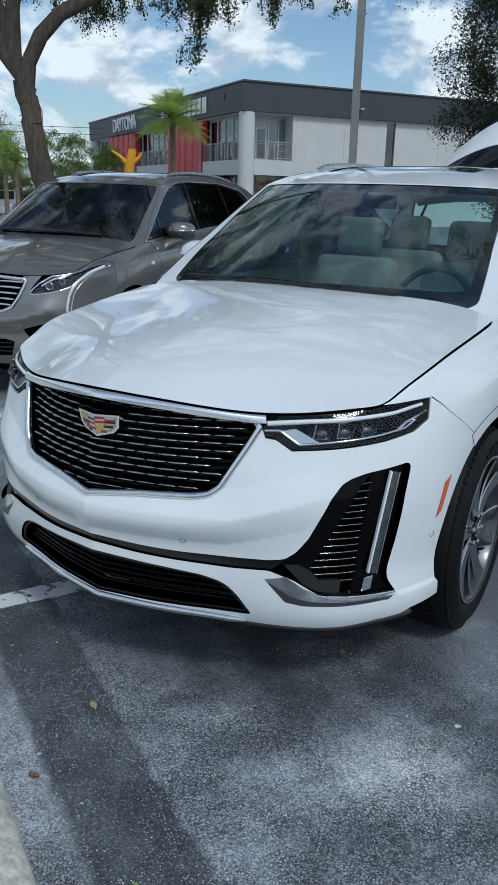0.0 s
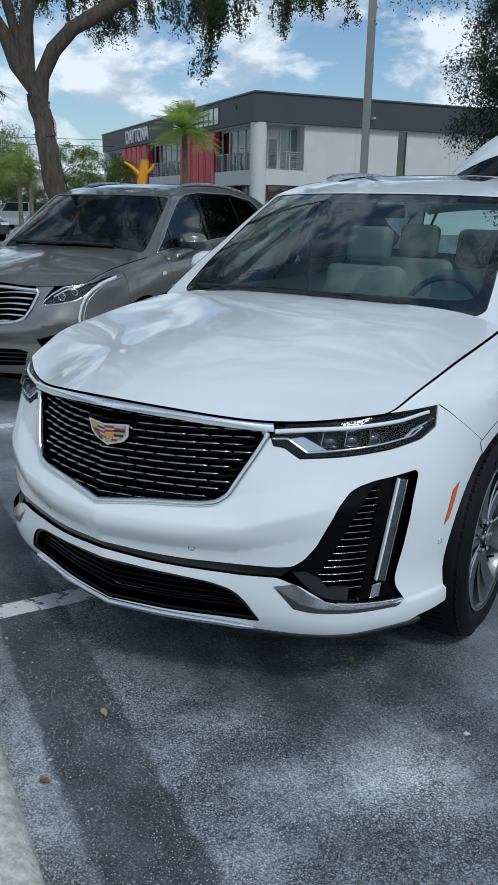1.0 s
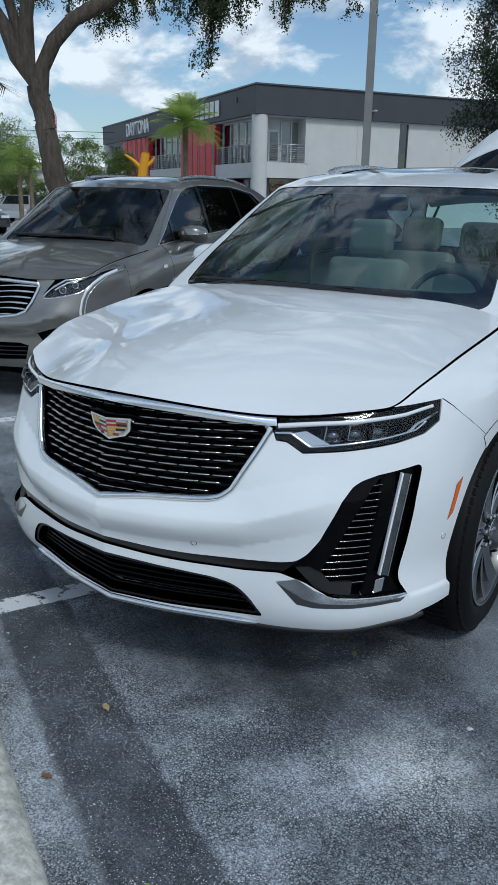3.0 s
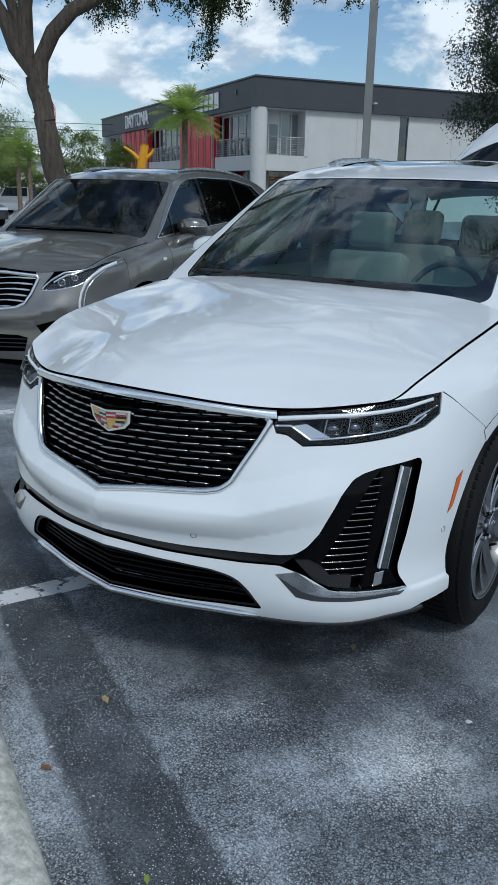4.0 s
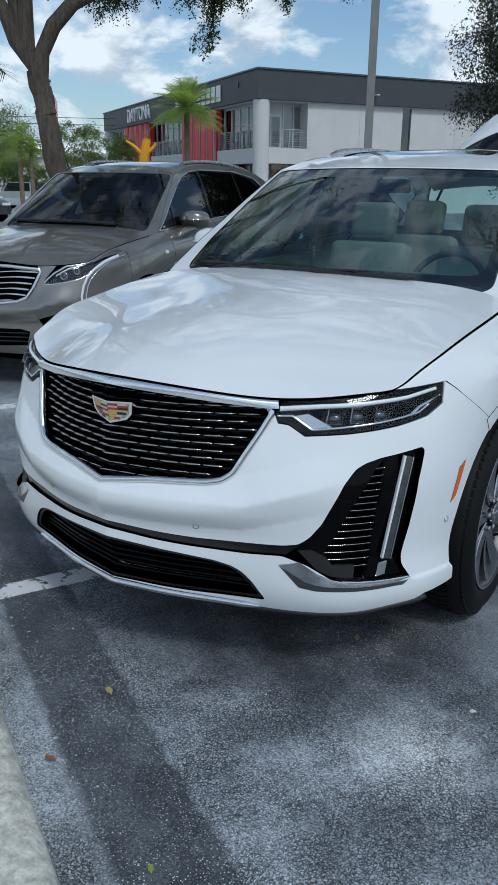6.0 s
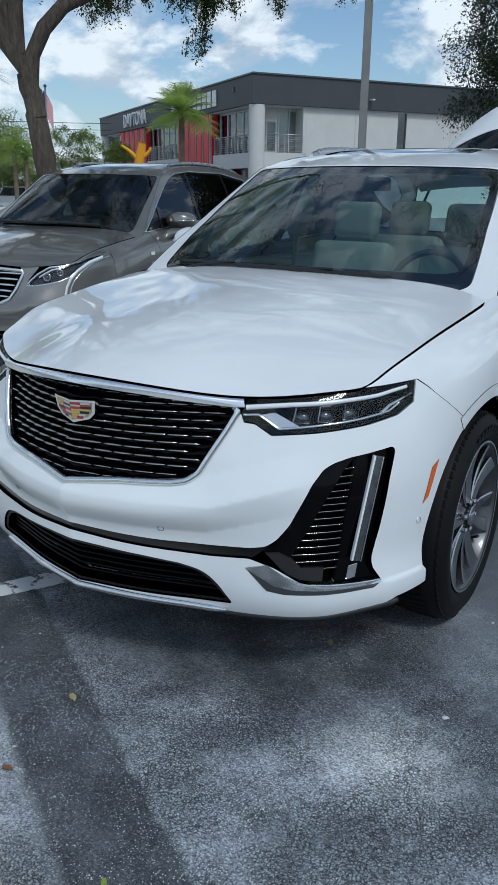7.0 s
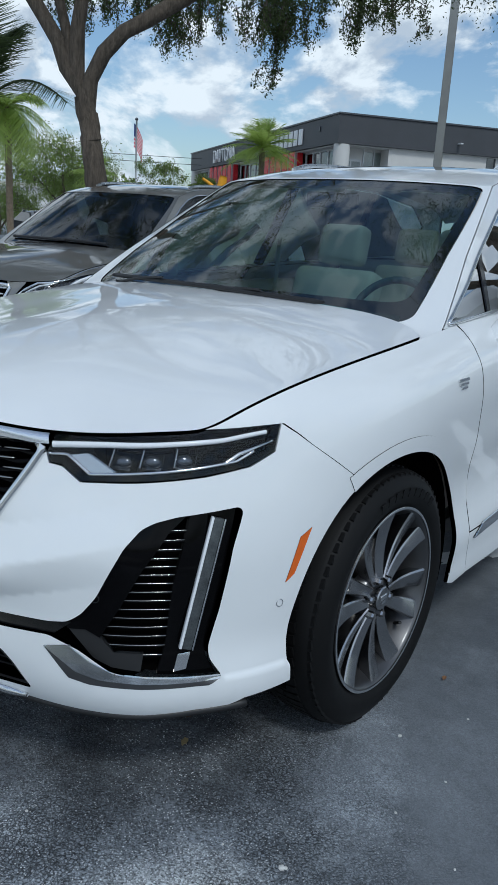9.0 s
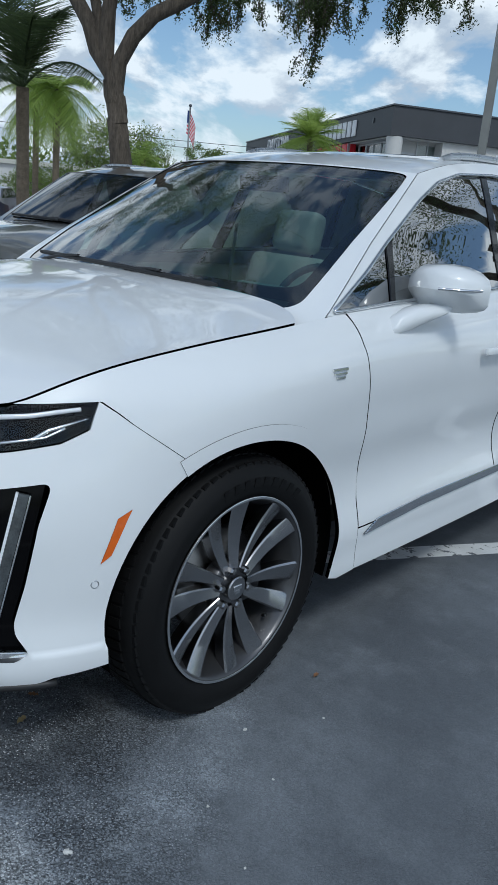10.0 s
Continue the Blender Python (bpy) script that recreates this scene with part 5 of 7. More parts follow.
def settle_far_side(car, k=0.034):
    """The nose is a shade out of square: its far half sits back a little."""
    done = set()
    for ob in car.children_recursive:
        if ob.type != "MESH" and ob.parent is not car:
            continue
        if any(p.name.startswith("wheel") for p in (ob, ob.parent, ob.parent.parent) if p):
            continue

        def moved(x, y):
            fade = min(1.0, max(0.0, (1.6 - y) / 0.8))
            return (x + k * max(y, 0.0) * min(1.0, -x / 0.4) * fade, y - k * x * fade) if x < 0 else (x, y)
        off = ob.matrix_basis.translation
        if ob.type != "MESH" or off.length > 0.01 or ob.data.users > 1:
            if ob.parent is car:
                ob.matrix_basis.translation = (*moved(off.x, off.y), off.z)
        elif ob.parent is car or ob.parent.matrix_basis.translation.length < 0.01:
            if ob.data.name in done:
                continue
            done.add(ob.data.name)
            co = np.empty(len(ob.data.vertices) * 3, np.float32)
            ob.data.vertices.foreach_get("co", co)
            co = co.reshape(-1, 3)
            x, y = co[:, 0].copy(), co[:, 1].copy()
            fade = np.clip((1.6 - y) / 0.8, 0, 1) * (x < 0)
            co[:, 0] = x + k * np.maximum(y, 0) * np.clip(-x / 0.4, 0, 1) * fade
            co[:, 1] = y - k * x * fade
            ob.data.vertices.foreach_set("co", co.ravel())
            ob.data.update()


# ---- ground ----
KERB = Vector((0.5210, 0.8536, 0))      # across the kerb, towards the bays
ALONG = Vector((0.8536, -0.5210, 0))    # along it
KERB_AT = -0.50


def asphalt_material():
    m = bpy.data.materials.new("weathered_asphalt")
    m.use_nodes = True
    nt = m.node_tree
    link = nt.links.new
    b = nt.nodes["Principled BSDF"]
    co = node(nt, "ShaderNodeTexCoord")
    pos = co.outputs["Object"]

    def noise_at(scale, detail=4.0, rough=0.6):
        n = node(nt, "ShaderNodeTexNoise", Scale=scale, Detail=detail, Roughness=rough)
        link(pos, n.inputs["Vector"])
        return n.outputs["Fac"]

    def ramp(src, a, c):
        r = node(nt, "ShaderNodeMapRange")
        r.inputs["From Min"].default_value, r.inputs["From Max"].default_value = a, c
        link(src, r.inputs["Value"])
        return r.outputs["Result"]

    def calc(op, a, c):
        n = node(nt, "ShaderNodeMath")
        n.operation = op
        for k, q in enumerate((a, c)):
            if isinstance(q, (int, float)):
                n.inputs[k].default_value = q
            else:
                link(q, n.inputs[k])
        return n.outputs[0]

    def blend(f, a, c):
        n = node(nt, "ShaderNodeMix")
        n.data_type = "RGBA"
        link(f, n.inputs["Factor"])
        for key, q in (("A", a), ("B", c)):
            if isinstance(q, tuple):
                n.inputs[key].default_value = (*q, 1)
            else:
                link(q, n.inputs[key])
        return n.outputs["Result"]

    # cracks in the old sealer: small plates with dark joints
    warp = node(nt, "ShaderNodeTexNoise", Scale=22.0, Detail=2.0)
    link(pos, warp.inputs["Vector"])
    add = node(nt, "ShaderNodeVectorMath")
    add.operation = "MULTIPLY_ADD"
    link(warp.outputs["Color"], add.inputs[0])
    add.inputs[1].default_value = (0.022, 0.022, 0.0)
    link(pos, add.inputs[2])
    # a pale patch with a noisy edge
    pale_at = node(nt, "ShaderNodeVectorMath")
    pale_at.operation = "DISTANCE"
    pale_at.inputs[1].default_value = (1.02, 0.02, 0)
    link(pos, pale_at.inputs[0])
    pale = calc("MULTIPLY", ramp(calc("ADD", pale_at.outputs["Value"], calc("MULTIPLY", noise_at(6.0, 6.0, 0.7), 0.30)), 0.40, 0.15), 0.75)
    vor = node(nt, "ShaderNodeTexVoronoi", Scale=100.0)
    vor.feature = "DISTANCE_TO_EDGE"
    link(add.outputs[0], vor.inputs["Vector"])
    vor2 = node(nt, "ShaderNodeTexVoronoi", Scale=13.0)
    vor2.feature = "DISTANCE_TO_EDGE"
    link(add.outputs[0], vor2.inputs["Vector"])
    patch = ramp(noise_at(2.6, 6.0, 0.72), 0.40, 0.56)
    crack = calc("MULTIPLY", calc("SUBTRACT", 1.0, ramp(vor.outputs["Distance"], 0.03, 0.16)), patch)
    crack2 = calc("MULTIPLY", calc("SUBTRACT", 1.0, ramp(vor2.outputs["Distance"], 0.0, 0.035)), ramp(noise_at(2.3), 0.45, 0.62))
    cracks = calc("MAXIMUM", crack, calc("MULTIPLY", crack2, 0.35))
    # wet-looking dark smears and pale dusty ones
    dust = ramp(noise_at(0.9, 6.0, 0.62), 0.40, 0.72)
    mid = ramp(noise_at(5.0, 5.0, 0.6), 0.30, 0.75)
    grit = noise_at(210.0, 3.0, 0.8)
    base = blend(dust, (0.108, 0.122, 0.139), (0.50, 0.545, 0.59))
    base = blend(calc("MULTIPLY", mid, 0.45), base, (0.095, 0.104, 0.116))
    blot = ramp(noise_at(14.0, 6.0, 0.7), 0.50, 0.66)
    base = blend(calc("MULTIPLY", blot, 0.40), base, (0.060, 0.065, 0.073))
    smear = ramp(noise_at(3.1, 7.0, 0.68), 0.52, 0.72)
    base = blend(calc("MULTIPLY", smear, 0.45), base, (0.50, 0.54, 0.57))
    # fresh sealer on the drive side
    side = node(nt, "ShaderNodeVectorMath")
    side.operation = "DOT_PRODUCT"
    side.inputs[1].default_value = (0.8, 0.6, 0)
    link(pos, side.inputs[0])
    sealed = ramp(calc("ADD", side.outputs["Value"], calc("MULTIPLY", noise_at(2.4, 6.0, 0.65), 0.7)), 1.45, 1.75)
    base = blend(calc("MULTIPLY", sealed, 0.66), base, (0.108, 0.120, 0.136))
    # shade under the car's nose, painted as a ragged dark patch
    nose_at = node(nt, "ShaderNodeVectorMath")
    nose_at.operation = "DISTANCE"
    nose_at.inputs[1].default_value = (0.48, 0.52, 0)
    link(pos, nose_at.inputs[0])
    nose_shade = ramp(calc("ADD", nose_at.outputs["Value"], calc("MULTIPLY", noise_at(3.5, 6.0, 0.7), 0.55)), 0.86, 0.46)
    base = blend(calc("MULTIPLY", nose_shade, 0.60), base, (0.030, 0.033, 0.038))
    base = blend(pale, base, (0.70, 0.72, 0.72))
    cracks = calc("MULTIPLY", cracks, calc("SUBTRACT", 1.0, calc("MULTIPLY", sealed, 0.75)))
    base = blend(calc("MULTIPLY", cracks, 0.80), base, (0.020, 0.022, 0.025))
    agg = node(nt, "ShaderNodeTexVoronoi", Scale=230.0)
    link(pos, agg.inputs["Vector"])
    one = node(nt, "ShaderNodeSeparateColor")
    link(agg.outputs["Color"], one.inputs[0])
    speck = calc("ADD", calc("MULTIPLY", one.outputs[0], 0.6), calc("MULTIPLY", ramp(grit, 0.36, 0.68), 0.4))
    grain = blend(speck, (0.06, 0.06, 0.06), (2.35, 2.35, 2.35))
    mul = node(nt, "ShaderNodeMix")
    mul.data_type, mul.blend_type = "RGBA", "MULTIPLY"
    mul.inputs["Factor"].default_value = 1.0
    link(base, mul.inputs["A"])
    link(grain, mul.inputs["B"])
    base = mul.outputs["Result"]
    link(calc("SUBTRACT", 1.0, calc("MULTIPLY", sealed, 0.78)), mul.inputs["Factor"])
    # the sealed strip beside the kerb
    dot = node(nt, "ShaderNodeVectorMath")
    dot.operation = "DOT_PRODUCT"
    dot.inputs[1].default_value = KERB
    link(pos, dot.inputs[0])
    k = calc("ADD", dot.outputs["Value"], calc("MULTIPLY", calc("SUBTRACT", noise_at(9.0), 0.5), 0.05))
    strip = calc("MULTIPLY", ramp(k, -0.385, -0.365), ramp(k, -0.095, -0.115))
    base = blend(calc("MULTIPLY", strip, 0.70), base, (0.032, 0.036, 0.042))
    chalk = calc("MULTIPLY", ramp(k, -0.415, -0.39), ramp(k, -0.355, -0.375))
    base = blend(calc("MULTIPLY", chalk, calc("MULTIPLY", ramp(noise_at(14.0), 0.35, 0.7), 0.55)), base, (0.33, 0.35, 0.37))
    # loose pale stones showing through
    st = node(nt, "ShaderNodeTexVoronoi", Scale=150.0)
    link(pos, st.inputs["Vector"])
    stones = calc("MULTIPLY", calc("LESS_THAN", st.outputs["Distance"], 0.30), ramp(noise_at(1.7, 4.0, 0.7), 0.38, 0.60))
    pick = node(nt, "ShaderNodeSeparateColor")
    link(st.outputs["Color"], pick.inputs[0])
    stones = calc("MULTIPLY", calc("MULTIPLY", stones, calc("SUBTRACT", 1.0, sealed)), calc("GREATER_THAN", pick.outputs[0], 0.62))
    base = blend(stones, base, (0.74, 0.77, 0.80))
    link(base, b.inputs["Base Color"])
    link(ramp_out(nt, dust, 0.62, 0.82), b.inputs["Roughness"])
    bump = node(nt, "ShaderNodeBump", Strength=0.75, Distance=0.006)
    link(calc("ADD", calc("SUBTRACT", calc("MULTIPLY", grit, 0.7), cracks), calc("MULTIPLY", stones, 0.5)), bump.inputs["Height"])
    link(bump.outputs["Normal"], b.inputs["Normal"])
    return m


def ramp_out(nt, src, a, c):
    r = node(nt, "ShaderNodeMapRange")
    r.inputs["To Min"].default_value, r.inputs["To Max"].default_value = a, c
    nt.links.new(src, r.inputs["Value"])
    return r.outputs["Result"]


def worn_paint():
    """White bay paint, worn through in patches."""
    m = surface("worn_white_line_paint", (0.70, 0.71, 0.71), 0.7, 0, 0.14, 6, 160, bump=0.002)
    nt = m.node_tree
    b = nt.nodes["Principled BSDF"]
    n = node(nt, "ShaderNodeTexNoise", Scale=16.0, Detail=8.0, Roughness=0.72)
    co = node(nt, "ShaderNodeTexCoord")
    nt.links.new(co.outputs["Object"], n.inputs["Vector"])
    r = node(nt, "ShaderNodeMapRange")
    r.inputs["From Min"].default_value, r.inputs["From Max"].default_value = 0.40, 0.45
    nt.links.new(n.outputs["Fac"], r.inputs["Value"])
    nt.links.new(r.outputs["Result"], b.inputs["Alpha"])
    return m


bm = bmesh.new()
bmesh.ops.create_grid(bm, x_segments=1, y_segments=1, size=1800)
ground = part("ground", bm, asphalt_material(), None)
tagged(ground, "weathered dark grey asphalt with fine cracks and stains", "ground", kind="structure")
CONCRETE = surface("pale_concrete", (0.56, 0.545, 0.48), 0.85, 0, 0.5, 30, 110, bump=0.006)
PAINT_LINE = worn_paint()
kerb_frame = Matrix((ALONG, KERB, Vector((0, 0, 1)))).transposed().to_4x4()
# kerb with a rounded nose
sec = [(KERB_AT, -0.02), (KERB_AT, 0.06), (KERB_AT - 0.012, 0.10), (KERB_AT - 0.035, 0.122), (KERB_AT - 0.06, 0.130), (KERB_AT - 0.17, 0.132), (KERB_AT - 0.20, 0.128), (KERB_AT - 0.20, -0.02)]
for n, (x0, x1) in enumerate(((-14.0, -6.01), (-6.0, -2.51), (-2.5, 1.19), (1.2, 4.6))):
    bm = bmesh.new()
    xs = np.linspace(x0, x1, 14)
    rows = [[bm.verts.new((x, y, z)) for y, z in sec] for x in xs]
    for r0, r1 in zip(rows, rows[1:]):
        for k in range(len(sec) - 1):
            bm.faces.new((r0[k], r0[k + 1], r1[k + 1], r1[k]))
    bm.faces.new(rows[0])
    bm.faces.new(rows[-1])
    kb = part("kerb", bm, CONCRETE, None, angle=50)
    kb.matrix_basis = kerb_frame
    tagged(kb, "pale grey concrete kerb with a rounded nose", "kerb", "kerb stones", "structure")
# unseen slab, added so that chrome and bumper reflect a pale neutral ground
bm = bmesh.new()
box(bm, -14, 4.6, KERB_AT - 3.2, KERB_AT - 0.205, 0.0, 0.115)
isl = part("pavement", bm, CONCRETE, None)
isl.matrix_basis = kerb_frame
tagged(isl, "unseen pale slab added behind the kerb for reflections", "pavement", kind="structure")


def bay_line(off, s0, s1, label):
    """A worn painted line across the bays, off metres along the kerb from the first."""
    a = Vector((-0.535, 0.305, 0)) + ALONG * off
    bm = bmesh.new()
    rnd = random.Random(int(off * 10) + 3)
    n = 40
    vs = []
    for k in range(n + 1):
        s = s0 + (s1 - s0) * k / n
        for e in (-0.058, 0.058):
            p = a + Vector((0.5, 0.866, 0)) * s + Vector((0.866, -0.5, 0)) * (e + rnd.uniform(-0.004, 0.004))
            vs.append(bm.verts.new((p.x, p.y, 0.004)))
    for k in range(n):
        bm.faces.new((vs[2 * k], vs[2 * k + 1], vs[2 * k + 3], vs[2 * k + 2]))
    ln = part("bay_line", bm, PAINT_LINE, None)
    ln.visible_shadow = False
    tagged(ln, label, "road marking", "bay lines", "structure")


bay_line(0.0, -0.5, 4.9, "worn white bay line with cracks across it")
bay_line(-2.76, -0.5, 4.9, "worn white bay line under the grey car")
bay_line(-5.52, -0.5, 4.9, "worn white bay line beyond the grey car")
bay_line(2.76, -0.5, 4.9, "worn white bay line on open asphalt")

# ---- leaves and grit on the asphalt ----
LEAF_DRY = surface("dry_leaf", (0.42, 0.33, 0.16), 0.7, 0, 0.25, 40, 300)
LEAF_BROWN = surface("brown_leaf", (0.22, 0.11, 0.05), 0.7, 0, 0.25, 40, 300)
LEAF_YOUNG = surface("fallen_green_leaf", (0.25, 0.33, 0.06), 0.6, 0, 0.2, 40, 300)
CHIP = surface("pale_stone_chip", (0.60, 0.60, 0.58), 0.8, 0, 0.15, 60, 300)


def fallen_leaf(x, y, turn, size, mat, label):
    bm = bmesh.new()
    n = 7
    mid = [bm.verts.new((0, (k / (n - 1) - 0.5) * size, 0.004 + 0.10 * size * math.sin(k / (n - 1) * math.pi) * 0.5)) for k in range(n)]
    for sd in (-1, 1):
        rim = [bm.verts.new((sd * size * 0.24 * math.sin(k / (n - 1) * math.pi) ** 0.8 + 0.0, (k / (n - 1) - 0.5) * size, 0.006 + 0.13 * size * (k % 2))) for k in range(1, n - 1)]
        for k in range(n - 1):
            loop = [mid[k], mid[k + 1]] + ([rim[k]] if k < n - 2 else []) + ([rim[k - 1]] if k > 0 else [])
            bm.faces.new(loop if sd > 0 else loop[::-1])
    ob = part("fallen_leaf", bm, mat, None, smooth=True)
    ob.matrix_basis = pose(x, y, 0.001, 0, 0, turn)
    tagged(ob, label, "leaf", "fallen leaves")


fallen_leaf(0.084, -0.247, 60, 0.045, LEAF_DRY, "small dry yellow leaf lying on asphalt")
fallen_leaf(0.155, -0.575, 100, 0.04, LEAF_BROWN, "small curled brown leaf lying beside the kerb")
fallen_leaf(0.62, 0.47, 20, 0.04, LEAF_DRY, "small dry leaf in the car's shade")
fallen_leaf(0.63, -0.72, 40, 0.03, LEAF_YOUNG, "small green leaf lying on asphalt")
fallen_leaf(0.54, 0.56, 130, 0.035, LEAF_BROWN, "small brown leaf in the car's shade")
fallen_leaf(1.03, 1.30, 10, 0.03, LEAF_BROWN, "small brown leaf lying near the wheel")


def stone_chip(x, y, size, seed):
    rnd = random.Random(seed)
    bm = bmesh.new()
    bmesh.ops.create_icosphere(bm, subdivisions=1, radius=size)
    for v in bm.verts:
        v.co *= rnd.uniform(0.7, 1.2)
        v.co.z *= 0.6
    ob = part("stone_chip", bm, CHIP, None)
    ob.matrix_basis = pose(x, y, size * 0.45, 0, 0, rnd.uniform(0, 360))
    tagged(ob, "pale stone chip lying on dark asphalt", "stone", "stone chips")


for k, (x, y, s) in enumerate(((1.093, 0.282, 0.009), (1.10, 0.29, 0.006), (1.065, 0.919, 0.007), (1.207, 0.624, 0.005), (0.511, 0.013, 0.005), (1.253, 0.823, 0.004), (0.944, 0.251, 0.004),
                               (1.182, 1.14, 0.005), (0.10, -0.50, 0.006), (0.27, -0.66, 0.005), (-0.28, -0.03, 0.005), (0.03, -0.60, 0.007), (1.30, 0.20, 0.004), (1.4, 0.55, 0.004))):
    stone_chip(x, y, s, k)
_r = np.random.RandomState(5)
_v, _f = [], []
for k in range(1500):
    a, d = _r.uniform(-2.6, 1.0), -0.49 + abs(_r.normal(0, 0.045))
    if k % 3 == 0:
        d = _r.uniform(-0.48, -0.30)
    c = ALONG * a + KERB * d
    s = _r.uniform(0.0012, 0.0042)
    b0 = len(_v)
    for q in ((1, 0, 0), (-0.5, 0.87, 0), (-0.5, -0.87, 0), (0, 0, 1.1)):
        t = _r.uniform(0.7, 1.3)
        _v.append((c.x + q[0] * s * t, c.y + q[1] * s * t, 0.001 + max(q[2], 0) * s))
    _f += [(b0, b0 + 1, b0 + 3), (b0 + 1, b0 + 2, b0 + 3), (b0 + 2, b0, b0 + 3)]
tagged(mesh_object("grit", _v, _f, CHIP, None, smooth=False), "loose pale grit gathered along the kerb", "gravel", kind="stuff")

# ---- trees ----
def leaf_material(name, color, tint, trans=0.35):
    m = surface(name, color, 0.5, 0, 0.25, 2.0, 30.0, rand=-0.65, tint=tint, spec=0.4)
    nt = m.node_tree
    b = nt.nodes["Principled BSDF"]
    out = nt.nodes["Material Output"]
    tr = node(nt, "ShaderNodeBsdfTranslucent", Color=(*[min(1, c * 2.2) for c in tint], 1))
    mix = node(nt, "ShaderNodeMixShader", Fac=trans)
    nt.links.new(b.outputs[0], mix.inputs[1])
    nt.links.new(tr.outputs[0], mix.inputs[2])
    nt.links.new(mix.outputs[0], out.inputs["Surface"])
    return m


BARK = surface("furrowed_oak_bark", (0.105, 0.084, 0.064), 0.9, 0, 0.65, 20, 70, bump=0.06)
# furrows run along the trunk
_bt = BARK.node_tree
_bm = node(_bt, "ShaderNodeMapping", Scale=(1.0, 1.0, 0.18))
for _l in list(_bt.links):
    if _l.from_node.type == "TEX_COORD":
        _to = _l.to_socket
        _bt.links.new(_l.from_socket, _bm.inputs["Vector"])
        _bt.links.new(_bm.outputs["Vector"], _to)
PALM_BARK = surface("ringed_palm_bark", (0.22, 0.17, 0.12), 0.9, 0, 0.4, 8, 30, bump=0.02)
OAK_LEAF = leaf_material("oak_leaf", (0.022, 0.032, 0.010), (0.066, 0.088, 0.026), 0.34)
CEDAR_LEAF = leaf_material("cedar_leaf", (0.010, 0.020, 0.009), (0.032, 0.050, 0.020), 0.15)
BUSH_LEAF = leaf_material("light_green_leaf", (0.060, 0.095, 0.020), (0.15, 0.20, 0.050))
PALM_LEAF = leaf_material("palm_leaf", (0.11, 0.17, 0.035), (0.27, 0.34, 0.085), 0.45)
# the palm leaf again, with shade put into its colour
PALM_SHADED = leaf_material("shaded_palm_leaf", (0.030, 0.045, 0.018), (0.070, 0.095, 0.035))


def leaves(centers, radii, per, size, rnd, droop=0.0, flat=1.0, thin=0.38):
    """Many small folded leaves scattered round the centres."""
    per = np.broadcast_to(per, (len(centers),))
    n = int(per.sum())
    c = np.repeat(centers, per, 0)
    r = np.repeat(np.broadcast_to(radii, (len(centers),)), per)
    d = rnd.normal(size=(n, 3))
    d /= np.linalg.norm(d, axis=1)[:, None]
    d *= (rnd.rand(n) ** 0.6)[:, None]
    p = c + d * r[:, None] * np.array([1, 1, flat])
    p[:, 2] -= droop * r * rnd.rand(n) ** 2
    a = rnd.normal(size=(n, 3)) + np.array([0, 0, -0.5 * (droop > 0)])
    a /= np.linalg.norm(a, axis=1)[:, None]
    b = np.cross(a, rnd.normal(size=(n, 3)))
    b /= np.maximum(np.linalg.norm(b, axis=1), 1e-6)[:, None]
    s = (size * rnd.uniform(0.6, 1.3, n))[:, None]
    up = np.cross(a, b)
    v = np.stack([p - a * s * 0.5, p + b * s * thin * 0.5 + up * s * 0.06, p + a * s * 0.5, p - b * s * thin * 0.5 + up * s * 0.06], 1).reshape(-1, 3)
    f = np.arange(n * 4).reshape(-1, 4)
    return v, f


def fast_mesh(name, v, f, material, parent, label="", kind=""):
    me = bpy.data.meshes.new(name)
    me.vertices.add(len(v))
    me.vertices.foreach_set("co", np.asarray(v, np.float32).ravel())
    k = f.shape[1]
    me.loops.add(f.size)
    me.loops.foreach_set("vertex_index", f.astype(np.int32).ravel())
    me.polygons.add(len(f))
    me.polygons.foreach_set("loop_start", (np.arange(len(f)) * k).astype(np.int32))
    me.polygons.foreach_set("loop_total", np.full(len(f), k, np.int32))
    me.update(calc_edges=True)
    me.materials.append(material)
    ob = new(name, me)
    ob.parent = parent
    if label:
        ob["label"] = label
    if kind:
        ob["kind"] = kind
    return ob


def limb(pts, r0, r1, rnd, wob=0.12, n=14):
    pts = np.array(pts, float)
    s = np.concatenate([[0], np.cumsum(np.linalg.norm(np.diff(pts, axis=0), axis=1))])
    q = spline(s, pts)(np.linspace(0, s[-1], n)) if len(pts) > 2 else pts[0] + (pts[1] - pts[0]) * np.linspace(0, 1, n)[:, None]
    q[1:-1] += rnd.normal(size=(n - 2, 3)) * wob * r0
    r = np.linspace(r0, r1, n) * (1 + 0.07 * rnd.normal(size=n))
    return q, r


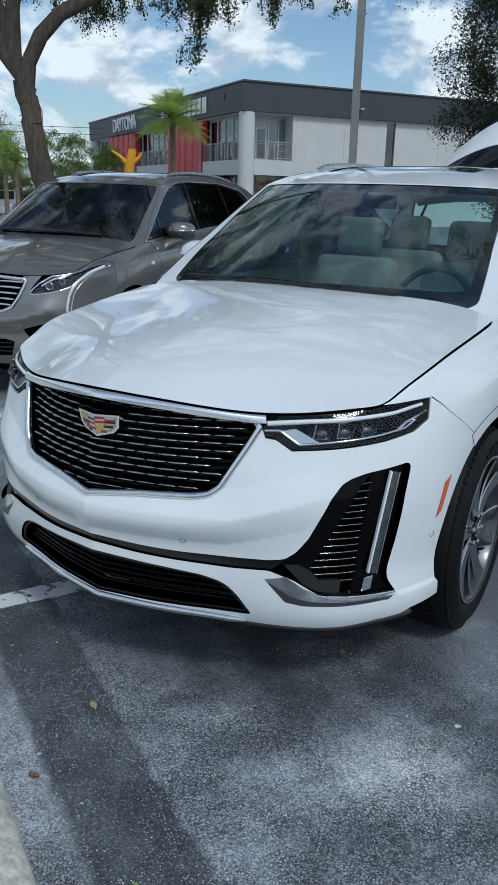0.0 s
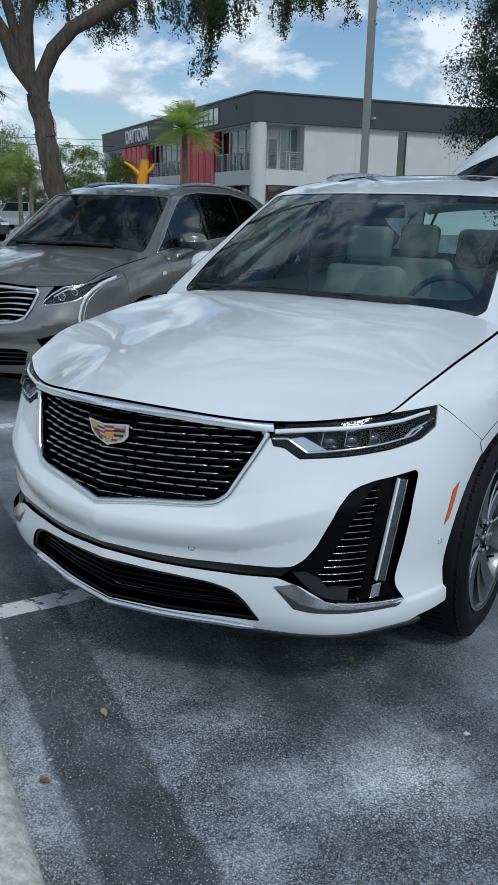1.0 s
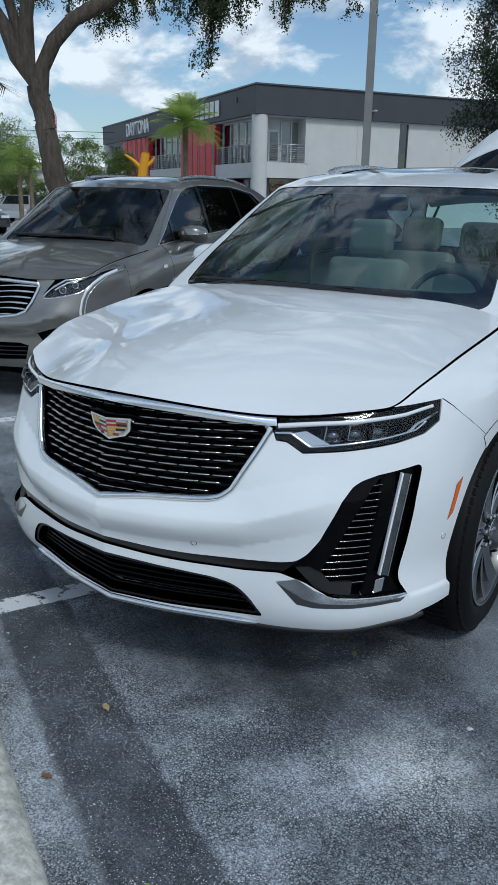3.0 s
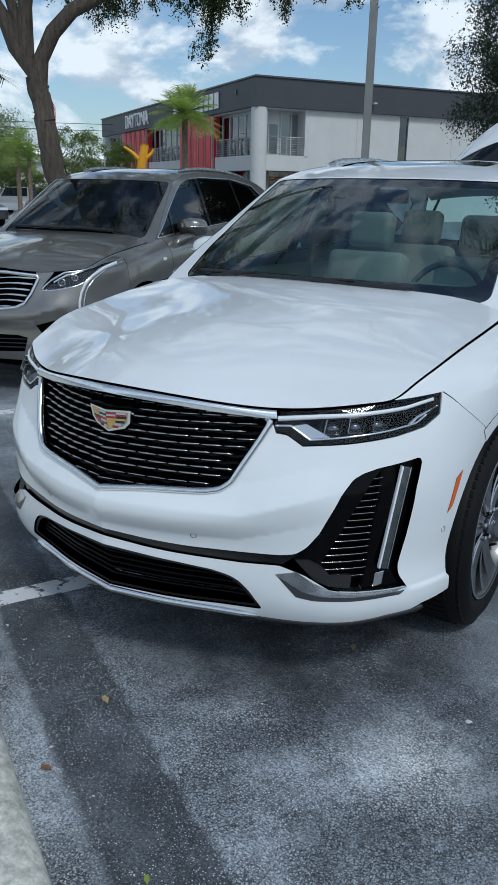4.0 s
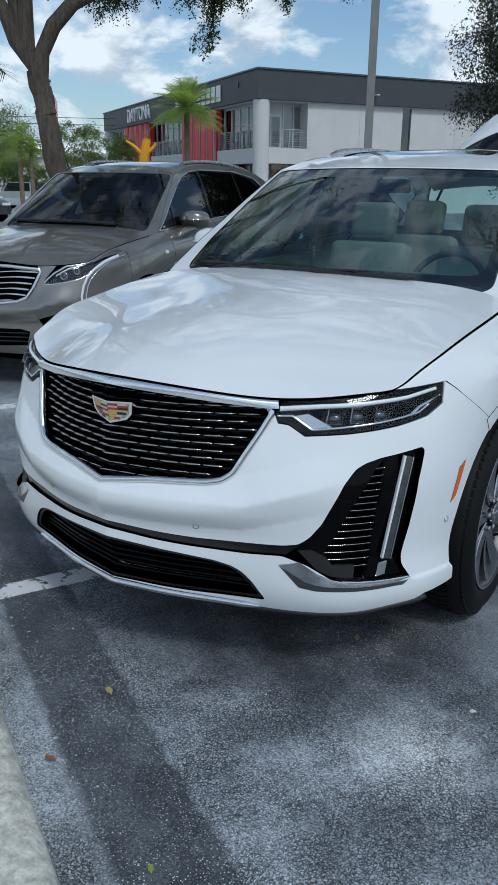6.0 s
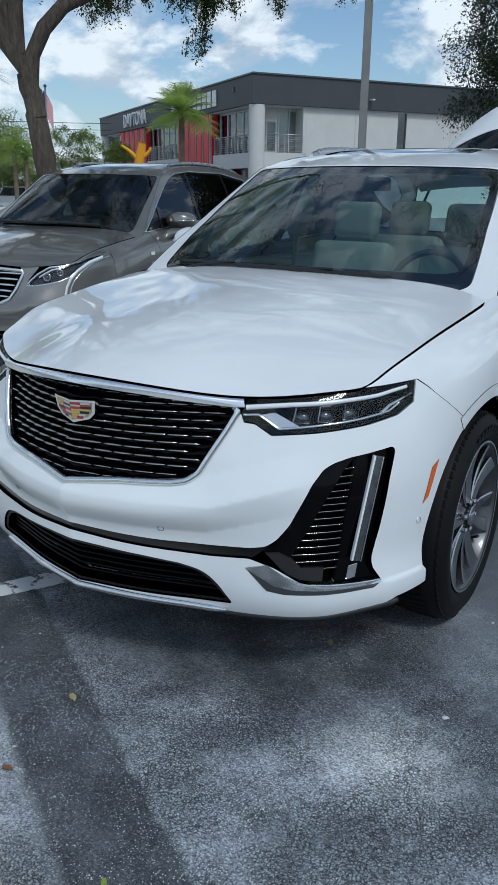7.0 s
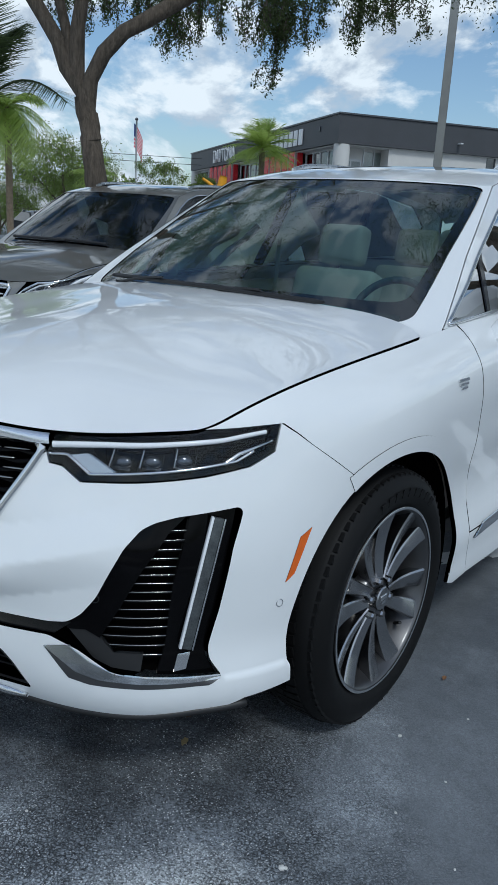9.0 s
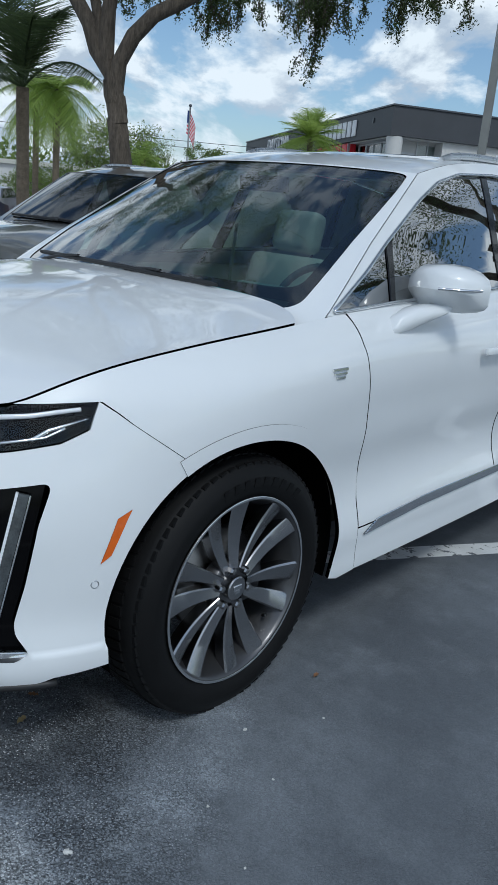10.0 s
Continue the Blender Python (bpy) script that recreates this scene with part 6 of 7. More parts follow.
def broad_tree(name, label, base, trunk, limbs, clumps, radii, per, size, leaf, seed, droop=0.4, twig=0.02, category="tree"):
    """A trunk, tapering limbs, a twig to each clump, and many small leaves."""
    rnd = np.random.RandomState(seed)
    tree = thing(name, label, category, pose(*base))
    q, r = limb(trunk[0], trunk[1], trunk[2], rnd, 0.10, 22)
    r[:3] *= np.array([1.25, 1.10, 1.03])
    tube("trunk", q, r, BARK, tree, 18)
    spots = [q[-1]]
    for pts, r0, r1 in limbs:
        p, rr = limb(pts, r0, r1, rnd, 0.25, 16)
        tube("limb", p, rr, BARK, tree, 10)
        spots += list(p[3:])
    spots = np.array(spots)
    v, f, base_n = [], [], 0
    for c in clumps:
        spots = np.vstack([spots, c])
        k = np.argmin(((spots[:-1] - c) ** 2).sum(1))
        a = spots[k]
        mid = (a + c) / 2 + rnd.normal(size=3) * 0.12 * np.linalg.norm(c - a) + np.array([0, 0, 0.1])
        pts = np.array([a, (a + mid) / 2, mid, (mid + c) / 2, c])
        tv, tf = tube_data(pts, np.linspace(twig * 1.6, twig * 0.35, 5), 4)
        v.append(tv)
        f += [tuple(i + base_n for i in fc) for fc in tf if len(fc) == 4]
        base_n += len(tv)
    if v:
        fast_mesh("twig_mass", np.concatenate(v), np.array([x for x in f]), BARK, tree, kind="stuff")
    lv, lf = leaves(np.array(clumps), radii, per, size, rnd, droop)
    fast_mesh("crown", lv, lf, leaf, tree, kind="stuff")
    return tree


def crown_points(n, center, size, rnd, low=-1.0, hollow=0.45):
    out = []
    while len(out) < n:
        p = rnd.uniform(-1, 1, 3)
        d = np.linalg.norm(p)
        if hollow < d < 1 and p[2] > low and rnd.rand() < 0.35 + 0.65 * (noise.noise(Vector(p * 2.4)) > -0.05):
            out.append(np.array(center) + p * np.array(size))
    return np.array(out)


def palm(name, label, base, height, r, fronds, length, leaf, seed, lean=(0, 0), dense=22, droop=1.0, hang=0.0, blade=0.011):
    rnd = np.random.RandomState(seed)
    tree = thing(name, label, "palm tree", pose(*base))
    n = 26
    z = np.linspace(0, height, n)
    q = np.stack([lean[0] * (z / height) ** 2, lean[1] * (z / height) ** 2, z], 1)
    rr = r * (1 + 0.25 * np.exp(-z / 0.5)) * (1 + 0.05 * (np.arange(n) % 2))
    tube("trunk", q, rr, PALM_BARK, tree, 12)
    top = q[-1]
    v, f, b0 = [], [], 0
    for k in range(fronds):
        az = k * 2.4 + rnd.uniform(-0.3, 0.3)
        el = rnd.uniform(-0.35, 1.35) - hang
        L = length * rnd.uniform(0.8, 1.1)
        m = 11
        t = np.linspace(0, 1, m)
        out = L * (np.cos(el) * t)
        up = L * (np.sin(el) * t - 0.55 * droop * t ** 2 * (0.5 + math.cos(el) * 0.5))
        dirh = np.array([math.cos(az), math.sin(az), 0])
        pts = top + out[:, None] * dirh + up[:, None] * np.array([0, 0, 1.0])
        tv, tf = tube_data(pts, np.linspace(0.022, 0.006, m) * length / 1.6, 4)
        v.append(tv)
        f += [tuple(i + b0 for i in fc) for fc in tf if len(fc) == 4]
        b0 += len(tv)
        side = np.cross(dirh, (0, 0, 1))
        for j in range(dense):
            s = 0.12 + 0.88 * (j + rnd.rand()) / dense
            i = min(int(s * (m - 1)), m - 2)
            p = pts[i] + (pts[i + 1] - pts[i]) * (s * (m - 1) - i)
            tang = (pts[i + 1] - pts[i])
            tang = tang / np.linalg.norm(tang)
            w = length * 0.34 * math.sin(0.25 + s * 2.6) * rnd.uniform(0.8, 1.15)
            for sd in (-1, 1):
                tip = p + side * sd * w * 0.8 + tang * w * 0.6 + np.array([0, 0, -0.25 * w * droop + rnd.uniform(-0.1, 0.15) * w])
                e = tang * length * blade
                v.append(np.array([p - e, p + e, tip + e * 0.2, tip - e * 0.2]))
                f.append((b0, b0 + 1, b0 + 2, b0 + 3))
                b0 += 4
    fast_mesh("frond_mass", np.concatenate(v), np.array(f), leaf, tree, kind="stuff")
    return tree


# the oak that hangs over the bays
_rn = np.random.RandomState(11)
OAK_AT = (-7.9, 7.6, 0)
def strands(n, box_lo, box_hi, rnd, length=(0.3, 1.1), gap=0.10):
    """Hanging sprays: strings of small clumps below a start."""
    out = []
    for _ in range(n):
        p = rnd.uniform(box_lo, box_hi)
        d = np.array([rnd.normal(0, 0.25), rnd.normal(0, 0.25), -1.0])
        for k in range(int(rnd.uniform(*length) / gap)):
            out.append(p + d * gap * k + rnd.normal(0, 0.03, 3))
    return np.array(out)




def along_row(p):
    """Turns clumps to lie along the outer row of boughs."""
    return np.stack([-0.75 + 0.82 * p[:, 0] - 0.57 * p[:, 1], 4.9 + 0.57 * p[:, 0] + 0.82 * p[:, 1], p[:, 2]], 1)


_body = np.concatenate([crown_points(300, (2.2, 1.8, 8.2), (6.2, 5.6, 3.2), _rn, -0.9), along_row(crown_points(260, (0, 0, 6.75), (4.2, 2.2, 0.9), _rn, -1, 0.0)), crown_points(80, (-2.5, 0.0, 6.4), (3.0, 2.6, 1.3), _rn, -0.8, 0.2), crown_points(110, (0.9, -2.4, 7.1), (2.4, 1.8, 0.9), _rn, -1.0, 0.0), crown_points(130, (-2.4, -0.6, 7.6), (3.6, 2.6, 0.9), np.random.RandomState(12), -1.0, 0.0)])
# the crown opens towards its fellow
_body = _body[~((_body[:, 0] > 3.6) & (_body[:, 0] < 5.7) & (_body[:, 1] < -0.9))]
_hang = np.concatenate([along_row(strands(200, (-4.2, -1.6, 5.4), (3.2, 1.4, 6.3), _rn, (0.2, 0.85))), along_row(strands(16, (-0.15, -0.5, 5.35), (0.75, 0.6, 5.75), _rn, (0.5, 1.0))), along_row(strands(4, (0.38, -0.1, 5.2), (0.55, 0.1, 5.3), _rn, (0.9, 1.35))), along_row(strands(10, (-1.8, -0.5, 5.2), (-1.0, 0.4, 5.5), _rn, (0.4, 0.8))), strands(22, (-0.4, 1.2, 4.9), (2.2, 3.2, 5.4), _rn, (0.3, 0.8))])
_oak = np.concatenate([_body, _hang])
_size = np.concatenate([_rn.uniform(0.30, 0.60, len(_body)), _rn.uniform(0.08, 0.17, len(_hang))])
broad_tree("live_oak", "tall live oak with drooping dark leaves and forked trunk", OAK_AT,
           ([(0.10, 0.05, 0), (0.12, 0.05, 1.2), (0.04, 0.0, 2.3), (-0.12, -0.07, 3.1)], 0.184, 0.138),
           [([(0.01, -0.02, 2.5), (-0.11, -0.06, 3.05), (-0.24, -0.14, 3.5), (-0.75, -0.5, 4.4), (-1.2, -0.9, 5.6), (-1.6, -1.4, 7.4)], 0.144, 0.06), ([(0.01, -0.02, 2.5), (-0.08, -0.04, 3.05), (0.0, 0.0, 3.45), (0.38, 0.30, 4.0), (1.15, 0.8, 4.55), (2.2, 1.3, 5.6), (3.6, 1.9, 6.8)], 0.144, 0.05),
            ([(-0.20, -0.12, 3.38), (-0.15, -0.1, 4.6), (0.2, 0.2, 6.2), (0.5, 0.6, 8.2)], 0.105, 0.05), ([(-0.22, -0.13, 3.42), (-0.5, -0.3, 4.8), (-0.2, -0.6, 6.2), (0.6, -1.2, 7.6)], 0.090, 0.04),
            ([(1.15, 0.8, 4.55), (1.2, 2.2, 5.6), (0.2, 4.4, 6.6), (-2.0, 4.4, 7.0)], 0.10, 0.04), ([(2.2, 1.3, 5.6), (3.5, 1.2, 5.9), (5.0, 2.2, 6.1)], 0.08, 0.03), ([(0.2, 0.2, 6.2), (1.6, -0.6, 7.2), (3.2, -1.4, 7.9)], 0.09, 0.03)],
           _oak, _size, np.where(np.arange(len(_oak)) < len(_body), 110, 26), 0.066, OAK_LEAF, 3, 0.6, 0.009)

# a second oak whose crown hangs over the white car
_rn = np.random.RandomState(21)
_c2 = np.concatenate([crown_points(26, (-7.6, -10.0, 7.0), (1.1, 1.4, 0.8), _rn, -1.0, 0.0), crown_points(20, (-4.2, -8.4, 7.4), (1.6, 0.5, 0.5), _rn, -1.0, 0.0), crown_points(300, (-1.2, -3.6, 8.2), (4.6, 5.2, 1.8), _rn, -1.0, 0.1), crown_points(60, (-6.2, -1.5, 5.7), (1.5, 1.3, 0.9), _rn, -1.0, 0.0), crown_points(44, (2.4, -1.2, 5.9), (2.6, 2.4, 1.3), _rn, -1.0, 0.0)])
broad_tree("live_oak", "broad live oak hanging over the white car", (3.6, 12.6, 0),
           ([(0, 0, 0), (0.05, 0.02, 1.5), (-0.1, -0.1, 3.4)], 0.30, 0.24),
           [([(-0.1, -0.1, 3.3), (-1.0, -1.2, 5.4), (-1.8, -3.2, 7.4), (-2.0, -6.5, 8.4)], 0.18, 0.04), ([(-0.1, -0.1, 3.3), (-1.6, -0.2, 5.4), (-4.2, -0.8, 6.4), (-6.0, -1.4, 6.2)], 0.16, 0.03), ([(-0.1, -0.1, 3.4), (0.6, -1.5, 5.8), (1.0, -4.0, 8.0)], 0.16, 0.05), ([(-0.1, -0.1, 3.4), (0.6, 1.0, 5.6), (0.4, 1.2, 8.0)], 0.16, 0.05), ([(-0.1, -0.1, 3.4), (1.2, -0.6, 4.8), (2.8, -1.4, 5.8), (4.4, -2.0, 6.0)], 0.13, 0.03)],
           _c2, _rn.uniform(0.35, 0.7, len(_c2)), 300, 0.052, OAK_LEAF, 5, 0.7, 0.006)

# the dark cedar beside the showroom
_rn = np.random.RandomState(31)
_c3 = []
for _k in range(900):
    _h = _rn.rand() ** 0.8
    _a = _rn.uniform(0, 2 * math.pi)
    _w = (2.5 * min(1, 1.5 * (1 - _h)) ** 0.6 + 0.3) * (0.82 + 0.25 * math.sin(_a * 3 + _h * 9))
    _q = _rn.rand() ** 0.5
    _c3.append((_w * _q * math.cos(_a), _w * _q * math.sin(_a), 1.6 + 8.4 * _h - 0.3 * _q))
broad_tree("cedar", "tall dark green cedar with ragged outline", (-2.45, 18.85, 0), ([(0, 0, 0), (0.05, 0, 3), (0, 0.05, 9.4)], 0.22, 0.05), [([(0, 0, 2 + k), (1.2 * math.cos(k * 2.4), 1.2 * math.sin(k * 2.4), 2.3 + k)], 0.06, 0.02) for k in range(7)],
           np.array(_c3), 0.44, 380, 0.078, CEDAR_LEAF, 7, 0.5, 0.012)

# palms
palm("sabal_palm", "young palm with bushy light green fronds by the showroom", (-18.4, 25.6, 0), 4.35, 0.115, 64, 1.55, PALM_LEAF, 41, dense=26, droop=0.6, hang=-0.12)
palm("sabal_palm", "tall palm with drooping fronds coloured as in shade", (-13.75, 9.7, 0), 3.5, 0.135, 17, 2.9, PALM_SHADED, 42, (-0.05, 0.0), dense=54, droop=1.15, hang=-0.55, blade=0.0055)
palm("sabal_palm", "tall slim palm with light green hanging fronds", (-22.3, 16.5, 0), 4.75, 0.115, 50, 1.75, PALM_LEAF, 43, dense=26, droop=1.3, hang=0.35)
palm("sabal_palm", "slim palm with pale green hanging fronds", (-25.2, 17.6, 0), 4.95, 0.115, 44, 1.6, PALM_LEAF, 44, dense=26, droop=1.3, hang=0.35)
palm("sabal_palm", "short palm with light green fronds before a wall", (-23.3, 21.3, 0), 2.95, 0.085, 40, 1.15, PALM_LEAF, 45, dense=22, droop=1.0)
palm("sabal_palm", "short slim palm beside another palm", (-23.0, 21.6, 0), 2.5, 0.08, 16, 0.7, PALM_LEAF, 46, dense=18, droop=1.0)


def round_tree(label, x, y, height, r, seed, leaf=BUSH_LEAF, trunk=0.12, n=130, per=110, size=0.10, low=0.42, category="tree"):
    rn = np.random.RandomState(seed)
    c = crown_points(n, (0, 0, height * (1 + low) / 2), (r, r, height * (1 - low) / 2), rn, -0.9, 0.25)
    return broad_tree("shade_tree", label, (x, y, 0), ([(0, 0, 0), (0.05, 0.03, height * 0.3), (0, 0, height * 0.62)], trunk, trunk * 0.5),
                      [([(0, 0, height * low * 0.7), (r * 0.5 * math.cos(a), r * 0.5 * math.sin(a), height * 0.62)], trunk * 0.6, trunk * 0.2) for a in (0.4, 2.5, 4.4)], c, rn.uniform(0.3, 0.6, n) * r / 2.2, per, size, leaf, seed, 0.3, 0.012, category)


round_tree("small round leafy tree beside the showroom", -25.8, 27.3, 4.15, 1.45, 51, n=110, low=0.25)
round_tree("round leafy tree beyond the showroom's end", -32.2, 37.9, 4.2, 1.0, 52, per=90, size=0.12)
round_tree("tall pale green tree at the lot's edge", -36.2, 30.2, 5.7, 3.4, 53, n=170, per=90, size=0.14)
round_tree("broad leafy tree at the lot's edge", -41.5, 36.0, 4.0, 2.6, 54, n=150, per=80, size=0.16)
round_tree("low leafy tree among hedges", -44.0, 31.0, 3.2, 3.0, 55, n=130, per=80, size=0.14, low=0.15)
round_tree("low leafy tree among hedges", -46.5, 25.0, 2.9, 3.2, 56, n=130, per=80, size=0.14, low=0.12)
round_tree("low pale green bush beside the flagpole", -36.5, 34.0, 3.0, 1.5, 58, n=90, per=90, size=0.13, low=0.15)
round_tree("low pale green bush behind parked cars", -40.0, 28.5, 3.0, 2.6, 59, n=90, per=90, size=0.13, low=0.1)
round_tree("low pale green bush behind parked cars", -44.5, 21.0, 2.8, 2.8, 60, n=90, per=90, size=0.13, low=0.1)


# far woods closing the horizon all round
_rn = np.random.RandomState(71)
_cs, _rs = [], []
for _k in range(900):
    _a = _rn.uniform(0, 2 * math.pi)
    _d = _rn.uniform(95, 150)
    _h = 5.5 + 3.0 * noise.noise(Vector((math.cos(_a) * 4, math.sin(_a) * 4, 0)))
    for _j in range(3):
        _cs.append((_d * math.cos(_a) + _rn.normal(0, 2), _d * math.sin(_a) + _rn.normal(0, 2), max(0.6, _h * _rn.rand() ** 0.7)))
        _rs.append(_rn.uniform(1.4, 2.6))
_v, _f = leaves(np.array(_cs), np.array(_rs), 26, 0.75, _rn, 0.2, 0.8, 0.6)
_woods = fast_mesh("far_woods", _v, _f, BUSH_LEAF, None, kind="stuff")
tagged(_woods, "belt of distant green trees round the lot", "woods")


# ---- the grey car beside it ----
def grey_suv(m):
    car = thing("suv", "bronze grey metallic suv with chrome slatted grille parked alongside", "car", m)
    car.scale = (0.968, 0.93, 1.0)
    S, W = SHELL, SHELL.wrap
    tip = S.fy([(0.745, 1.026)])
    seam = S.fy([(0.740, 0.975), (0.728, 0.892), (0.738, 0.834)])
    a_seam = math.degrees(math.atan2(0.834 - ARCH_Z, ARCH_Y - 0.738))
    arch_front = S.fy(arch_line(a_seam, -8, 16, ARCH_Y))
    grille = S.fx([(0.0, 0.950), (0.28, 0.938), (0.482, 0.912), (0.492, 0.892), (0.452, 0.776), (0.410, 0.706), (0.355, 0.680), (0.16, 0.655), (0.0, 0.640)])
    lamp_low = np.concatenate([S.fx([(0.520, 0.808), (0.575, 0.806), (0.68, 0.822), (0.745, 0.838), (0.795, 0.866), (0.820, 0.912)]), S.fy([(0.47, 0.962), (0.56, 0.988), (0.66, 1.010)])])
    lamp_top = S.fx([(0.545, 0.845), (0.590, 0.890), (0.630, 0.918)])
    us = np.linspace(float(S.fx([(0.475, 0.905)])[0][0]), float(S.fx([(0.60, 0.90)])[0][0]), 5)
    rim = np.stack([us, S.top(us) - 0.004], 1)
    bottom = S.fx([(0.915, 0.292), (0.88, 0.278), (0.80, 0.270), (0.50, 0.268), (0.0, 0.284)])
    half = np.concatenate([grille[::-1][:-2], rim, S.fx([(0.53, 0.848)]), lamp_low, tip, seam, arch_front, bottom])
    intake = both(S.fx([(0.0, 0.478), (0.36, 0.472), (0.43, 0.452), (0.40, 0.345), (0.0, 0.335)]))
    side = S.fx([(0.50, 0.548), (0.62, 0.585), (0.80, 0.60), (0.86, 0.575), (0.80, 0.45), (0.58, 0.425)])
    drl = S.fx([(0.700, 0.800), (0.742, 0.838), (0.762, 0.835), (0.752, 0.70), (0.752, 0.60), (0.722, 0.60), (0.712, 0.72)])
    panel("front_bumper", W, both(half), BRONZE, car, [intake, side, side[::-1] * (-1, 1)], step=0.035, edge=0.018, flange=0.014)
    panel("intake_back", W, intake, VOID_BLACK, car, step=0.06, edge=0.03, depth=0.03, flange=0.0)
    for k in range(3):
        ue = float(S.fx([(0.42, 0.40)])[0][0])
        q = np.stack([np.linspace(-ue, ue, 24), np.full(24, 0.372 + 0.034 * k)], 1)
        tube("intake_slat", W(q[:, 0], q[:, 1]) - normals_of(W, q) * 0.015, 0.007, GLOSS_BLACK, car, 6)
    suv_shell(car, BRONZE, seam, a_seam, DARK_GLASS, GREY_SCREEN, CHROME, (0.752, 1.026))
    # grille: thick bright frame and split bars
    g = both(grille)
    panel("grille_back", W, g, VOID_BLACK, car, step=0.06, edge=0.03, depth=0.05, flange=0.0)
    ring = np.concatenate([grille, (grille * (-1, 1))[::-1][1:-1]])
    pts = resample(ring, 0.02)
    tube("grille_surround", W(pts[:, 0], pts[:, 1]) - normals_of(W, pts) * -0.002, 0.015, CHROME, car, 8, True, "thick bright chrome surround")
    for k in range(6):
        z = 0.688 + 0.042 * k
        w = float(np.interp(z, [0.68, 0.72, 0.90], [0.36, 0.40, 0.475]))
        ue = float(S.fx([(w, z)])[0][0])
        q = np.stack([np.linspace(-ue, ue, 26), z + 0.004 * np.cos(np.linspace(-9, 9, 26))], 1)
        q[:, 0] += 1e-4
        tube("grille_bar", W(q[:, 0], q[:, 1]) - normals_of(W, q) * 0.012, 0.0150 + 0.004 * np.sin(np.linspace(-9, 9, 26)), CHROME, car, 6, False, "bright slatted bar", 0.55)
    crest_shield(car, seat_on(W, 0.004, 0.80, -0.010), (1.2, 1.2, 1.2))
    for mir in (False, True):
        sx = -1 if mir else 1
        lamp = new("headlight")
        lamp.parent = car
        tip_u = np.linspace(float(S.fx([(0.665, 0.93)])[0][0]), float(tip[0][0]) - 0.03, 10)
        up = np.concatenate([lamp_top, np.stack([tip_u, S.top(tip_u) - 0.010], 1)])
        poly = np.concatenate([up, tip + (-0.006, 0.0), lamp_low[::-1]])
        panel("lens", W, poly, LAMP_CLEAR, lamp, step=0.03, edge=0.015, flange=0.0, mirror=mir)
        panel("housing", W, poly, GLOSS_BLACK, lamp, step=0.03, edge=0.015, depth=0.035, flange=0.0, mirror=mir)
        pts = resample(poly, 0.015)
        tube("lamp_frame", (W(pts[:, 0], pts[:, 1]) - normals_of(W, pts) * 0.008) * (sx, 1, 1), 0.009, CHROME, lamp, 6, True)
        for x, z, r in ((0.655, 0.868, 0.030), (0.735, 0.900, 0.026)):
            u, v = S.fx([(x, z)])[0]
            mm = seat_on(W, u, v, 0.02)
            if mir:
                mm = Matrix.Diagonal((-1, 1, 1, 1)) @ mm @ Matrix.Diagonal((-1, 1, 1, 1))
            vv, ff = lathe([(0.0, r * 0.55), (0.012, r * 0.6), (0.016, r), (0.004, r * 1.1), (-0.01, r * 1.1)], 24)
            ob = mesh_object("projector", [(y, -x_, z_) for x_, y, z_ in vv], ff, DARK_CHROME, lamp)
            ob.matrix_basis = mm
            bm = bmesh.new()
            bmesh.ops.create_uvsphere(bm, u_segments=14, v_segments=8, radius=r * 0.62)
            part("projector_lens", bm, PROJECTOR, lamp, smooth=True).matrix_basis = mm
        p = line_on(W, np.concatenate([S.fx([(0.60, 0.868), (0.68, 0.922), (0.76, 0.945)]), S.fy([(0.46, 0.985), (0.64, 1.022)])]), 0.02, 0.010) * (sx, 1, 1)
        tube("light_blade", p, 0.007, LAMP_CORE, lamp, 6)
        p = line_on(W, np.concatenate([S.fy([(0.64, 0.996), (0.50, 0.962)]), S.fx([(0.822, 0.905), (0.797, 0.850), (0.785, 0.79), (0.783, 0.716), (0.785, 0.60)])]), 0.02, -0.001) * (sx, 1, 1)
        tube("daylight_blade", p, 0.012, LAMP_CORE, lamp, 6, False, "tall clear daytime light blade", 0.7)
        p = line_on(W, np.concatenate([S.fy([(0.70, 0.998), (0.53, 0.958)]), S.fx([(0.838, 0.888), (0.818, 0.840), (0.808, 0.79), (0.806, 0.716), (0.806, 0.60)])]), 0.02, -0.001) * (sx, 1, 1)
        tube("daylight_edge", p, 0.006, CHROME, lamp, 6)
        panel("side_vent", W, side, VOID_BLACK, car, step=0.05, edge=0.03, depth=0.02, flange=0.0, mirror=mir)
        door_mirror(car, sx, BRONZE)
        u, v = S.fy([(1.352, 0.985)])[0]
        mm = seat_on(W, u, v, -0.001)
        if mir:
            mm = Matrix.Diagonal((-1, 1, 1, 1)) @ mm @ Matrix.Diagonal((-1, 1, 1, 1))
        part("wing_badge", boxed(-0.038, 0.038, -0.004, 0.002, -0.016, 0.016, bevel=0.003), CHROME, car).matrix_basis = mm
    part("underbody", boxed(-0.62, 0.62, 0.14, 4.75, 0.20, 0.275), VOID_BLACK, car)
    part("front_bulkhead", boxed(-0.60, 0.60, 0.22, 1.20, 0.26, 0.90), VOID_BLACK, car)

    def back_glass(t, s):
        t, s = np.broadcast_arrays(np.asarray(t, float), np.asarray(s, float))
        a = roof(t, np.ones_like(s))
        b = np.stack([0.80 * t, 4.90 - 0.10 * np.abs(t) ** 2, np.full_like(t, 1.20)], -1)
        return a + (b - a) * (1 - s)[..., None]
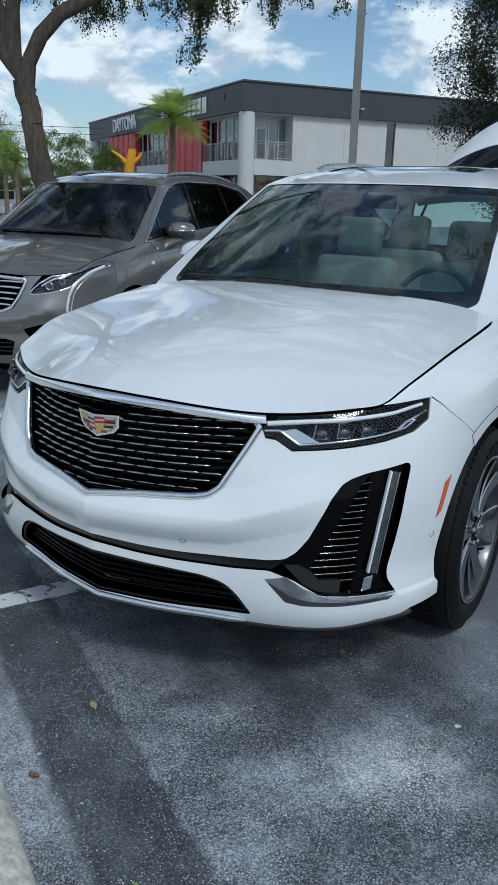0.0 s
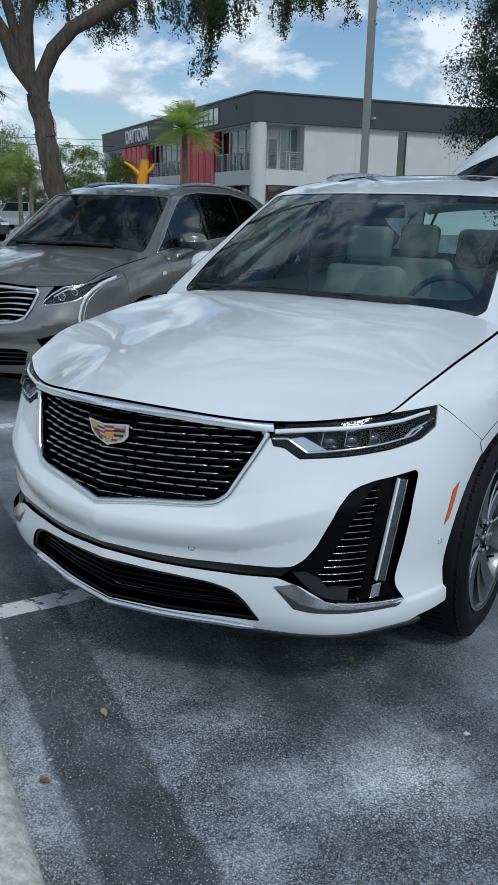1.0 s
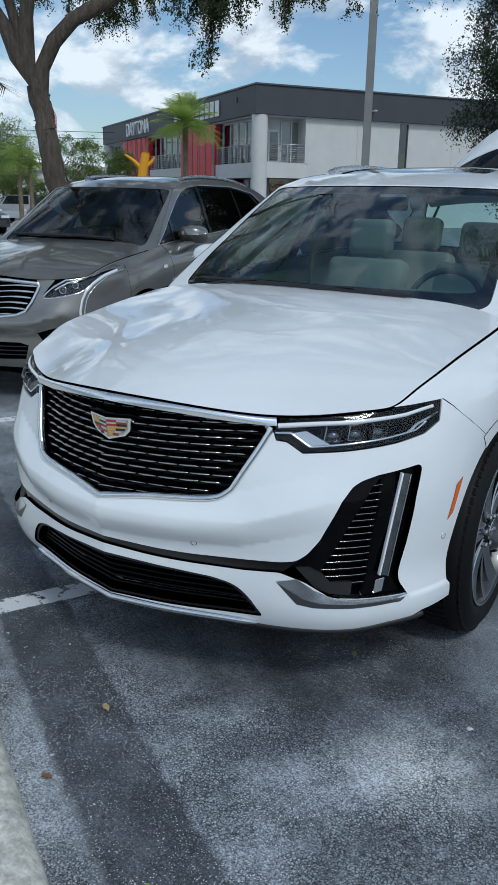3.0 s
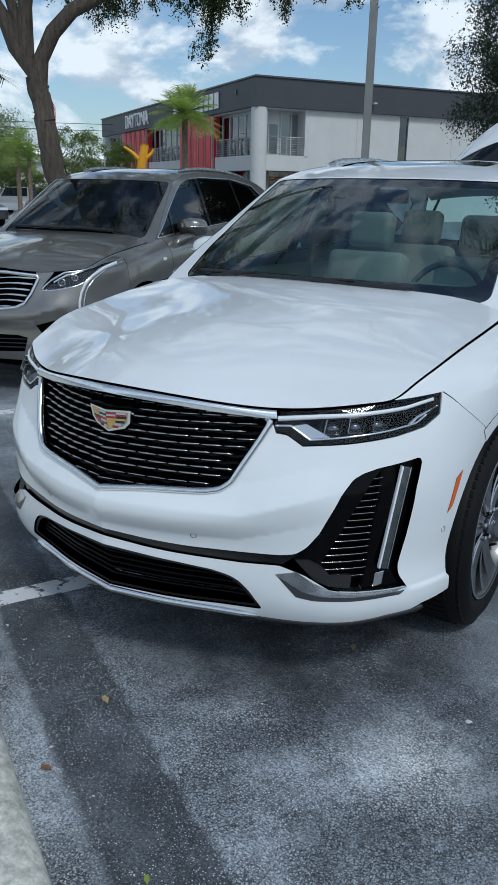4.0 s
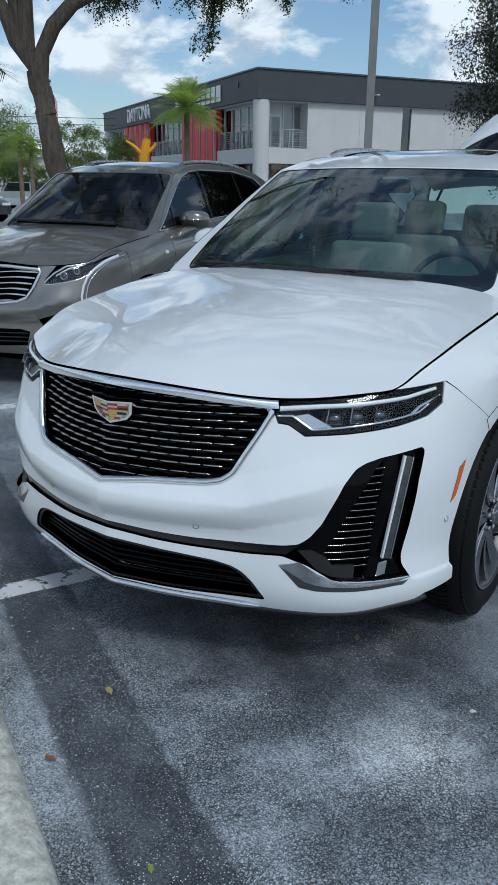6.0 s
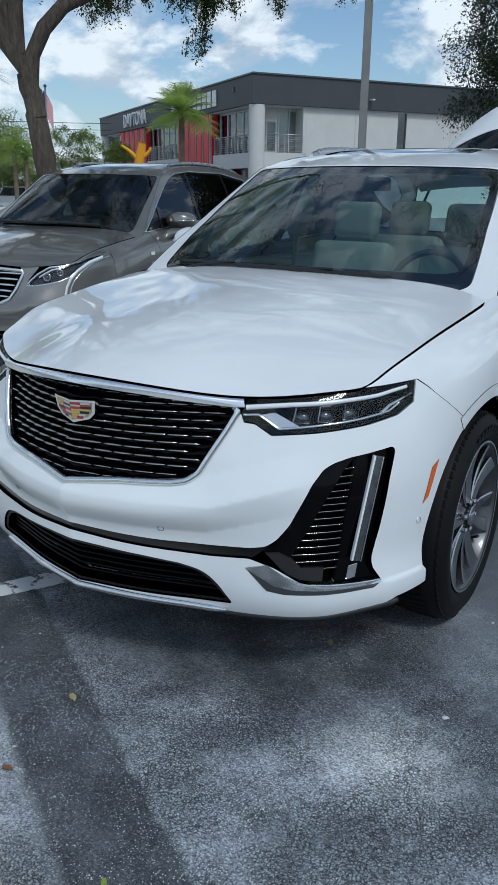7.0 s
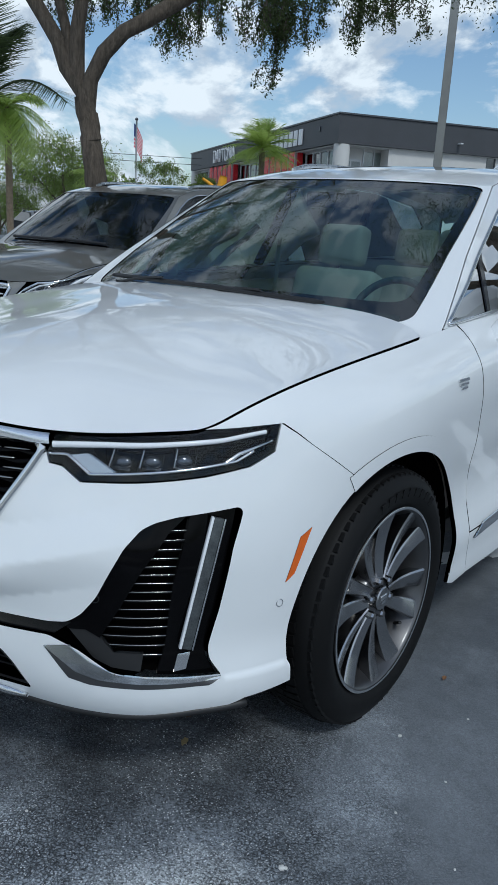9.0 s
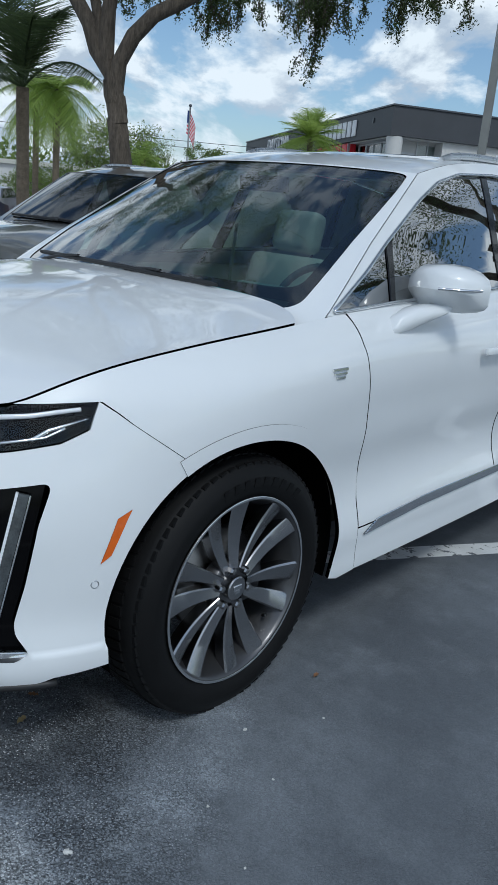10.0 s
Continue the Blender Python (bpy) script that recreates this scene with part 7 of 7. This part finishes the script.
    panel("tailgate", back_glass, np.array([(-1, -0.02), (1, -0.02), (1, 1), (-1, 1)]), BRONZE, car, [np.array([(-0.86, 0.12), (0.86, 0.12), (0.86, 0.92), (-0.86, 0.92)])], step=0.15, edge=0.08, flange=0.012, flip=True)
    panel("rear_glass", back_glass, np.array([(-0.86, 0.12), (0.86, 0.12), (0.86, 0.92), (-0.86, 0.92)]), DARK_GLASS, car, step=0.15, edge=0.08, depth=0.006, flange=0.0, flip=True)
    # dark cabin
    part("cabin_floor", boxed(-0.80, 0.80, 1.25, 4.6, 0.30, 0.36), INTERIOR, car)
    part("dashboard", soft_box(1.50, 0.46, 0.22, 0.07, pose(0, 1.62, 0.99, 6, 0, 0)), INTERIOR, car, angle=45)
    part("firewall", boxed(-0.80, 0.80, 1.22, 1.27, 0.30, 1.08), VOID_BLACK, car)
    for sx in (-1, 1):
        part("door_card", soft_box(0.06, 2.9, 0.66, 0.025, pose(sx * 0.845, 3.0, 0.80)), INTERIOR, car, angle=45)
        seat = new("front_seat")
        seat.parent = car
        seat.matrix_basis = pose(sx * 0.36, 2.32, 0)
        part("seat_cushion", soft_box(0.52, 0.52, 0.17, 0.06, pose(0, -0.02, 0.66, -7, 0, 0)), INTERIOR, seat, angle=50)
        part("backrest", soft_box(0.50, 0.15, 0.58, 0.06, pose(0, 0.27, 0.94, -17, 0, 0)), INTERIOR, seat, angle=50)
        part("headrest", soft_box(0.27, 0.12, 0.21, 0.05, pose(0, 0.37, 1.345, -12, 0, 0)), INTERIOR, seat, angle=50)

    def lining(t, s):
        return roof(t, s) - np.array([0, 0, 0.045])
    panel("headliner", lining, np.array([(-0.96, 0.0), (0.96, 0.0), (0.96, 1.0), (-0.96, 1.0)]), INTERIOR, car, step=0.2, edge=0.1, flange=0.0)

    def cowl(t, s):
        t, s = np.broadcast_arrays(np.asarray(t, float), np.asarray(s, float))
        a = SHELL.bonnet(t * 0.985, np.full_like(t, 0.988)) - np.array([0, 0, 0.022])
        b = screen(t * 0.97, np.full_like(t, 0.05)) - np.array([0, 0, 0.008])
        return a + (b - a) * s[..., None]
    panel("cowl_panel", cowl, np.array([(-0.86, 0.0), (0.86, 0.0), (0.86, 1.0), (-0.86, 1.0)]), MATT_BLACK, car, step=0.1, edge=0.05, flange=0.01)
    for a, b in (((-0.78, 0.10), (0.02, 0.085)), ((-0.10, 0.10), (0.53, 0.075))):
        ts, ss = np.linspace(a[0], b[0], 14), np.linspace(a[1], b[1], 14)
        tube("wiper_blade", screen(ts, ss) + np.array([0, -0.006, 0.012]), 0.010, MATT_BLACK, car, 6, False, "", 1.3)
    return car

# ---- the showroom ----
STUCCO = surface("off_white_stucco", (0.62, 0.61, 0.585), 0.8, 0, 0.07, 1.2, 60, bump=0.004)
CHARCOAL = surface("charcoal_cladding", (0.060, 0.063, 0.070), 0.55, 0.1, 0.14, 1.0, 30)
CAPPING = surface("dark_metal_capping", (0.10, 0.105, 0.115), 0.4, 0.6, 0.1, 2, 60)
RED_METAL = surface("red_ribbed_metal", (0.62, 0.012, 0.022), 0.45, 0.0, 0.12, 1.5, 60)
RED_TRIM = surface("pale_rib_cap", (0.50, 0.42, 0.42), 0.4, 0.4, 0.1, 3, 60)
ROOM_DARK = surface("pale_office_wall", (0.72, 0.72, 0.70), 0.8, 0, 0.25, 0.8, 8)
OFFICE_GLASS = clear_glass("office_glass", (0.84, 0.88, 0.88), gloss=1.8)
ALU = surface("white_aluminium_frame", (0.62, 0.63, 0.64), 0.45, 0.2, 0.06, 5, 80)
RAIL_STEEL = surface("grey_steel_rail", (0.42, 0.43, 0.45), 0.4, 0.6, 0.08, 5, 80)
SIGN_WHITE = surface("white_sign_letter", (0.82, 0.82, 0.82), 0.4, 0, 0.04, 5, 80)
CURTAIN = surface("grey_blind", (0.66, 0.67, 0.67), 0.8, 0, 0.15, 3, 60)


def showroom():
    """Two storeys on a corner: x runs along the signed front, y along the side, the corner at the origin; outside is -x and -y."""
    h = thing("showroom", "two-storey white showroom with charcoal parapet and red ribbed panels", "building",
              Matrix(((-0.822, 0.569, 0, -21.05), (0.569, 0.822, 0, 35.57), (0, 0, 1, 0), (0, 0, 0, 1))))
    P = lambda name, bm, mat, label="", parent=h: part(name, bm, mat, parent, label)
    # parapet
    P("parapet", boxed(-0.25, 32.0, -0.25, 0.25, 5.62, 6.98), CHARCOAL)
    P("parapet", boxed(-0.25, 0.25, 0.251, 26.0, 5.62, 6.98), CHARCOAL)
    P("parapet", boxed(31.5, 32.0, 0.251, 26.0, 5.62, 6.98), CHARCOAL)
    P("capping", boxed(-0.32, 32.07, -0.32, 0.30, 6.98, 7.07, bevel=0.015), CAPPING)
    P("capping", boxed(-0.32, 0.30, 0.301, 26.0, 6.98, 7.07, bevel=0.015), CAPPING)
    P("roof", boxed(0.251, 31.49, 0.251, 26.0, 6.40, 6.60), CAPPING)
    P("soffit", boxed(-0.05, 31.9, -0.05, 25.9, 5.55, 5.615), STUCCO)
    # floors and the band under the balconies
    P("floor_slab", boxed(0.20, 31.9, 0.20, 25.9, 2.95, 3.25), STUCCO)
    P("balcony_band", boxed(0.35, 6.0, 0.0, 0.198, 2.55, 3.32), STUCCO)
    P("balcony_band", boxed(11.9, 19.2, 0.0, 0.198, 2.55, 3.32), STUCCO)
    P("balcony_band", boxed(25.95, 31.6, 0.0, 0.198, 2.55, 3.32), STUCCO)
    P("balcony_band", boxed(0.0, 0.198, 0.35, 2.95, 2.55, 3.32), STUCCO)
    # corner columns
    for x, y in ((0.15, 0.15), (31.6, 0.15)):
        v, f = lathe([(0.0, 0.001), (0.0, 0.42), (5.60, 0.42), (5.60, 0.001)], 28, "x")
        ob = mesh_object("column", [(b, c, a) for a, b, c in v], f, STUCCO, h)
        ob.data.set_sharp_from_angle(angle=radians(40))
        ob.matrix_basis = pose(x, y, 0)
    # side wall with one slim window
    P("side_wall", boxed(0.0, 0.25, 2.95, 8.62, 0, 5.55), STUCCO)
    P("side_wall", boxed(0.0, 0.25, 9.20, 25.9, 0, 5.55), STUCCO)
    P("side_wall", boxed(0.0, 0.25, 8.621, 9.199, 0, 2.9), STUCCO)
    slit = new("slim_window")
    slit.parent = h
    P("window_frame", boxed(0.03, 0.10, 8.62, 8.68, 2.9, 5.55), CAPPING, "", slit)
    P("window_frame", boxed(0.03, 0.10, 9.14, 9.20, 2.9, 5.55), CAPPING, "", slit)
    P("pane", boxed(0.06, 0.075, 8.68, 9.14, 2.9, 5.55), OFFICE_GLASS, "", slit)
    # joints in the side wall
    for y in (5.9, 12.2, 15.6, 19.0):
        P("wall_joint", boxed(-0.012, 0.0, y, y + 0.03, 3.0, 5.55), CONCRETE)
    P("side_band", boxed(-0.02, 0.0, 2.95, 25.9, 2.55, 2.60), CONCRETE)
    # inner walls behind the balconies, with glazing
    def glazed(x0, x1, y, z0, z1, n, nm="glazing"):
        g = new(nm)
        g.parent = h
        P("pane", boxed(x0, x1, y, y + 0.02, z0, z1), OFFICE_GLASS, "", g)
        for k in range(n + 1):
            x = x0 + (x1 - x0) * k / n
            P("mullion", boxed(x - 0.045, x + 0.045, y - 0.05, y + 0.07, z0, z1), ALU, "", g)
        for z in (z0, z1):
            P("transom", boxed(x0, x1, y - 0.045, y + 0.065, z - 0.05, z + 0.05), ALU, "", g)
        return g
    glazed(0.4, 6.0, 0.5, 3.25, 5.5, 5)
    glazed(11.9, 19.2, 0.5, 3.25, 5.5, 6)
    glazed(25.95, 31.2, 0.5, 3.25, 5.5, 4)
    for x0, x1 in ((0.5, 1.5), (2.7, 4.9), (12.2, 14.2), (15.7, 17.9), (28.0, 29.6)):
        P("blind", boxed(x0, x1, 0.68, 0.70, 3.3, 5.5), CURTAIN)
    # recess on the side: a door and windows
    P("recess_wall", boxed(0.9, 1.05, 0.52, 2.95, 3.25, 5.55), STUCCO)
    door = new("balcony_door")
    door.parent = h
    P("door_frame", boxed(0.84, 0.90, 0.54, 1.62, 3.25, 5.0), ALU, "", door)
    for y in (0.50, 1.06):
        P("pane", boxed(0.825, 0.84, y, y + 0.48, 3.42, 4.88), OFFICE_GLASS, "", door)
    P("pane", boxed(0.875, 0.896, 1.75, 2.85, 3.4, 5.4), OFFICE_GLASS)
    for y in (1.70, 2.30, 2.88):
        P("mullion", boxed(0.83, 0.895, y, y + 0.06, 3.25, 5.55), ALU)
    P("recess_end", boxed(0.0, 1.75, 2.75, 2.945, 3.25, 5.55), STUCCO)
    # red ribbed panels
    for x0, x1 in ((6.05, 11.85), (19.25, 25.9)):
        wall = new("ribbed_panel")
        wall.parent = h
        P("panel_sheet", boxed(x0, x1, -0.02, 0.30, 0.0, 5.60), RED_METAL, "", wall)
        n = 5
        for k in range(n):
            x = x0 + (x1 - x0) * (k + 0.5) / n
            P("rib", boxed(x - 0.42, x + 0.42, -0.20, -0.022, 0.0, 5.58, bevel=0.05), RED_METAL, "", wall)
            P("rib_cap", boxed(x - 0.50, x - 0.435, -0.17, -0.022, 0.0, 5.56), RED_TRIM, "pale metal rib edge", wall)
    # balustrades
    def balustrade(a, b):
        r = new("balustrade")
        r.parent = h
        a, b = Vector(a), Vector(b)
        for k in range(8):
            z = 3.42 + 0.115 * k
            tube("rail", [(a.x, a.y, z), (b.x, b.y, z)], 0.028 if k == 7 else 0.017, RAIL_STEEL, r, 6)
        n = max(2, int((b - a).length / 0.85))
        for k in range(n + 1):
            p = a + (b - a) * k / n
            P("post", boxed(p.x - 0.025, p.x + 0.025, p.y - 0.025, p.y + 0.025, 3.30, 4.26), RAIL_STEEL, "", r)
    balustrade((0.55, 0.08, 0), (5.95, 0.08, 0))
    balustrade((11.95, 0.08, 0), (19.15, 0.08, 0))
    balustrade((25.95, 0.08, 0), (31.2, 0.08, 0))
    balustrade((0.08, 0.55, 0), (0.08, 2.90, 0))
    # ground floor: dark shopfront with red showing inside
    P("shopfront", boxed(0.5, 31.4, 0.9, 0.95, 0.0, 2.55), OFFICE_GLASS)
    for k in range(13):
        x = 0.8 + 2.4 * k
        P("mullion", boxed(x - 0.05, x + 0.05, 0.82, 0.98, 0.0, 2.55), ALU)
    P("shopfront", boxed(0.9, 0.95, 0.98, 2.9, 0.0, 2.55), OFFICE_GLASS)
    P("red_counter", boxed(3.0, 10.0, 2.4, 2.6, 0.0, 2.3), RED_METAL)
    P("red_counter", boxed(2.4, 2.6, 1.2, 2.9, 0.0, 2.3), RED_METAL)
    P("rear_room", boxed(0.26, 31.4, 4.6, 4.8, 0.0, 5.5), ROOM_DARK)
    P("end_wall", boxed(31.7, 31.9, 0.5, 25.9, 0, 5.55), STUCCO)
    P("back_wall", boxed(0.0, 31.9, 25.9, 26.0, 0, 6.4), STUCCO)
    # lettering: the town's name, and plain bars for the maker's
    cu = bpy.data.curves.new("sign", "FONT")
    cu.body, cu.size, cu.extrude, cu.align_x, cu.align_y = "DAYTONA", 1.25, 0.05, "CENTER", "CENTER"
    tmp = new("sign", cu)
    dg = bpy.context.evaluated_depsgraph_get()
    me = bpy.data.meshes.new_from_object(tmp.evaluated_get(dg))
    bpy.data.objects.remove(tmp)
    me.materials.clear()
    me.materials.append(SIGN_WHITE)
    sign = new("sign_lettering", me)
    sign.parent = h
    wide = max(v.co.x for v in me.vertices) - min(v.co.x for v in me.vertices)
    sign.matrix_basis = Matrix.Translation((21.2, -0.31, 6.24)) @ Matrix(((-1, 0, 0, 0), (0, 0, -1, 0), (0, 1, 0, 0), (0, 0, 0, 1))) @ Matrix.Diagonal((5.9 / wide, 1.08, 1.0, 1.0))
    sign["label"] = "white block lettering"
    for k in range(10):
        x = 4.75 + k * 0.80
        P("sign_bar", boxed(x, x + 0.56, -0.34, -0.26, 5.86, 6.70, bevel=0.02), SIGN_WHITE, "plain white sign bar")
    # wall lamp
    P("wall_lamp", boxed(-0.62, -0.25, 6.55, 6.72, 6.05, 6.13, bevel=0.02), ALU)
    P("vent_cowl", boxed(2.2, 2.34, -0.31, -0.251, 6.35, 6.60), CAPPING)
    return h


showroom()

# ---- light pole ----
pole = thing("light_pole", "square grey steel light pole on a concrete base", "light pole", pose(-7.31, 18.23, 0, 0, 0, 25))
GALV = surface("dull_galvanised_steel", (0.34, 0.345, 0.335), 0.5, 0.6, 0.12, 3, 90)
part("shaft", boxed(-0.10, 0.10, -0.10, 0.10, 0.55, 9.2, bevel=0.012), GALV, pole)
v, f = lathe([(0.0, 0.001), (0.0, 0.30), (0.62, 0.30), (0.66, 0.26), (0.66, 0.001)], 24)
mesh_object("base", [(b, c, a) for a, b, c in v], f, CONCRETE, pole)
part("bracket", boxed(-0.05, 1.0, -0.04, 0.04, 9.0, 9.1), GALV, pole)
part("lamp_head", boxed(0.7, 1.4, -0.18, 0.18, 8.95, 9.1, bevel=0.03), GALV, pole)

# ---- flag ----
FLAG_RED = surface("flag_red", (0.62, 0.03, 0.06), 0.8, 0, 0.1, 5, 80)
FLAG_WHITE = surface("flag_white", (0.78, 0.78, 0.78), 0.8, 0, 0.05, 5, 80)
FLAG_BLUE = surface("flag_blue", (0.03, 0.05, 0.18), 0.8, 0, 0.1, 5, 80)
flag = thing("flag", "red and white striped flag hanging limp on a pole", "flag", pose(-32.87, 32.74, 0, 0, 0, 40))
tube("pole", [(0, 0, 0), (0, 0, 3.0), (0, 0, 6.70)], 0.05, ALU, flag, 10)
bm = bmesh.new()
bmesh.ops.create_uvsphere(bm, u_segments=12, v_segments=8, radius=0.09, matrix=Matrix.Translation((0, 0, 6.75)))
part("finial", bm, CAPPING, flag, smooth=True)


def flag_cloth(a, b, s0, s1, mat, name, lift=0.0):
    """A piece of the hanging cloth: a to b down the hoist (0 to 1), s0 to s1 along the fly."""
    bm = bmesh.new()
    nu, nv = 14, 3
    rows = []
    for j in range(nv + 1):
        h = a + (b - a) * j / nv
        row = []
        for i in range(nu + 1):
            s = s0 + (s1 - s0) * i / nu
            x = -0.14 + 0.60 * s - 0.10 * s * s
            y = 0.10 * math.sin(s * 9 + h * 3) * s + lift
            z = 6.52 - 1.25 * h - 0.90 * s ** 1.4
            row.append(bm.verts.new((x, y, z)))
        rows.append(row)
    for r0, r1 in zip(rows, rows[1:]):
        for k in range(nu):
            bm.faces.new((r0[k], r0[k + 1], r1[k + 1], r1[k]))
    ob = part(name, bm, mat, flag, smooth=True)
    return ob


for k in range(13):
    flag_cloth(k / 13, (k + 1) / 13, 0.0 if k > 6 else 0.26, 1.0, FLAG_RED if k % 2 == 0 else FLAG_WHITE, "stripe")
flag_cloth(0, 7 / 13, 0.0, 0.26, FLAG_BLUE, "canton")

# ---- inflatable tube figure ----
TUBE_YELLOW = surface("yellow_nylon", (0.80, 0.36, 0.01), 0.55, 0, 0.1, 3, 60)
dancer = thing("inflatable_tube", "yellow inflatable advertising tube with raised arms", "inflatable", pose(-22.33, 27.68, 0, 0, 0, 35))
tube("blower", [(0, 0, 0), (0, 0, 0.5)], 0.35, CAPPING, dancer, 16)
tube("body_tube", spline([0, 1, 2, 3], np.array([(-0.20, 0, 0.5), (-0.10, 0, 1.5), (0.02, 0, 2.5), (0.20, 0, 3.42)]))(np.linspace(0, 3, 24)), np.concatenate([np.linspace(0.24, 0.20, 20), [0.19, 0.19, 0.18, 0.16]]), TUBE_YELLOW, dancer, 14)
for arm in ([(0.05, 0, 2.70), (0.42, 0, 2.98), (0.58, 0, 3.22)], [(-0.02, 0, 2.68), (-0.36, 0, 3.02), (-0.76, 0, 3.28)]):
    tube("arm_tube", spline([0, 1, 2], np.array(arm))(np.linspace(0, 2, 14)), np.linspace(0.11, 0.055, 14), TUBE_YELLOW, dancer, 10)

# ---- far wall, cable, far parked cars ----
wall = thing("far_building", "low white building with a flat roof far across the lot", "building", pose(-58.0, 52.0, 0, 0, 0, 42))
part("wall", boxed(-22, 22, 0, 8, 0, 3.6), STUCCO, wall)
part("roof_edge", boxed(-22.3, 22.3, -0.3, 8.3, 3.6, 4.0), CONCRETE, wall)
for k in range(7):
    part("window", boxed(-19 + 6 * k, -16 + 6 * k, -0.06, -0.004, 0.9, 2.6), ROOM_DARK, wall)
cable = thing("power_line", "thin dark power line strung across the sky", "cable", pose(0, 0, 0))
for z in (6.4, 5.9):
    pts = [(-75 + 60 * t, 28 + 46 * t, z + 0.9 * (2 * t - 1) ** 2) for t in np.linspace(0, 1, 20)]
    tube("wire", pts, 0.022, MATT_BLACK, cable, 5)
for x, y in ((-75, 28), (-15, 74)):
    tube("wire_pole", [(x, y, 0), (x, y, 4), (x, y, 8.2)], 0.14, BARK, cable, 8)


def far_car(label, paint, m):
    """A parked saloon, seen far off."""
    car = thing("parked_car", label, "car", m, "cars parked far off")
    half = [(0.0, 0.35), (0.02, 0.62), (0.35, 0.80), (1.15, 0.92), (1.95, 1.42), (3.2, 1.46), (4.1, 1.02), (4.6, 0.95), (4.65, 0.40)]
    bm = bmesh.new()
    rows = []
    for y, z in half:
        w = 0.88 - 0.22 * max(0, (z - 0.95) / 0.5) - 0.08 * (y < 0.1 or y > 4.6)
        rows.append([bm.verts.new((sx, y, zz)) for sx, zz in ((-w, 0.28), (-w - 0.02, min(z, 0.6)), (-w, z - 0.04), (-w * 0.8, z), (0, z + 0.03), (w * 0.8, z), (w, z - 0.04), (w + 0.02, min(z, 0.6)), (w, 0.28))])
    for r0, r1 in zip(rows, rows[1:]):
        for k in range(8):
            bm.faces.new((r0[k], r0[k + 1], r1[k + 1], r1[k]))
    bm.faces.new(rows[0])
    bm.faces.new(rows[-1])
    part("body", bm, paint, car, angle=50)
    bm = bmesh.new()
    for sx in (-1, 1):
        q = [bm.verts.new((sx * (0.91 - 0.22 * max(0, (z - 0.95) / 0.5)), y, z)) for y, z in ((1.35, 0.98), (1.98, 1.36), (3.1, 1.40), (3.8, 1.05))]
        bm.faces.new(q)
    part("side_glass", bm, DARK_GLASS, car)
    bm = bmesh.new()
    bm.faces.new([bm.verts.new(p) for p in ((-0.72, 1.20, 0.985), (0.72, 1.20, 0.985), (0.58, 1.90, 1.43), (-0.58, 1.90, 1.43))])
    part("windscreen", bm, DARK_GLASS, car)
    bm = bmesh.new()
    bm.faces.new([bm.verts.new(p) for p in ((-0.58, 3.25, 1.47), (0.58, 3.25, 1.47), (0.70, 4.05, 1.07), (-0.70, 4.05, 1.07))])
    part("rear_glass", bm, DARK_GLASS, car)
    v, f = lathe([(0.0, 0.001), (0.0, 0.20), (0.01, 0.22), (0.01, 0.30), (-0.02, 0.32), (-0.2, 0.32)], 24)
    for sx in (-1, 1):
        for y in (0.85, 3.7):
            ob = mesh_object("wheel", v, f, RUBBER, car)
            ob.matrix_basis = pose(sx * 0.90, y, 0.32, 0, 0, 0 if sx > 0 else 180)
        part("tail_light", boxed(sx * 0.50, sx * 0.82, 4.62, 4.68, 0.75, 0.88), ENAMEL_RED, car)
        part("head_light", boxed(sx * 0.50, sx * 0.82, 0.0, 0.06, 0.62, 0.72), LAMP_CORE, car)
    return car


SILVER = surface("silver_paint", (0.50, 0.51, 0.52), 0.35, 0.6, 0.06, 3, 300, coat=0.8)
NAVY = surface("dark_blue_paint", (0.03, 0.04, 0.07), 0.3, 0.4, 0.1, 3, 300, coat=0.8)
RUSSET = surface("dark_red_paint", (0.09, 0.02, 0.02), 0.3, 0.4, 0.1, 3, 300, coat=0.8)
SLATE = surface("slate_grey_paint", (0.04, 0.043, 0.052), 0.3, 0.5, 0.1, 3, 300, coat=0.8)
far_car("silver white car parked across the lot", SILVER, pose(-43.5, 38.0, 0, 0, 0, 120))
far_car("dark blue car parked across the lot", NAVY, pose(-37.6, 36.6, 0, 0, 0, 35))
far_car("slate blue car parked beyond the grey suv", SLATE, pose(-23.6, 19.9, 0, 0, 0, 70))
far_car("white car parked before a pale wall", SILVER, pose(-32.7, 29.3, 0, 0, 0, 35))
far_car("dark red car parked beside a white car", RUSSET, pose(-31.9, 32.3, 0, 0, 0, 35))
far_car("dark car parked by tall palms", NAVY, pose(-17.5, 9.0, 0, 0, 0, 40))
far_car("white car parked by tall palms", SILVER, pose(-24.5, 12.5, 0, 0, 0, 40))
far_car("silver car parked by hedges", SILVER, pose(-29.0, 17.0, 0, 0, 0, 40))

CAR_X = -0.04
white_suv(pose(CAR_X, 0, 0))
grey_suv(pose(-3.405, 2.295, 0, 0, 0, 9.8))
